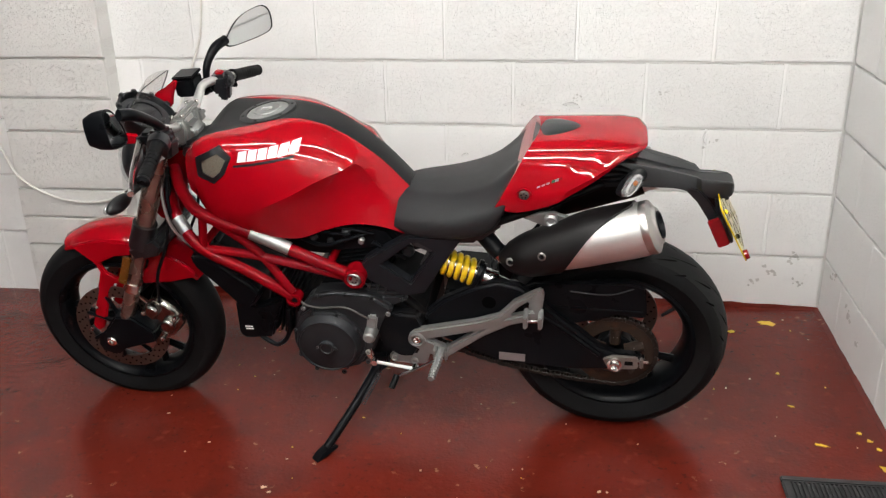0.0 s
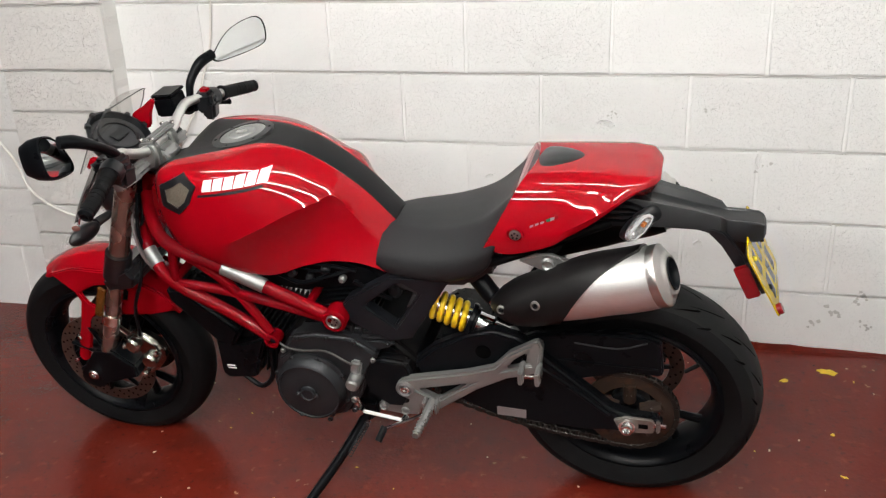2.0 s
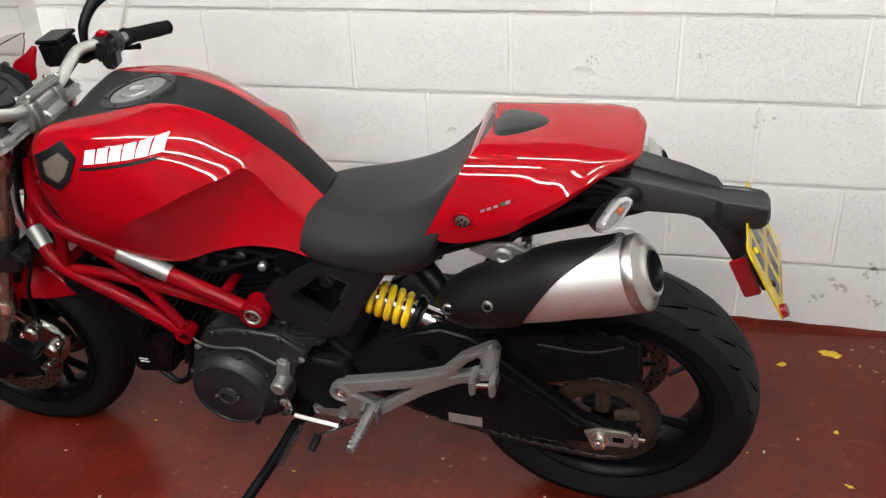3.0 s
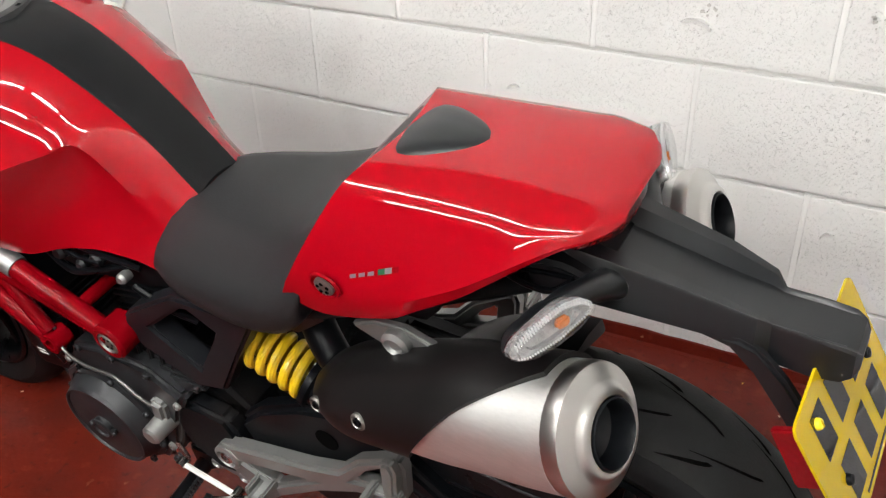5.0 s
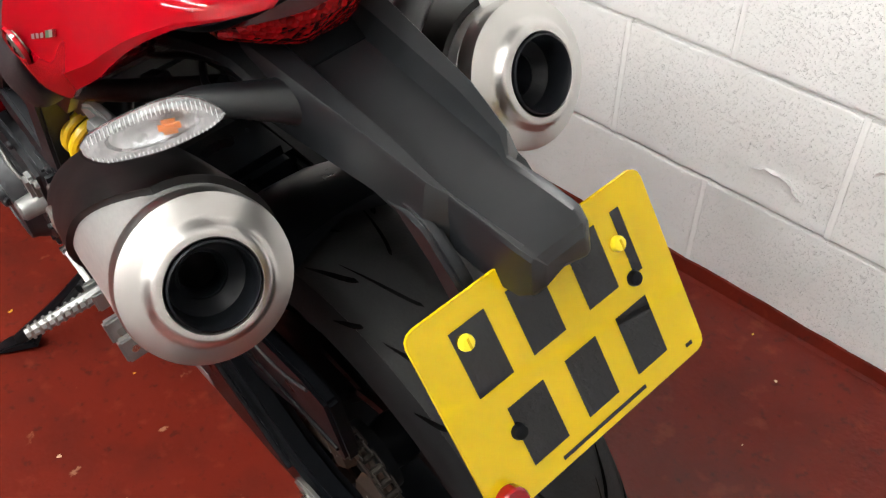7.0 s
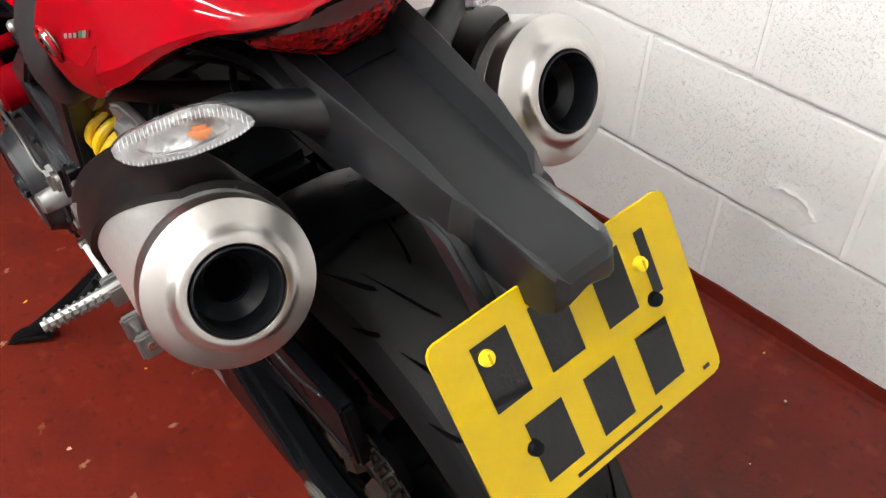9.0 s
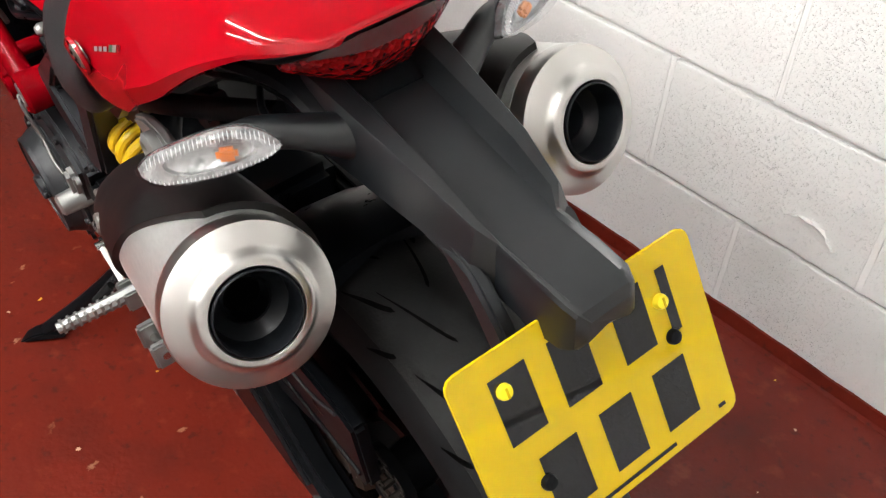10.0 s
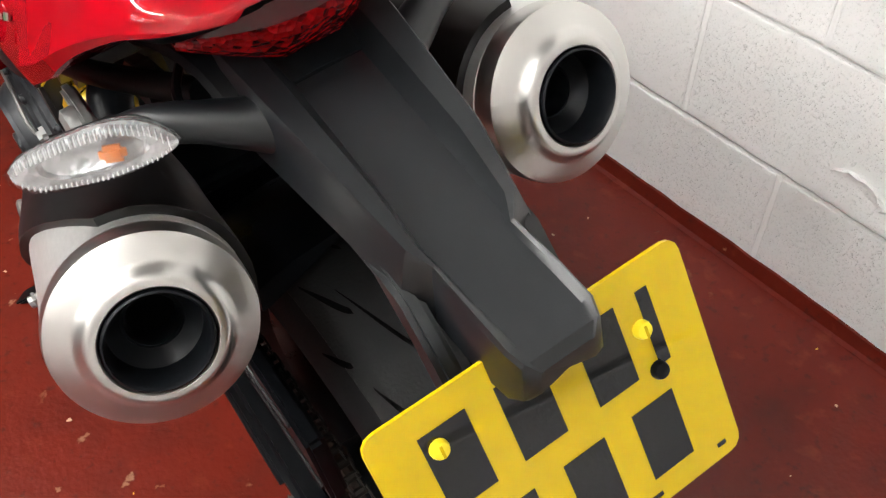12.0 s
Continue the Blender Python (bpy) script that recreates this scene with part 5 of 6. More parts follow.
    part("inlet_pipe", tube([pt(0.03, 0, 0), (1.165, s * 0.115, 0.625), (1.125, s * 0.095, 0.655), (1.085, s * 0.06, 0.680)], 0.023, 16, 5), SATIN, body)
    part("pipe_clamp", tube([(1.172, s * 0.118, 0.618), (1.160, s * 0.113, 0.630)], 0.0255, 18, 1), CHROME, body)
    part("tail_strut", tube([(1.222, s * 0.10, 0.660), (1.262, s * 0.10, 0.715)], 0.005, 8, 1), SATIN, body)
    br = prism([(1.225, 0.748), (1.262, 0.765), (1.300, 0.768), (1.345, 0.752), (1.325, 0.738), (1.312, 0.728), (1.290, 0.720), (1.255, 0.735)], s * 0.128, s * 0.140, 0.003)
    b = part("silencer_bracket", br, ALLOY, bike, "grey alloy silencer bracket")
    part("bracket_bush", lathe([(0, 0), (0.018, 0), (0.018, 0.010), (0.012, 0.014), (0.008, 0.010), (0, 0.010)], (1.292, s * 0.139, 0.748), (0, s, 0), 22), ALLOY, b)
    return body


for s in (-1, 1):
    silencer(s)

# ---- trellis frame ----
FY = 0.165


def trellis(s):
    y = s * FY
    def P(u, w, k=1.0):
        return (u, y * k, w)
    up = part("frame_tube", tube([P(0.265, 0.835, 0.35), P(0.31, 0.795, 0.75), P(0.37, 0.755), P(0.50, 0.698), P(0.765, 0.572)], 0.0165, 16, 6), FRAME_RED, bike, "glossy red trellis frame tube")
    sl = np.array([P(0.498, 0.7), P(0.600, 0.652)])
    part("frame_sleeve", tube(list(sl), 0.0185, 16, 1), ALLOY, up, "bare metal sleeve on the frame tube")
    lo = part("frame_tube", tube([P(0.235, 0.77, 0.3), P(0.275, 0.73, 0.75), P(0.325, 0.675), P(0.37, 0.630), P(0.47, 0.575), P(0.585, 0.497)], 0.0155, 16, 6), FRAME_RED, bike, "glossy red trellis frame tube")
    part("frame_sleeve", tube([P(0.283, 0.722, 0.83), P(0.312, 0.69, 0.95)], 0.0175, 16, 1), ALLOY, lo)
    part("frame_tube", tube([P(0.385, 0.745), P(0.50, 0.640, 0.95), P(0.585, 0.512)], 0.0125, 14, 4), FRAME_RED, bike, "red diagonal frame tube")
    part("frame_tube", tube([P(0.350, 0.645), P(0.50, 0.622, 0.95), P(0.765, 0.566)], 0.0125, 14, 4), FRAME_RED, bike, "red diagonal frame tube")
    part("frame_tube", tube([P(0.372, 0.75), P(0.352, 0.642)], 0.0115, 14, 1), FRAME_RED, bike, "red upright frame tube")
    lug = part("frame_lug", lathe([(0, -0.030), (0.030, -0.030), (0.031, 0.012), (0.027, 0.017), (0.021, 0.017), (0.021, 0.010), (0, 0.010)], (0.770, y, 0.570), (0, s, 0), 28), FRAME_RED, bike, "red frame lug")
    part("lug_bolt", lathe([(0, 0.008), (0.020, 0.008), (0.020, 0.015), (0.0165, 0.018), (0.014, 0.015), (0, 0.015)], (0.770, y, 0.570), (0, s, 0), 28), FASTENER, lug, "silver frame bolt")
    for i in range(6):
        a = i * math.pi / 3
        part("bolt_hole", lathe([(0, 0), (0.0022, 0), (0.0022, 0.0008), (0, 0.0008)], (0.770 + 0.009 * math.cos(a), y + s * 0.0155, 0.570 + 0.009 * math.sin(a)), (0, s, 0), 8), HOLLOW_SHADE, lug)
    lug2 = part("frame_lug", lathe([(0.020, -0.020), (0.020, 0.014), (0.012, 0.014), (0.012, -0.020)], (0.588, y, 0.492), (0, s, 0), 22, True), FRAME_RED, bike, "red frame end lug")
    part("lug_core", lathe([(0, -0.016), (0.0125, -0.016), (0.0125, 0.004), (0, 0.004)], (0.588, y, 0.492), (0, s, 0), 16), SATIN, lug2)


for s in (-1, 1):
    trellis(s)
for u, w in ((0.44, 0.70), (0.70, 0.60), (0.36, 0.66)):
    part("cross_tube", tube([(u, -FY, w), (u, FY, w)], 0.011, 12, 1), FRAME_RED, bike)

# ---- side covers, seat frame, air box ----
for s in (-1, 1):
    o = [(0.788, 0.604), (0.804, 0.621), (0.918, 0.690), (1.004, 0.692), (1.075, 0.705), (1.012, 0.610), (0.952, 0.514), (0.895, 0.500), (0.802, 0.547), (0.786, 0.570)]
    i = [(0.842, 0.602), (0.926, 0.668), (0.945, 0.672), (0.986, 0.646), (0.955, 0.600), (0.916, 0.545)]
    cov = part("side_cover", plate_holes(o, [i], s * 0.112, s * 0.150, 0.005), COVER, bike, "black plastic side cover with a triangular opening")
    part("cover_ridge", prism([(0.922, 0.656), (0.975, 0.632), (0.990, 0.646), (0.943, 0.674)], s * 0.120, s * 0.132, 0.003), SEATGREY, cov)
    part("cover_ridge", prism([(0.940, 0.588), (0.952, 0.595), (0.976, 0.632), (0.966, 0.636)], s * 0.118, s * 0.130, 0.003), SEATGREY, cov)
    part("knock_sensor", lathe([(0, 0), (0.017, 0), (0.017, 0.012), (0.010, 0.018), (0, 0.018)], (0.905, s * 0.085, 0.610), (0, s, 0.2), 18), ENGINE, cov)
    part("seat_rail", tube([(0.93, s * 0.11, 0.64), (1.05, s * 0.125, 0.69), (1.22, s * 0.112, 0.748), (1.42, s * 0.062, 0.812)], 0.011, 12, 4), ENGINE_DARK, bike, "black seat rail")
part("air_box", net([[(0.40, 0, 0.86), (0.40, 0.08, 0.85), (0.40, 0.10, 0.78), (0.40, 0.06, 0.70)], [(0.60, 0, 0.88), (0.60, 0.10, 0.86), (0.60, 0.125, 0.78), (0.60, 0.08, 0.68)],
                     [(0.80, 0, 0.82), (0.80, 0.08, 0.80), (0.80, 0.10, 0.74), (0.80, 0.06, 0.66)], [(0.95, 0, 0.74), (0.95, 0.07, 0.72), (0.95, 0.08, 0.68), (0.95, 0.05, 0.62)]], 3, 3)[0], ENGINE_DARK, bike, "black air box under the tank")
part("battery_box", box((1.05, 0.02, 0.655), (0.17, 0.10, 0.09), 0.012, (0, -14, 0)), PLASTIC, bike)

# ---- engine ----
eng = part("engine", join(prism([(0.585, 0.455), (0.64, 0.515), (0.80, 0.520), (0.90, 0.475), (0.955, 0.420), (0.955, 0.330), (0.90, 0.270), (0.78, 0.245), (0.64, 0.235), (0.575, 0.275), (0.555, 0.36)], -0.125, 0.125, 0.018, 3)), ENGINE_DARK, bike, "dark grey and black twin-cylinder engine")
part("crank_case", prism([(0.585, 0.435), (0.635, 0.505), (0.70, 0.520), (0.80, 0.515), (0.865, 0.470), (0.835, 0.415), (0.80, 0.33), (0.755, 0.265), (0.66, 0.235), (0.59, 0.262), (0.562, 0.34)], -0.118, -0.168, 0.010, 3), ENGINE, eng, "dark grey engine side cover")
alt = part("alternator_cover", lathe([(0, 0.036), (0.020, 0.036), (0.022, 0.032), (0.075, 0.032), (0.084, 0.028), (0.092, 0.014), (0.096, 0.0), (0.096, -0.02), (0, -0.02)], (0.672, -0.170, 0.356), (0, -1, 0), 56), ENGINE, eng, "round dark grey cover")
part("inspection_cap", join(lathe([(0, 0), (0.021, 0), (0.021, 0.006), (0.017, 0.008), (0.015, 0.005), (0, 0.005)], (0.672, -0.205, 0.356), (0, -1, 0), 28), box((0.672, -0.206, 0.356), (0.062, 0.006, 0.016), 0.003)), ENGINE, alt)
part("cover_rim", lathe([(0.0785, 0.030), (0.0800, 0.0345), (0.0830, 0.0345), (0.0850, 0.028)], (0.672, -0.170, 0.356), (0, -1, 0), 56, True), ENGINE, alt)
part("cover_lip", lathe([(0.094, -0.004), (0.102, -0.004), (0.102, 0.004), (0.094, 0.008)], (0.672, -0.170, 0.356), (0, -1, 0), 56, True), ENGINE, alt)
for a in (25, 70, 115, 160, 205, 250, 295, 340):
    part("cover_bolt", bolt((0.672 + 0.0985 * math.cos(radians(a)), -0.174, 0.356 + 0.0985 * math.sin(radians(a))), (0, -1, 0), 0.006, 0.006), ENGINE, alt)
part("cover_web", prism([(0.585, 0.395), (0.600, 0.440), (0.640, 0.470), (0.636, 0.452), (0.612, 0.430), (0.600, 0.395)], -0.166, -0.180, 0.003), ENGINE, alt)
for a in (0, 180):
    part("cap_screw", bolt((0.672 + 0.026 * math.cos(radians(a)), -0.209, 0.356), (0, -1, 0), 0.005, 0.003), SEATGREY, alt)
for u, w in ((0.610, 0.462), (0.655, 0.505), (0.735, 0.512), (0.808, 0.505), (0.850, 0.455), (0.580, 0.30), (0.62, 0.252), (0.70, 0.244), (0.775, 0.285)):
    part("case_bolt", bolt((u, -0.169, w), (0, -1, 0), 0.007, 0.006), ALLOY if u in (0.610, 0.85) else ENGINE, eng)
part("upper_case", prism([(0.640, 0.505), (0.713, 0.512), (0.759, 0.532), (0.783, 0.528), (0.896, 0.526), (0.903, 0.497), (0.811, 0.451), (0.759, 0.446), (0.70, 0.462)], -0.090, -0.140, 0.008, 3), ENGINE, eng, "ribbed grey upper engine case")
for k in range(5):
    part("case_rib", prism([(0.742 + k * 0.022, 0.480), (0.748 + k * 0.022, 0.480), (0.755 + k * 0.024, 0.536), (0.748 + k * 0.024, 0.536)], -0.098, -0.146, 0.002, 2), ENGINE, eng)
part("case_rib", prism([(0.700, 0.497), (0.810, 0.508), (0.895, 0.512), (0.895, 0.504), (0.812, 0.498), (0.702, 0.487)], -0.132, -0.147, 0.002, 2), ENGINE, eng)
part("case_flange", prism([(0.832, 0.498), (0.900, 0.500), (0.905, 0.490), (0.812, 0.447), (0.800, 0.455)], -0.136, -0.150, 0.003, 2), ENGINE, eng)
for u, w in ((0.790, 0.462), (0.845, 0.470), (0.888, 0.492), (0.712, 0.500)):
    part("case_bolt", bolt((u, -0.150, w), (0, -1, 0), 0.0065, 0.006), ENGINE, eng)
part("sprocket_cover", prism([(0.805, 0.385), (0.815, 0.430), (0.856, 0.452), (0.930, 0.445), (0.945, 0.41), (0.936, 0.345), (0.911, 0.299), (0.868, 0.295), (0.812, 0.336)], -0.120, -0.160, 0.010, 3), ENGINE_DARK, eng, "black sprocket cover")
part("clutch_slave", join(lathe([(0, 0.040), (0.012, 0.040), (0.017, 0.036), (0.019, 0.0), (0.019, -0.02), (0, -0.02)], (0.797, -0.168, 0.394), (0.0, -1, 0), 24), box((0.803, -0.166, 0.428), (0.028, 0.030, 0.045), 0.006, (0, 12, 0))), ALLOY, eng, "silver clutch slave cylinder")
part("clutch_line", tube([(0.797, -0.180, 0.442), (0.778, -0.182, 0.455), (0.73, -0.178, 0.476), (0.66, -0.176, 0.470), (0.61, -0.172, 0.482), (0.585, -0.155, 0.52)], 0.0030, 8, 6), BRAID, eng, "braided hydraulic line")
# finned cylinders: one lies forward, one stands
for i in range(9):
    part("cooling_fin", prism([(0.560 - i * 0.013, 0.300 + i * 0.004), (0.566 - i * 0.013, 0.300 + i * 0.004), (0.600 - i * 0.013, 0.455 + i * 0.004), (0.594 - i * 0.013, 0.455 + i * 0.004)], -0.092, 0.092, 0.001, 1), ENGINE_DARK, eng)
part("front_cylinder", prism([(0.455, 0.345), (0.575, 0.305), (0.605, 0.445), (0.495, 0.475)], -0.078, 0.078, 0.010), ENGINE_DARK, eng)
part("front_head", prism([(0.400, 0.360), (0.460, 0.340), (0.505, 0.470), (0.440, 0.495)], -0.090, 0.090, 0.012), ENGINE_DARK, eng)
for i in range(9):
    part("cooling_fin", box((0.775 - i * 0.004, 0, 0.525 + i * 0.013), (0.150, 0.185, 0.005), 0.001, (0, -10, 0)), ENGINE_DARK, eng)
part("rear_cylinder", box((0.762, 0, 0.575), (0.118, 0.155, 0.14), 0.010, (0, -10, 0)), ENGINE_DARK, eng)
part("rear_head", box((0.738, 0, 0.668), (0.135, 0.185, 0.075), 0.014, (0, -10, 0)), ENGINE_DARK, eng)
# added dark block, fills the gap so no bright wall shows through
part("intake_cover", prism([(0.52, 0.60), (0.60, 0.70), (0.74, 0.715), (0.86, 0.690), (0.90, 0.63), (0.80, 0.60), (0.66, 0.585)], -0.095, 0.095, 0.02, 3), ENGINE_DARK, eng)
part("throttle_body", join(lathe([(0, 0), (0.030, 0), (0.032, 0.03), (0.028, 0.07), (0, 0.07)], (0.60, -0.04, 0.64), (0.2, 0, 1), 20), lathe([(0, 0), (0.030, 0), (0.032, 0.03), (0.028, 0.07), (0, 0.07)], (0.66, 0.04, 0.64), (0.2, 0, 1), 20)), ENGINE, eng)
for pts, r, mt in (([(0.62, -0.12, 0.66), (0.68, -0.13, 0.645), (0.74, -0.125, 0.66), (0.80, -0.10, 0.67)], 0.006, SATIN), ([(0.60, -0.10, 0.69), (0.66, -0.12, 0.70), (0.73, -0.125, 0.70), (0.82, -0.11, 0.675)], 0.005, SATIN),
                   ([(0.64, -0.125, 0.71), (0.70, -0.13, 0.685), (0.76, -0.128, 0.68)], 0.004, SATIN), ([(0.82, -0.13, 0.66), (0.86, -0.125, 0.63), (0.90, -0.11, 0.60)], 0.006, SATIN),
                   ([(0.27, -0.10, 0.86), (0.265, -0.135, 0.76), (0.275, -0.125, 0.66), (0.31, -0.12, 0.60), (0.36, -0.12, 0.56)], 0.005, SATIN), ([(0.255, -0.08, 0.88), (0.245, -0.12, 0.78), (0.26, -0.13, 0.68), (0.34, -0.13, 0.60), (0.45, -0.12, 0.53)], 0.0045, GREY)):
    part("hose", tube(pts, r, 8, 5), mt, eng)
for u, w, r in ((0.655, 0.665, 0.012), (0.70, 0.655, 0.010), (0.745, 0.68, 0.012), (0.785, 0.655, 0.009), (0.68, 0.69, 0.008)):
    part("fitting", lathe([(0, 0), (r, 0), (r, 0.015), (r * 0.6, 0.02), (0, 0.02)], (u, -0.110, w), (0.1, -1, 0.1), 14), ENGINE if r > 0.009 else ALLOY, eng)

part("oil_cooler", prism([(0.285, 0.600), (0.335, 0.600), (0.455, 0.500), (0.475, 0.475), (0.440, 0.420), (0.395, 0.440), (0.345, 0.500), (0.290, 0.560)], -0.135, 0.135, 0.010, 3), SATIN, bike, "black panel below the front frame tubes")
part("rectifier", prism([(0.385, 0.435), (0.460, 0.425), (0.535, 0.455), (0.500, 0.370), (0.480, 0.315), (0.395, 0.305), (0.378, 0.320)], -0.120, -0.085, 0.006), SATIN, bike, "black box with a small white label")
for k in range(2):
    part("label_bar", box((0.412 + k * 0.002, -0.1212, 0.352 - k * 0.008), (0.024, 0.0008, 0.004), 0), WHITE, bike)
part("drain_hose", tube([(0.44, -0.11, 0.31), (0.49, -0.12, 0.29), (0.53, -0.12, 0.33), (0.545, -0.12, 0.42)], 0.007, 10, 5), SATIN, bike)
part("sump", prism([(0.60, 0.25), (0.80, 0.265), (0.86, 0.285), (0.84, 0.225), (0.64, 0.205)], -0.085, 0.085, 0.012), ENGINE_DARK, bike)

# ---- swing arm, chain, shock ----
def swing_arm(s):
    o = [(0.945, 0.440), (1.00, 0.490), (1.08, 0.533), (1.15, 0.555), (1.21, 0.540), (1.25, 0.510), (1.31, 0.452), (1.37, 0.400), (1.425, 0.350), (1.47, 0.332), (1.54, 0.326), (1.545, 0.296), (1.50, 0.278), (1.42, 0.276), (1.36, 0.270), (1.25, 0.278), (1.14, 0.288), (1.04, 0.335), (0.965, 0.375)]
    if s > 0:
        o = [(u, min(w, 0.475)) for u, w in o if w < 0.50]
    return prism(o, s * 0.108, s * 0.146, 0.010, 3)


sw = part("swing_arm", join(swing_arm(-1), swing_arm(1), box((1.06, 0, 0.44), (0.13, 0.22, 0.11), 0.015)), SATIN, bike, "satin black swing arm")
part("arm_brace", tube([(1.22, -0.143, 0.480), (1.31, -0.145, 0.420), (1.42, -0.146, 0.330)], 0.006, 10, 3), SATIN, sw)
for s in (-1, 1):
    part("axle_block", prism([(1.430, 0.324), (1.458, 0.336), (1.518, 0.334), (1.526, 0.328), (1.526, 0.296), (1.518, 0.290), (1.446, 0.286)], s * 0.146, s * 0.154, 0.003), FASTENER, sw, "silver chain adjuster block")
    part("axle_nut", lathe([(0, 0), (0.020, 0), (0.020, 0.004), (0.014, 0.005), (0.014, 0.016), (0.009, 0.017), (0.008, 0.006), (0, 0.006)], (1.462, s * 0.153, 0.306), (0, s, 0), 6 * 4), CHROME, sw)
    part("adjuster_bolt", tube([(1.52, s * 0.148, 0.314), (1.552, s * 0.148, 0.313)], 0.005, 8, 1), CHROME, sw)
    part("adjuster_slot", box((1.500, s * 0.1545, 0.312), (0.022, 0.001, 0.013), 0), HOLLOW_SHADE, sw)
    part("adjuster_clamp", box((1.534, s * 0.150, 0.312), (0.010, 0.014, 0.034), 0.003), FASTENER, sw)
part("white_label", box((1.183, -0.1466, 0.309), (0.072, 0.001, 0.026), 0, (0, 3, 0)), GREY, sw, "pale warning label")
part("arm_hole", lathe([(0, 0), (0.019, 0), (0.019, 0.001), (0, 0.001)], (1.126, -0.1462, 0.490), (0, -1, 0), 24), HOLLOW_SHADE, sw)
hug = []
for a in np.linspace(155, 95, 14):
    t = radians(a)
    r = RR + 0.020
    hug.append([(AR[0] + r * math.cos(t) * k2, y, AR[1] + r * math.sin(t) * k2) for y, k2 in ((-0.092, 0.90), (-0.088, 0.97), (-0.05, 1.0), (0, 1.012), (0.05, 1.0), (0.088, 0.97), (0.092, 0.90), (0.085, 0.90), (0, 0.995), (-0.085, 0.90))])
part("rear_hugger", skin(hug), SATIN, bike, "black inner rear mudguard")
guard = part("chain_guard", prism([(1.17, 0.500), (1.245, 0.536), (1.37, 0.548), (1.50, 0.546), (1.536, 0.535), (1.542, 0.450), (1.535, 0.438), (1.46, 0.446), (1.40, 0.426), (1.34, 0.410), (1.25, 0.418), (1.17, 0.430)], -0.122, -0.104, 0.004), SATIN, bike, "black plastic chain guard")
part("guard_ridge", tube([(1.30, -0.1225, 0.470), (1.42, -0.1225, 0.464), (1.53, -0.1225, 0.460)], 0.0028, 8, 3), SATIN, guard)
part("guard_ridge", tube([(1.34, -0.1225, 0.520), (1.44, -0.1225, 0.512), (1.505, -0.1225, 0.534)], 0.0022, 8, 3), SEATGREY, guard)
for k in range(11):
    part("guard_rib", prism([(0.940 + k * 0.0125, 0.404), (0.945 + k * 0.0125, 0.404), (0.947 + k * 0.0125, 0.420), (0.942 + k * 0.0125, 0.420)], -0.108, -0.122, 0.001, 1), SEATGREY, bike)

SPK_F, SPK_R = (0.905, 0.375, 0.036), (1.462, 0.306, 0.113)
part("valve_stem", tube([(AR[0] + 0.188 * math.cos(radians(32)), -0.02, AR[1] + 0.188 * math.sin(radians(32))), (AR[0] + 0.150 * math.cos(radians(34)), -0.035, AR[1] + 0.150 * math.sin(radians(34)))], [0.006, 0.0045], 10, 1), RUBBER, rear_wheel)
spr = part("rear_sprocket", lathe([(0.113, -0.003), (0.113, 0.003), (0.074, 0.003), (0.074, -0.003)], (1.462, -0.094, 0.306), (0, -1, 0), 60, True), RUST, bike, "oily rear sprocket")
for i in range(5):
    a = 2 * math.pi * i / 5 + 0.3
    part("sprocket_arm", tube([(1.462 + 0.03 * math.cos(a), -0.092, 0.306 + 0.03 * math.sin(a)), (1.462 + 0.082 * math.cos(a), -0.094, 0.306 + 0.082 * math.sin(a))], 0.016, 8, 1), RUST, spr)
    part("sprocket_nut", bolt((1.462 + 0.056 * math.cos(a), -0.099, 0.306 + 0.056 * math.sin(a)), (0, -1, 0), 0.008, 0.008, 6), FASTENER, spr)


part("sprocket_carrier", lathe([(0.020, -0.030), (0.048, -0.030), (0.050, 0.0), (0.046, 0.004), (0.030, 0.006), (0.020, 0.004)], (1.462, -0.086, 0.306), (0, -1, 0), 32, True), ENGINE_DARK, bike, "black sprocket carrier")
part("rear_caliper", join(prism([(1.375, 0.415), (1.44, 0.440), (1.52, 0.425), (1.52, 0.385), (1.45, 0.390), (1.39, 0.375)], 0.070, 0.115, 0.008, 3)), ENGINE, bike, "dark rear brake caliper")
for k, pts in enumerate(([(1.20, -0.06, 0.765), (1.30, -0.075, 0.802), (1.38, -0.06, 0.824), (1.46, -0.045, 0.828)], [(1.24, -0.03, 0.77), (1.33, -0.05, 0.802), (1.42, -0.055, 0.824), (1.47, -0.06, 0.832)], [(1.47, -0.065, 0.832), (1.455, -0.083, 0.830), (1.42, -0.078, 0.826), (1.36, -0.05, 0.815)])):
    part("wiring", tube(pts, 0.0035, 8, 5), SATIN, bike)


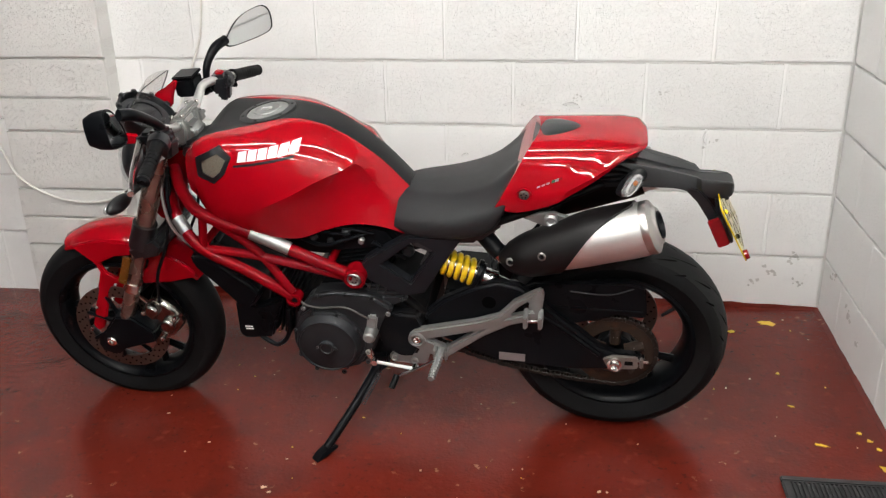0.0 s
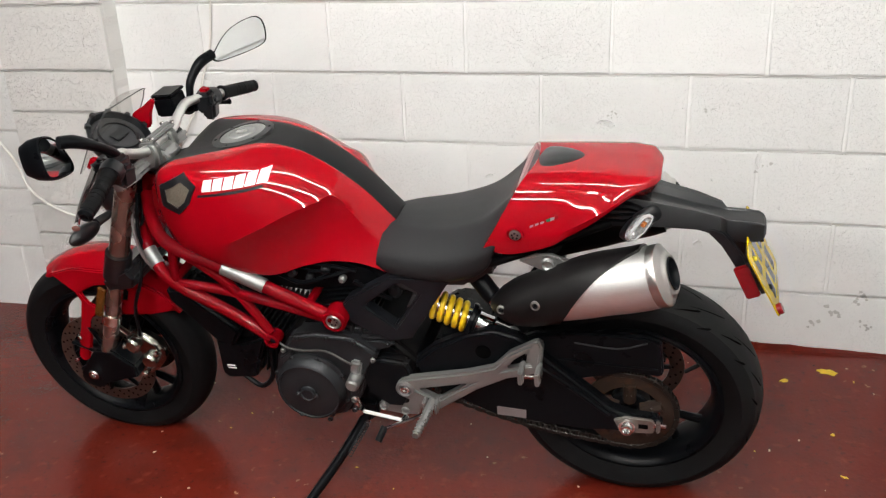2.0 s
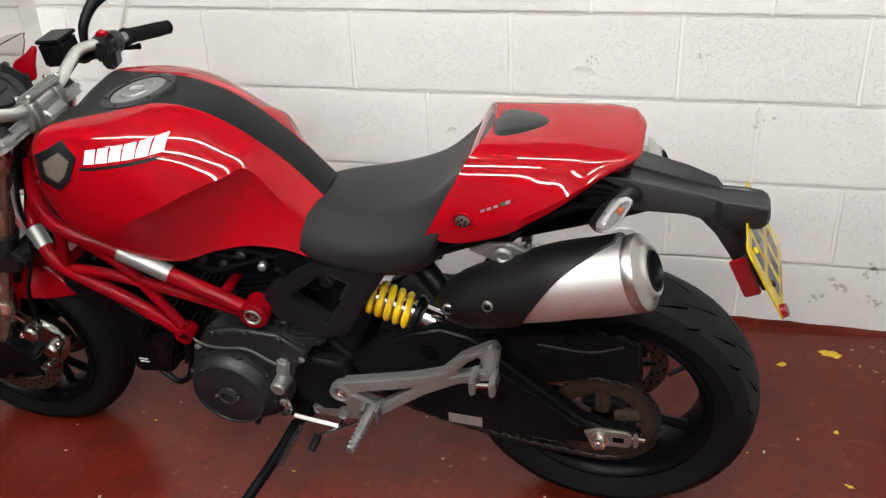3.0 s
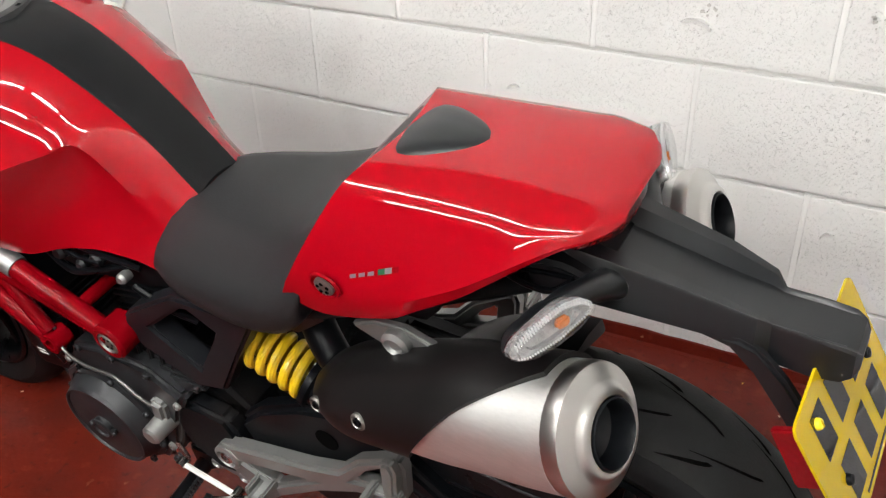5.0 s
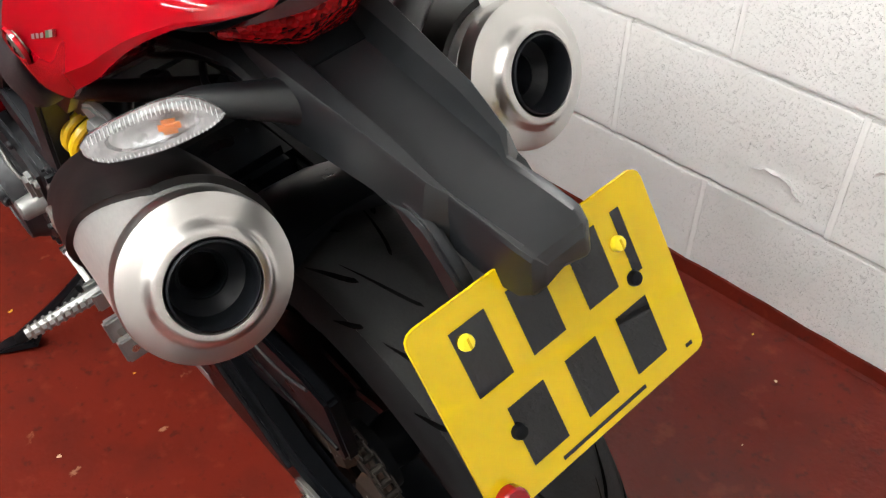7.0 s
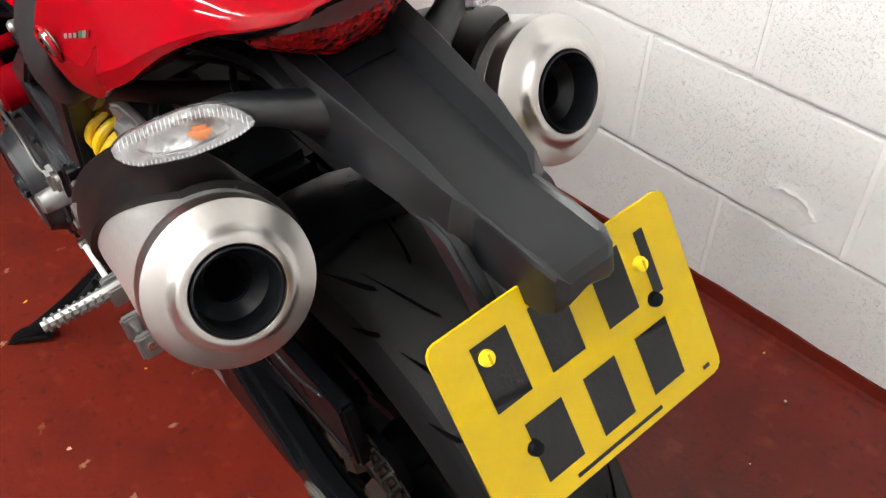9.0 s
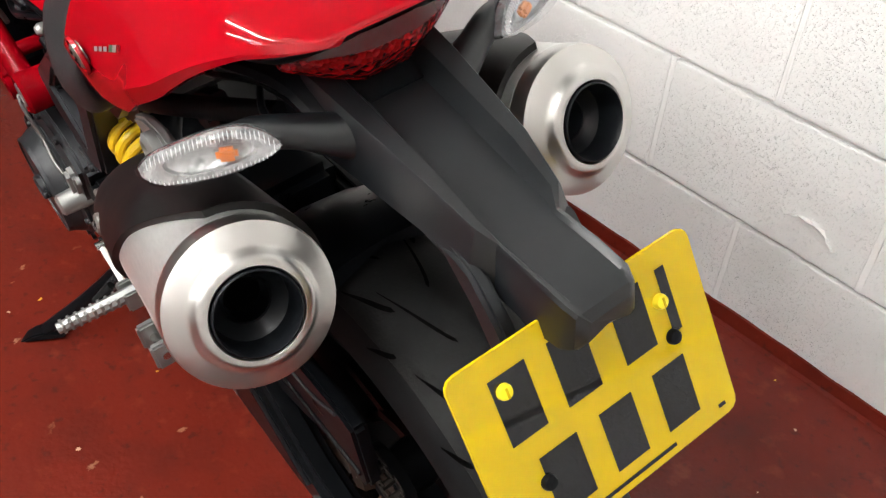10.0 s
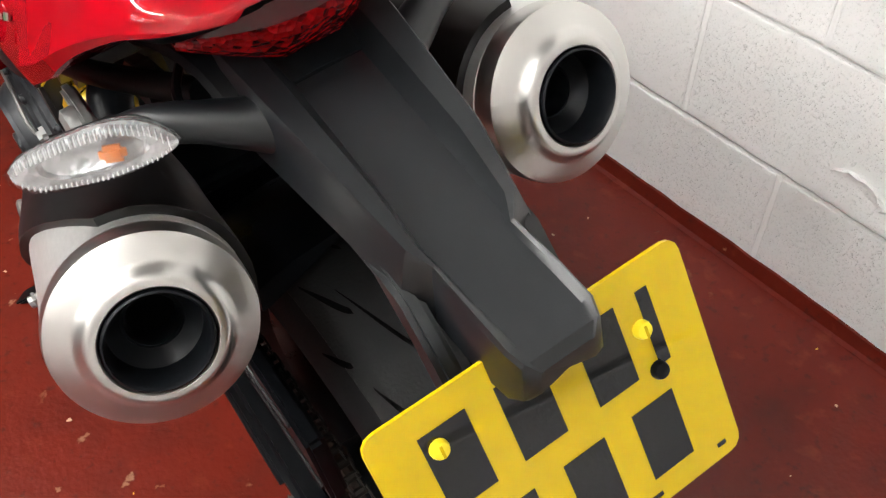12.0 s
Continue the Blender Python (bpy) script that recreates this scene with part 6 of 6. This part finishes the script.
def chain():
    path = []
    n = 60
    for k in np.linspace(0, 1, n):
        path.append((SPK_F[0] + (SPK_R[0] - SPK_F[0]) * k, SPK_F[1] + SPK_F[2] + (SPK_R[1] + SPK_R[2] - SPK_F[1] - SPK_F[2]) * k - 0.004 * math.sin(math.pi * k)))
    for a in np.linspace(90, -90, 24)[1:-1]:
        path.append((SPK_R[0] + SPK_R[2] * math.cos(radians(a)), SPK_R[1] + SPK_R[2] * math.sin(radians(a))))
    for k in np.linspace(1, 0, n):
        path.append((SPK_F[0] + (SPK_R[0] - SPK_F[0]) * k, SPK_F[1] - SPK_F[2] + (SPK_R[1] - SPK_R[2] - SPK_F[1] + SPK_F[2]) * k - 0.030 * math.sin(math.pi * k)))
    p = np.array(path)
    seg = np.concatenate([[0], np.cumsum(np.linalg.norm(np.diff(p, axis=0), axis=1))])
    pitch = 0.0159
    bms = []
    for i in range(int(seg[-1] / pitch)):
        s0, s1 = i * pitch, (i + 1) * pitch
        a = np.array([np.interp(s0, seg, p[:, 0]), np.interp(s0, seg, p[:, 1])])
        b = np.array([np.interp(s1, seg, p[:, 0]), np.interp(s1, seg, p[:, 1])])
        c, ang = (a + b) / 2, math.degrees(math.atan2(b[1] - a[1], b[0] - a[0]))
        w = 0.0085 if i % 2 else 0.0060
        for sy in (-1, 1):
            bms.append(box((c[0], -0.094 + sy * w, c[1]), (0.0195, 0.0022, 0.0125), 0.003, (0, -ang, 0), 1))
        bms.append(tube([(a[0], -0.094 - 0.0095, a[1]), (a[0], -0.094 + 0.0095, a[1])], 0.0048, 8, 1))
    return join(*bms)


part("drive_chain", chain(), CHAIN, bike, "oily roller chain")


def shock():
    a, b = np.array((0.982, -0.100, 0.598)), np.array((1.160, -0.100, 0.520))
    d = (b - a) / np.linalg.norm(b - a)
    n1 = np.array((0, 1.0, 0))
    n2 = np.cross(d, n1)
    pts = []
    for t in np.linspace(0, 1, 110):
        th = t * 2 * math.pi * 5.0
        pts.append(a + d * (0.018 + 0.095 * t) + 0.0310 * (math.cos(th) * n1 + math.sin(th) * n2))
    body = part("shock_absorber", tube([tuple(a - d * 0.03), tuple(b + d * 0.02)], 0.019, 18, 1), CHROME, bike, "rear shock absorber with a yellow spring")
    part("coil_spring", tube([tuple(p) for p in pts], 0.0072, 10, 1), SPRING, body, "yellow painted coil spring")
    q = a + d * 0.118
    part("spring_collar", lathe([(0.02, -0.004), (0.040, -0.004), (0.041, 0.006), (0.035, 0.010), (0.035, 0.016), (0.02, 0.018)], tuple(q), tuple(d), 30, True), SATIN, body)
    part("shock_body", lathe([(0, 0), (0.026, 0), (0.027, 0.036), (0.021, 0.041), (0, 0.041)], tuple(a + d * 0.134), tuple(d), 26), CHROME, body, "plated shock body")
    part("shock_eye", lathe([(0, -0.018), (0.017, -0.018), (0.017, 0.018), (0, 0.018)], tuple(b + d * 0.03), (0, 1, 0), 20), ALLOY, body)
    return body


shock()

# ---- foot-rest hangers, pegs, gear lever, side stand ----
HANGER = [(0.899, 0.367), (0.903, 0.386), (0.916, 0.400), (0.933, 0.407), (1.088, 0.443), (1.154, 0.466), (1.196, 0.512), (1.255, 0.548), (1.270, 0.552), (1.276, 0.534), (1.266, 0.462), (1.222, 0.445), (1.184, 0.434), (1.109, 0.392), (1.003, 0.313), (0.970, 0.316), (0.931, 0.335), (0.906, 0.350)]
HANGER_HOLES = [[(0.952, 0.374), (1.090, 0.408), (1.028, 0.364), (1.007, 0.348)], [(1.182, 0.462), (1.205, 0.492), (1.238, 0.518), (1.232, 0.482), (1.222, 0.474)]]


def hanger(s):
    h = part("footrest_hanger", plate_holes(HANGER, HANGER_HOLES, s * 0.148, s * 0.174, 0.006), ALLOY, bike, "silver cast footrest hanger")
    part("hanger_bolt", lathe([(0, -0.03), (0.024, -0.03), (0.024, 0.006), (0.018, 0.009), (0.016, 0.004), (0, 0.004)], (0.924, s * 0.170, 0.374), (0, s, 0), 26), ALLOY, h)
    part("bolt_core", bolt((0.924, s * 0.173, 0.374), (0, s, 0), 0.012, 0.006), CHROME, h)
    part("hanger_plate", prism([(0.830, 0.286), (0.845, 0.305), (0.891, 0.325), (0.935, 0.335), (0.955, 0.315), (0.940, 0.268), (0.901, 0.264), (0.841, 0.270)], s * 0.132, s * 0.148, 0.004), ALLOY, h)
    for u, w in ((0.848, 0.288), (0.905, 0.280)):
        part("plate_bolt", lathe([(0, 0), (0.011, 0), (0.011, 0.005), (0.008, 0.007), (0.006, 0.003), (0, 0.003)], (u, s * 0.148, w), (0, s, 0), 18), ALLOY, h)
    part("peg_post", prism([(1.255, 0.565), (1.272, 0.570), (1.277, 0.550), (1.266, 0.488), (1.246, 0.486)], s * 0.174, s * 0.192, 0.005), ALLOY, h, "folded passenger footrest")
    for u in (1.229, 1.268):
        part("clevis_cheek", prism([(u - 0.006, 0.500), (u + 0.006, 0.502), (u + 0.006, 0.466), (u - 0.006, 0.462)], s * 0.176, s * 0.226, 0.003), ALLOY, h)
    part("clevis_base", prism([(1.232, 0.494), (1.266, 0.496), (1.264, 0.474), (1.232, 0.470)], s * 0.176, s * 0.192, 0.003), ALLOY, h)
    part("clevis_pin", tube([(1.222, s * 0.212, 0.480), (1.276, s * 0.212, 0.484)], 0.005, 10, 1), CHROME, h)
    peg = part("footpeg", tube([(0.992, s * 0.176, 0.345), (0.991, s * 0.205, 0.344), (0.982, s * 0.296, 0.340)], [0.011, 0.011, 0.0085], 8, 3), ALLOY, h, "ridged metal footpeg")
    for k in range(8):
        part("peg_ridge", box((0.9905 - k * 0.0010, s * (0.210 + k * 0.0112), 0.3445 - k * 0.0005), (0.0215 - k * 0.0006, 0.0048, 0.0165), 0.001, seg=1), ALLOY, peg)
    part("peg_bracket", join(box((0.976, s * 0.184, 0.342), (0.008, 0.036, 0.034), 0.003), box((1.006, s * 0.184, 0.342), (0.008, 0.036, 0.034), 0.003), box((0.991, s * 0.170, 0.330), (0.040, 0.020, 0.016), 0.003)), ALLOY, h)
    return h


for s in (-1, 1):
    hanger(s)
gl = part("gear_lever", tube([(0.968, -0.182, 0.305), (0.943, -0.186, 0.292), (0.900, -0.192, 0.272), (0.862, -0.198, 0.256)], 0.0055, 10, 3), CHROME, bike, "bright gear lever")
part("lever_rubber", tube([(0.862, -0.196, 0.262), (0.850, -0.226, 0.238)], 0.009, 12, 1), RUBBER, gl)
part("shift_rod", tube([(0.800, -0.178, 0.291), (0.908, -0.182, 0.277)], 0.0048, 10, 1), WHITE, gl, "thin bright shift rod")
for u, w in ((0.796, 0.291), (0.912, 0.277)):
    part("rod_joint", lathe([(0, -0.008), (0.009, -0.008), (0.009, 0.008), (0, 0.008)], (u, -0.178, w), (0, -1, 0), 16), CHROME, gl)
part("selector_arm", prism([(0.767, 0.325), (0.777, 0.334), (0.788, 0.328), (0.797, 0.282), (0.786, 0.266), (0.776, 0.280)], -0.158, -0.168, 0.004), CHROME, gl)
part("selector_bolt", bolt((0.778, -0.168, 0.318), (0, -1, 0), 0.008, 0.006), ALLOY, gl)

FOOT = (0.657, -0.316, 0.066)
st = part("side_stand", join(tube([(0.800, -0.125, 0.258), (0.772, -0.160, 0.212), (0.722, -0.230, 0.145), (FOOT[0] + 0.006, FOOT[1] + 0.006, FOOT[2] + 0.010)], [0.017, 0.014, 0.0125, 0.0125], 14, 5),
                             prism([(0.772, 0.285), (0.825, 0.285), (0.825, 0.245), (0.795, 0.222), (0.770, 0.240)], -0.105, -0.142, 0.005)), SATIN, bike, "black side stand holding the bike up")
part("stand_foot", moved(prism([(-0.046, -0.006), (-0.020, 0.006), (0.010, 0.010), (0.034, 0.006), (0.040, -0.006)], -0.018, 0.018, 0.003), pose(*FOOT, -10, 0, 58)), SATIN, st)
part("stand_pivot", bolt((0.786, -0.150, 0.226), (0, -1, 0), 0.011, 0.008), ALLOY, st)
spr_pts = []
for t in np.linspace(0, 1, 90):
    a = t * 2 * math.pi * 12
    c = np.array((0.800, -0.160, 0.235)) * (1 - t) + np.array((0.758, -0.215, 0.168)) * t
    spr_pts.append(tuple(c + 0.0065 * np.array((math.cos(a), math.sin(a) * 0.6, math.sin(a) * 0.8))))
part("stand_spring", tube(spr_pts, 0.0016, 6, 1), ENGINE, st)


# ---- lamps ----
def batten(x, y, length):
    lamp = new("ceiling_light")
    lamp.location = (x, y, ROOM_Z - 0.001)
    part("housing", box((0, 0, -0.025), (length, 0.10, 0.05), 0.006), WHITEMETAL, lamp)
    part("diffuser", tube([(-length / 2 + 0.03, 0, -0.085), (length / 2 - 0.03, 0, -0.085)], 0.030, 14, 1), LAMPON, lamp, "lit white fluorescent tube")
    for s in (-1, 1):
        part("end_cap", box((s * (length / 2 - 0.018), 0, -0.075), (0.03, 0.07, 0.06), 0.004), WHITEMETAL, lamp)
    return tagged(lamp, "white fluorescent batten light on the ceiling, switched on", "ceiling light", "ceiling lights")


for by in (-2.0, -3.4, -4.8):
    for bx in (-2.35, -0.75):
        batten(bx, by, 1.5)


# ---- wall blocks ----
def block_mesh(w, d, h, seed):
    """A block with a ragged, rounded front edge; its front faces -y."""
    rnd = random.Random(seed)
    nx, nz = max(3, int(w / 0.040)), max(2, int(h / 0.045))
    edge = [(-w / 2 + w * i / nx, -h / 2) for i in range(nx)] + [(w / 2, -h / 2 + h * i / nz) for i in range(nz)]
    edge += [(w / 2 - w * i / nx, h / 2) for i in range(nx)] + [(-w / 2, h / 2 - h * i / nz) for i in range(nz)]
    edge = [(x - math.copysign(abs(rnd.gauss(0, 0.0011)), x), z - math.copysign(abs(rnd.gauss(0, 0.0011)), z)) for x, z in edge]
    rings = []
    for inset, y in ((0.0, d / 2), (0.0, -d / 2 + 0.0035), (0.0009, -d / 2 + 0.0010), (0.0034, -d / 2)):
        rings.append([(x - math.copysign(min(abs(x), inset), x), y, z - math.copysign(min(abs(z), inset), z)) for x, z in edge])
    bm = skin(rings)
    bmesh.ops.recalc_face_normals(bm, faces=bm.faces)
    me = bpy.data.meshes.new("block")
    bm.to_mesh(me)
    bm.free()
    for p in me.polygons:
        p.use_smooth = True
    me.set_sharp_from_angle(angle=radians(14))
    return me


COURSES = [-0.12, 0.205, 0.443, 0.673, 0.902] + [0.902 + 0.229 * k for k in range(1, 10)]
PITCH, JOINT, UPRIGHT = 0.456, 0.0068, 0.0080
_meshes = {}


def lay(parent, along, a0, a1, z, h, mat, depth=0.03, face=0.0):
    """One block of a wall: along 'x' faces -y, along 'y' faces -x."""
    w = a1 - a0 - UPRIGHT
    key = (round(w, 3), round(h, 3), mat.name, along, random.randrange(4))
    if key not in _meshes:
        me = block_mesh(w, depth, h - JOINT, hash(key[0:2]) % 999 + key[4])
        me.materials.append(mat)
        _meshes[key] = me
    ob = new("block", _meshes[key])
    ob.parent = parent
    j = random.uniform(-0.0012, 0.0012)
    mid = (a0 + a1) / 2
    if along == "x":
        ob.matrix_basis = pose(mid, face + depth / 2 + j, z + h / 2, 0, random.uniform(-0.15, 0.15), 0)
    else:
        ob.matrix_basis = pose(face + depth / 2 + j, mid, z + h / 2, 0, 0, -90)
    return ob


def joint_strip(h):
    """Painted-over mortar in an upright joint, almost flush with the blocks."""
    key = ("strip", round(h, 3), random.randrange(3))
    if key not in _meshes:
        rnd = random.Random(key[2] + int(h * 1000))
        rings = []
        for k in range(9):
            z, j = (h - 0.004) * (k / 8 - 0.5), rnd.uniform(-0.0007, 0.0007)
            rings.append([(-0.0062, 0.012, z), (-0.0055 + j, 0.0012, z), (-0.002 + j, 0.0 + j, z), (0.002 + j, 0.0 - j, z), (0.0055 + j, 0.0012, z), (0.0062, 0.012, z)])
        bm = skin(rings)
        me = bpy.data.meshes.new("mortar_joint")
        bm.to_mesh(me)
        bm.free()
        for p in me.polygons:
            p.use_smooth = True
        me.set_sharp_from_angle(angle=radians(35))
        me.materials.append(JOINT_PAINT)
        _meshes[key] = me
    return _meshes[key]


def courses(parent, along, first, start, end, mat, n):
    for c in range(n):
        z = COURSES[c]
        h = COURSES[c + 1] - z
        x = first[c % 2]
        edges = [start]
        while x > end:
            edges.append(x)
            x -= PITCH
        edges.append(end)
        for a, b in zip(edges[1:], edges[:-1]):
            if b - a > 0.03:
                lay(parent, along, a, b, z, h, mat)
        for a in edges[1:-1]:
            ob = new("mortar_joint", joint_strip(h))
            ob.parent = parent
            deep = 0.0016 + random.uniform(-0.0006, 0.0008)
            ob.matrix_basis = pose(a, deep, z + h / 2) if along == "x" else pose(deep, a, z + h / 2, 0, 0, -90)


courses(wall_north, "x", (-0.455, -0.215), 0.0, ROOM_X, WALL, 12)
courses(wall_east, "y", (-0.235, -0.455), 0.0, -3.2, WALL, 12)


# ---- floor paint lapping up the foot of the walls ----
def cove(name, pts, inward):
    n = len(pts)
    rings = []
    rnd = random.Random(3)
    for x, y in pts:
        z = floor_z(x)
        h = np.interp(x, [-2.6, -0.9, -0.3, 0.0], [0.030, 0.036, 0.022, 0.008]) + rnd.uniform(-0.002, 0.002)
        ix, iy = inward
        rings.append([(x, y, z - 0.01), (x, y, z + h), (x + ix * 0.004, y + iy * 0.004, z + h - 0.002), (x + ix * 0.007, y + iy * 0.007, z + 0.004), (x + ix * 0.016, y + iy * 0.016, z + 0.001), (x + ix * 0.016, y + iy * 0.016, z - 0.01)])
    return tagged(part(name, skin(rings), FLOOR), "dark red floor paint coved up the foot of the wall", "skirting", kind="structure")


cove("baseboard", [(x, 0.0) for x in np.linspace(0, -2.56, 60)], (0, -1))
cove("baseboard", [(0.0, y) for y in np.linspace(0, -3.2, 60)], (-1, 0))


# ---- pier ----
def build_pier():
    pier = tagged(part("wall_pier", box((-2.81, -0.035, 1.25), (0.434, 0.075, 2.98), 0.0), MORTAR), "rough grey-white painted block pier against the wall", "pier", kind="structure")
    zs = [-0.12, 0.19, 0.305, 0.42, 0.646, 0.772, 0.918, 1.14, 1.37, 1.60, 1.83, 2.06, 2.29, 2.52, 2.74]
    for a, b in zip(zs[:-1], zs[1:]):
        lay(pier, "x", -3.03, -2.588, a, b - a, PIER, depth=0.09, face=-0.09)
    return pier


build_pier()


# ---- bare patches where the wall paint has gone ----
def scuff(along, a, z, size, seed):
    rnd = random.Random(seed)
    bms = []
    for k in range(rnd.randint(5, 9)):
        ca, cz, r = rnd.gauss(0, size * 0.8), rnd.gauss(0, size * 0.55), size * rnd.uniform(0.12, 0.5)
        n = 11
        rim = [(ca + r * rnd.uniform(0.5, 1.2) * math.cos(t), cz + r * rnd.uniform(0.4, 1.0) * math.sin(t)) for t in np.arange(n) * 2 * math.pi / n]
        if along == "x":
            top, low = [(a + p, -0.0022, z + q) for p, q in rim], [(a + p, 0.004, z + q) for p, q in rim]
        else:
            top, low = [(-0.0022, a + p, z + q) for p, q in rim], [(0.004, a + p, z + q) for p, q in rim]
        bms.append(raw(top + low, [tuple(range(n))] + [(i, (i + 1) % n, (i + 1) % n + n, i + n) for i in range(n)]))
    return tagged(part("bare_patch", join(*bms), CONCRETE), "grey bare concrete where white paint has flaked off", "paint damage", "bare patches", "structure")


for i, (al, a, z, s) in enumerate((("x", -0.10, 0.205, 0.022), ("x", -0.18, 0.135, 0.020), ("x", -0.25, 0.10, 0.016), ("x", -0.62, 0.79, 0.010), ("x", -0.44, 0.62, 0.014), ("x", -0.60, 0.80, 0.006), ("y", -0.13, 0.19, 0.020), ("y", -0.33, 0.15, 0.026),
                                   ("x", -0.90, 0.78, 0.012), ("y", -0.45, 0.09, 0.018), ("x", -0.08, 0.10, 0.012))):
    scuff(al, a, z, s, 40 + i)


def chip(x, z, length, height, turn, seed):
    """A crescent of lifted paint on the back wall, proud at its upper lip."""
    rnd = random.Random(seed)
    rings = []
    n = 22
    for k, (grow, out) in enumerate(((1.0, -0.0005), (0.92, 0.0065), (0.70, 0.0045), (0.35, 0.002), (0.02, 0.001))):
        row = []
        for i in range(n):
            a = 2 * math.pi * i / n
            p, q = length / 2 * math.cos(a) * grow, height / 2 * math.sin(a) * grow
            q += 0.28 * height * (1 - (p / (length / 2)) ** 2) * (1 if k < 3 else 0.8)
            lift = out * (1.0 if math.sin(a) > -0.2 else 0.25)
            j = 1 + rnd.uniform(-0.10, 0.10)
            c, s = math.cos(turn), math.sin(turn)
            row.append((x + (p * c - q * s) * j, -lift, z + (p * s + q * c) * j))
        rings.append(row)
    return tagged(part("paint_chip", skin(rings), WALL), "crescent of lifted white paint on the block wall", "paint damage", "paint chips", "structure")


for i, (x, z, ln, ht, tr) in enumerate(((-0.785, 0.258, 0.105, 0.034, -0.12), (-0.924, 0.745, 0.062, 0.020, -0.2), (-0.455, 0.640, 0.050, 0.014, 1.6), (-1.30, 0.56, 0.030, 0.012, 0.3), (-0.62, 0.36, 0.028, 0.012, 0.5))):
    chip(x, z, ln, ht, tr, 70 + i)


# ---- cables, mat and paint on the floor ----
def cable(name, pts, label, r=0.005):
    return tagged(part(name, tube(pts, r, 8, 6), CABLE), label, "cable")


cable("wall_cable", [(-3.34, -0.014, 0.95), (-3.25, -0.03, 0.76), (-3.10, -0.045, 0.575), (-3.01, -0.097, 0.47), (-2.90, -0.098, 0.40), (-2.80, -0.098, 0.375), (-2.70, -0.098, 0.375), (-2.60, -0.098, 0.40), (-2.54, -0.05, 0.43), (-2.50, -0.007, 0.45)],
      "white cable sagging across the painted pier")
cable("drop_cable", [(-2.17, -0.007, 2.72), (-2.19, -0.008, 1.8), (-2.235, -0.010, 1.09), (-2.29, -0.013, 0.89), (-2.345, -0.02, 0.76), (-2.42, -0.010, 0.63), (-2.50, -0.007, 0.50)],
      "thin white cable hanging down the block wall", 0.004)


def build_mat():
    x0, x1, y0, y1 = -0.345, -0.02, -1.70, -1.062
    z = floor_z(-0.2)
    holder = new("ribbed_floor_mat")
    holder.location = (0, 0, z + 0.001)
    tilt = SLOPE
    for c, s in ((((x0 + x1) / 2, y1 - 0.011, 0.006), (x1 - x0, 0.022, 0.012)), (((x0 + x1) / 2, y0 + 0.011, 0.006), (x1 - x0, 0.022, 0.012)),
                 ((x0 + 0.011, (y0 + y1) / 2, 0.006), (0.022, y1 - y0 - 0.044, 0.012)), ((x1 - 0.011, (y0 + y1) / 2, 0.006), (0.022, y1 - y0 - 0.044, 0.012))):
        part("border", box(c, s, 0.003), MAT, holder)
    part("base", box(((x0 + x1) / 2, (y0 + y1) / 2, 0.002), (x1 - x0 - 0.044, y1 - y0 - 0.044, 0.004), 0), MAT, holder)
    n = int((x1 - x0 - 0.05) / 0.0115)
    rib = part("rib", box((0, (y0 + y1) / 2, 0.008), (0.005, y1 - y0 - 0.05, 0.008), 0.0015), MAT, holder)
    rib.location.x = x0 + 0.028
    for i in range(1, n):
        again(rib, "rib", pose(x0 + 0.028 + i * 0.0115, 0, 0), holder)
    return tagged(holder, "black ribbed rubber mat lying on the red floor", "floor mat")


build_mat()


def splash(x, y, size, mat, seed, stretch=1.0, turn=0.0):
    rnd = random.Random(seed)
    n = 14
    rim = []
    for i in range(n):
        a = i * 2 * math.pi / n
        r = size * rnd.uniform(0.45, 1.1)
        px, py = r * math.cos(a) * stretch, r * math.sin(a)
        c, s = math.cos(turn), math.sin(turn)
        rim.append((px * c - py * s, px * s + py * c))
    verts = [(p[0], p[1], floor_z(x + p[0]) - floor_z(x) + 0.0012) for p in rim] + [(p[0], p[1], floor_z(x + p[0]) - floor_z(x) - 0.002) for p in rim]
    faces = [tuple(range(n))] + [(i, (i + 1) % n, (i + 1) % n + n, i + n) for i in range(n)]
    ob = part("paint_fleck", raw(verts, faces), mat)
    ob.location = (x, y, floor_z(x))
    yellow = mat is YELLOW_PAINT
    return tagged(ob, "dried yellow paint splash on the red floor" if yellow else "pale worn chip in the red floor paint", "paint fleck", "floor paint flecks", "structure")


FLECKS = [(-0.206, -0.129, 0.020, 1.6, 0.2), (-0.185, -0.14, 0.012, 1.4, 0.8), (-0.225, -0.122, 0.010, 1, 0), (-0.339, -0.204, 0.014, 1.3, 0), (-0.236, -0.491, 0.008, 1, 0.4),
          (-0.195, -0.892, 0.008, 2.6, -0.35), (-0.077, -0.823, 0.010, 1, 0), (-0.06, -0.86, 0.008, 1.4, -0.8), (-0.045, -0.90, 0.009, 1.2, -0.8), (-0.05, -0.997, 0.020, 1.3, 0), (-0.236, -0.69, 0.005, 2.2, -0.5)]
for i, (x, y, s, st, tr) in enumerate(FLECKS):
    splash(x, y, s, YELLOW_PAINT, 10 + i, st, tr)
_r = random.Random(5)
for i in range(80):
    x, y = _r.uniform(-2.2, -0.05), _r.uniform(-1.6, -0.05)
    splash(x, y, _r.uniform(0.0012, 0.0036), YELLOW_PAINT if _r.random() < 0.3 else PALE_PAINT, 100 + i, _r.uniform(1, 2), _r.uniform(0, 3))
for i, (x, y, s) in enumerate(((-1.721, -1.216, 0.012), (-1.70, -1.235, 0.007), (-0.821, -1.157, 0.008), (-0.80, -1.158, 0.005), (-1.95, -1.02, 0.006))):
    splash(x, y, s * 0.7, PALE_PAINT, 300 + i, 1.3, 0.4)
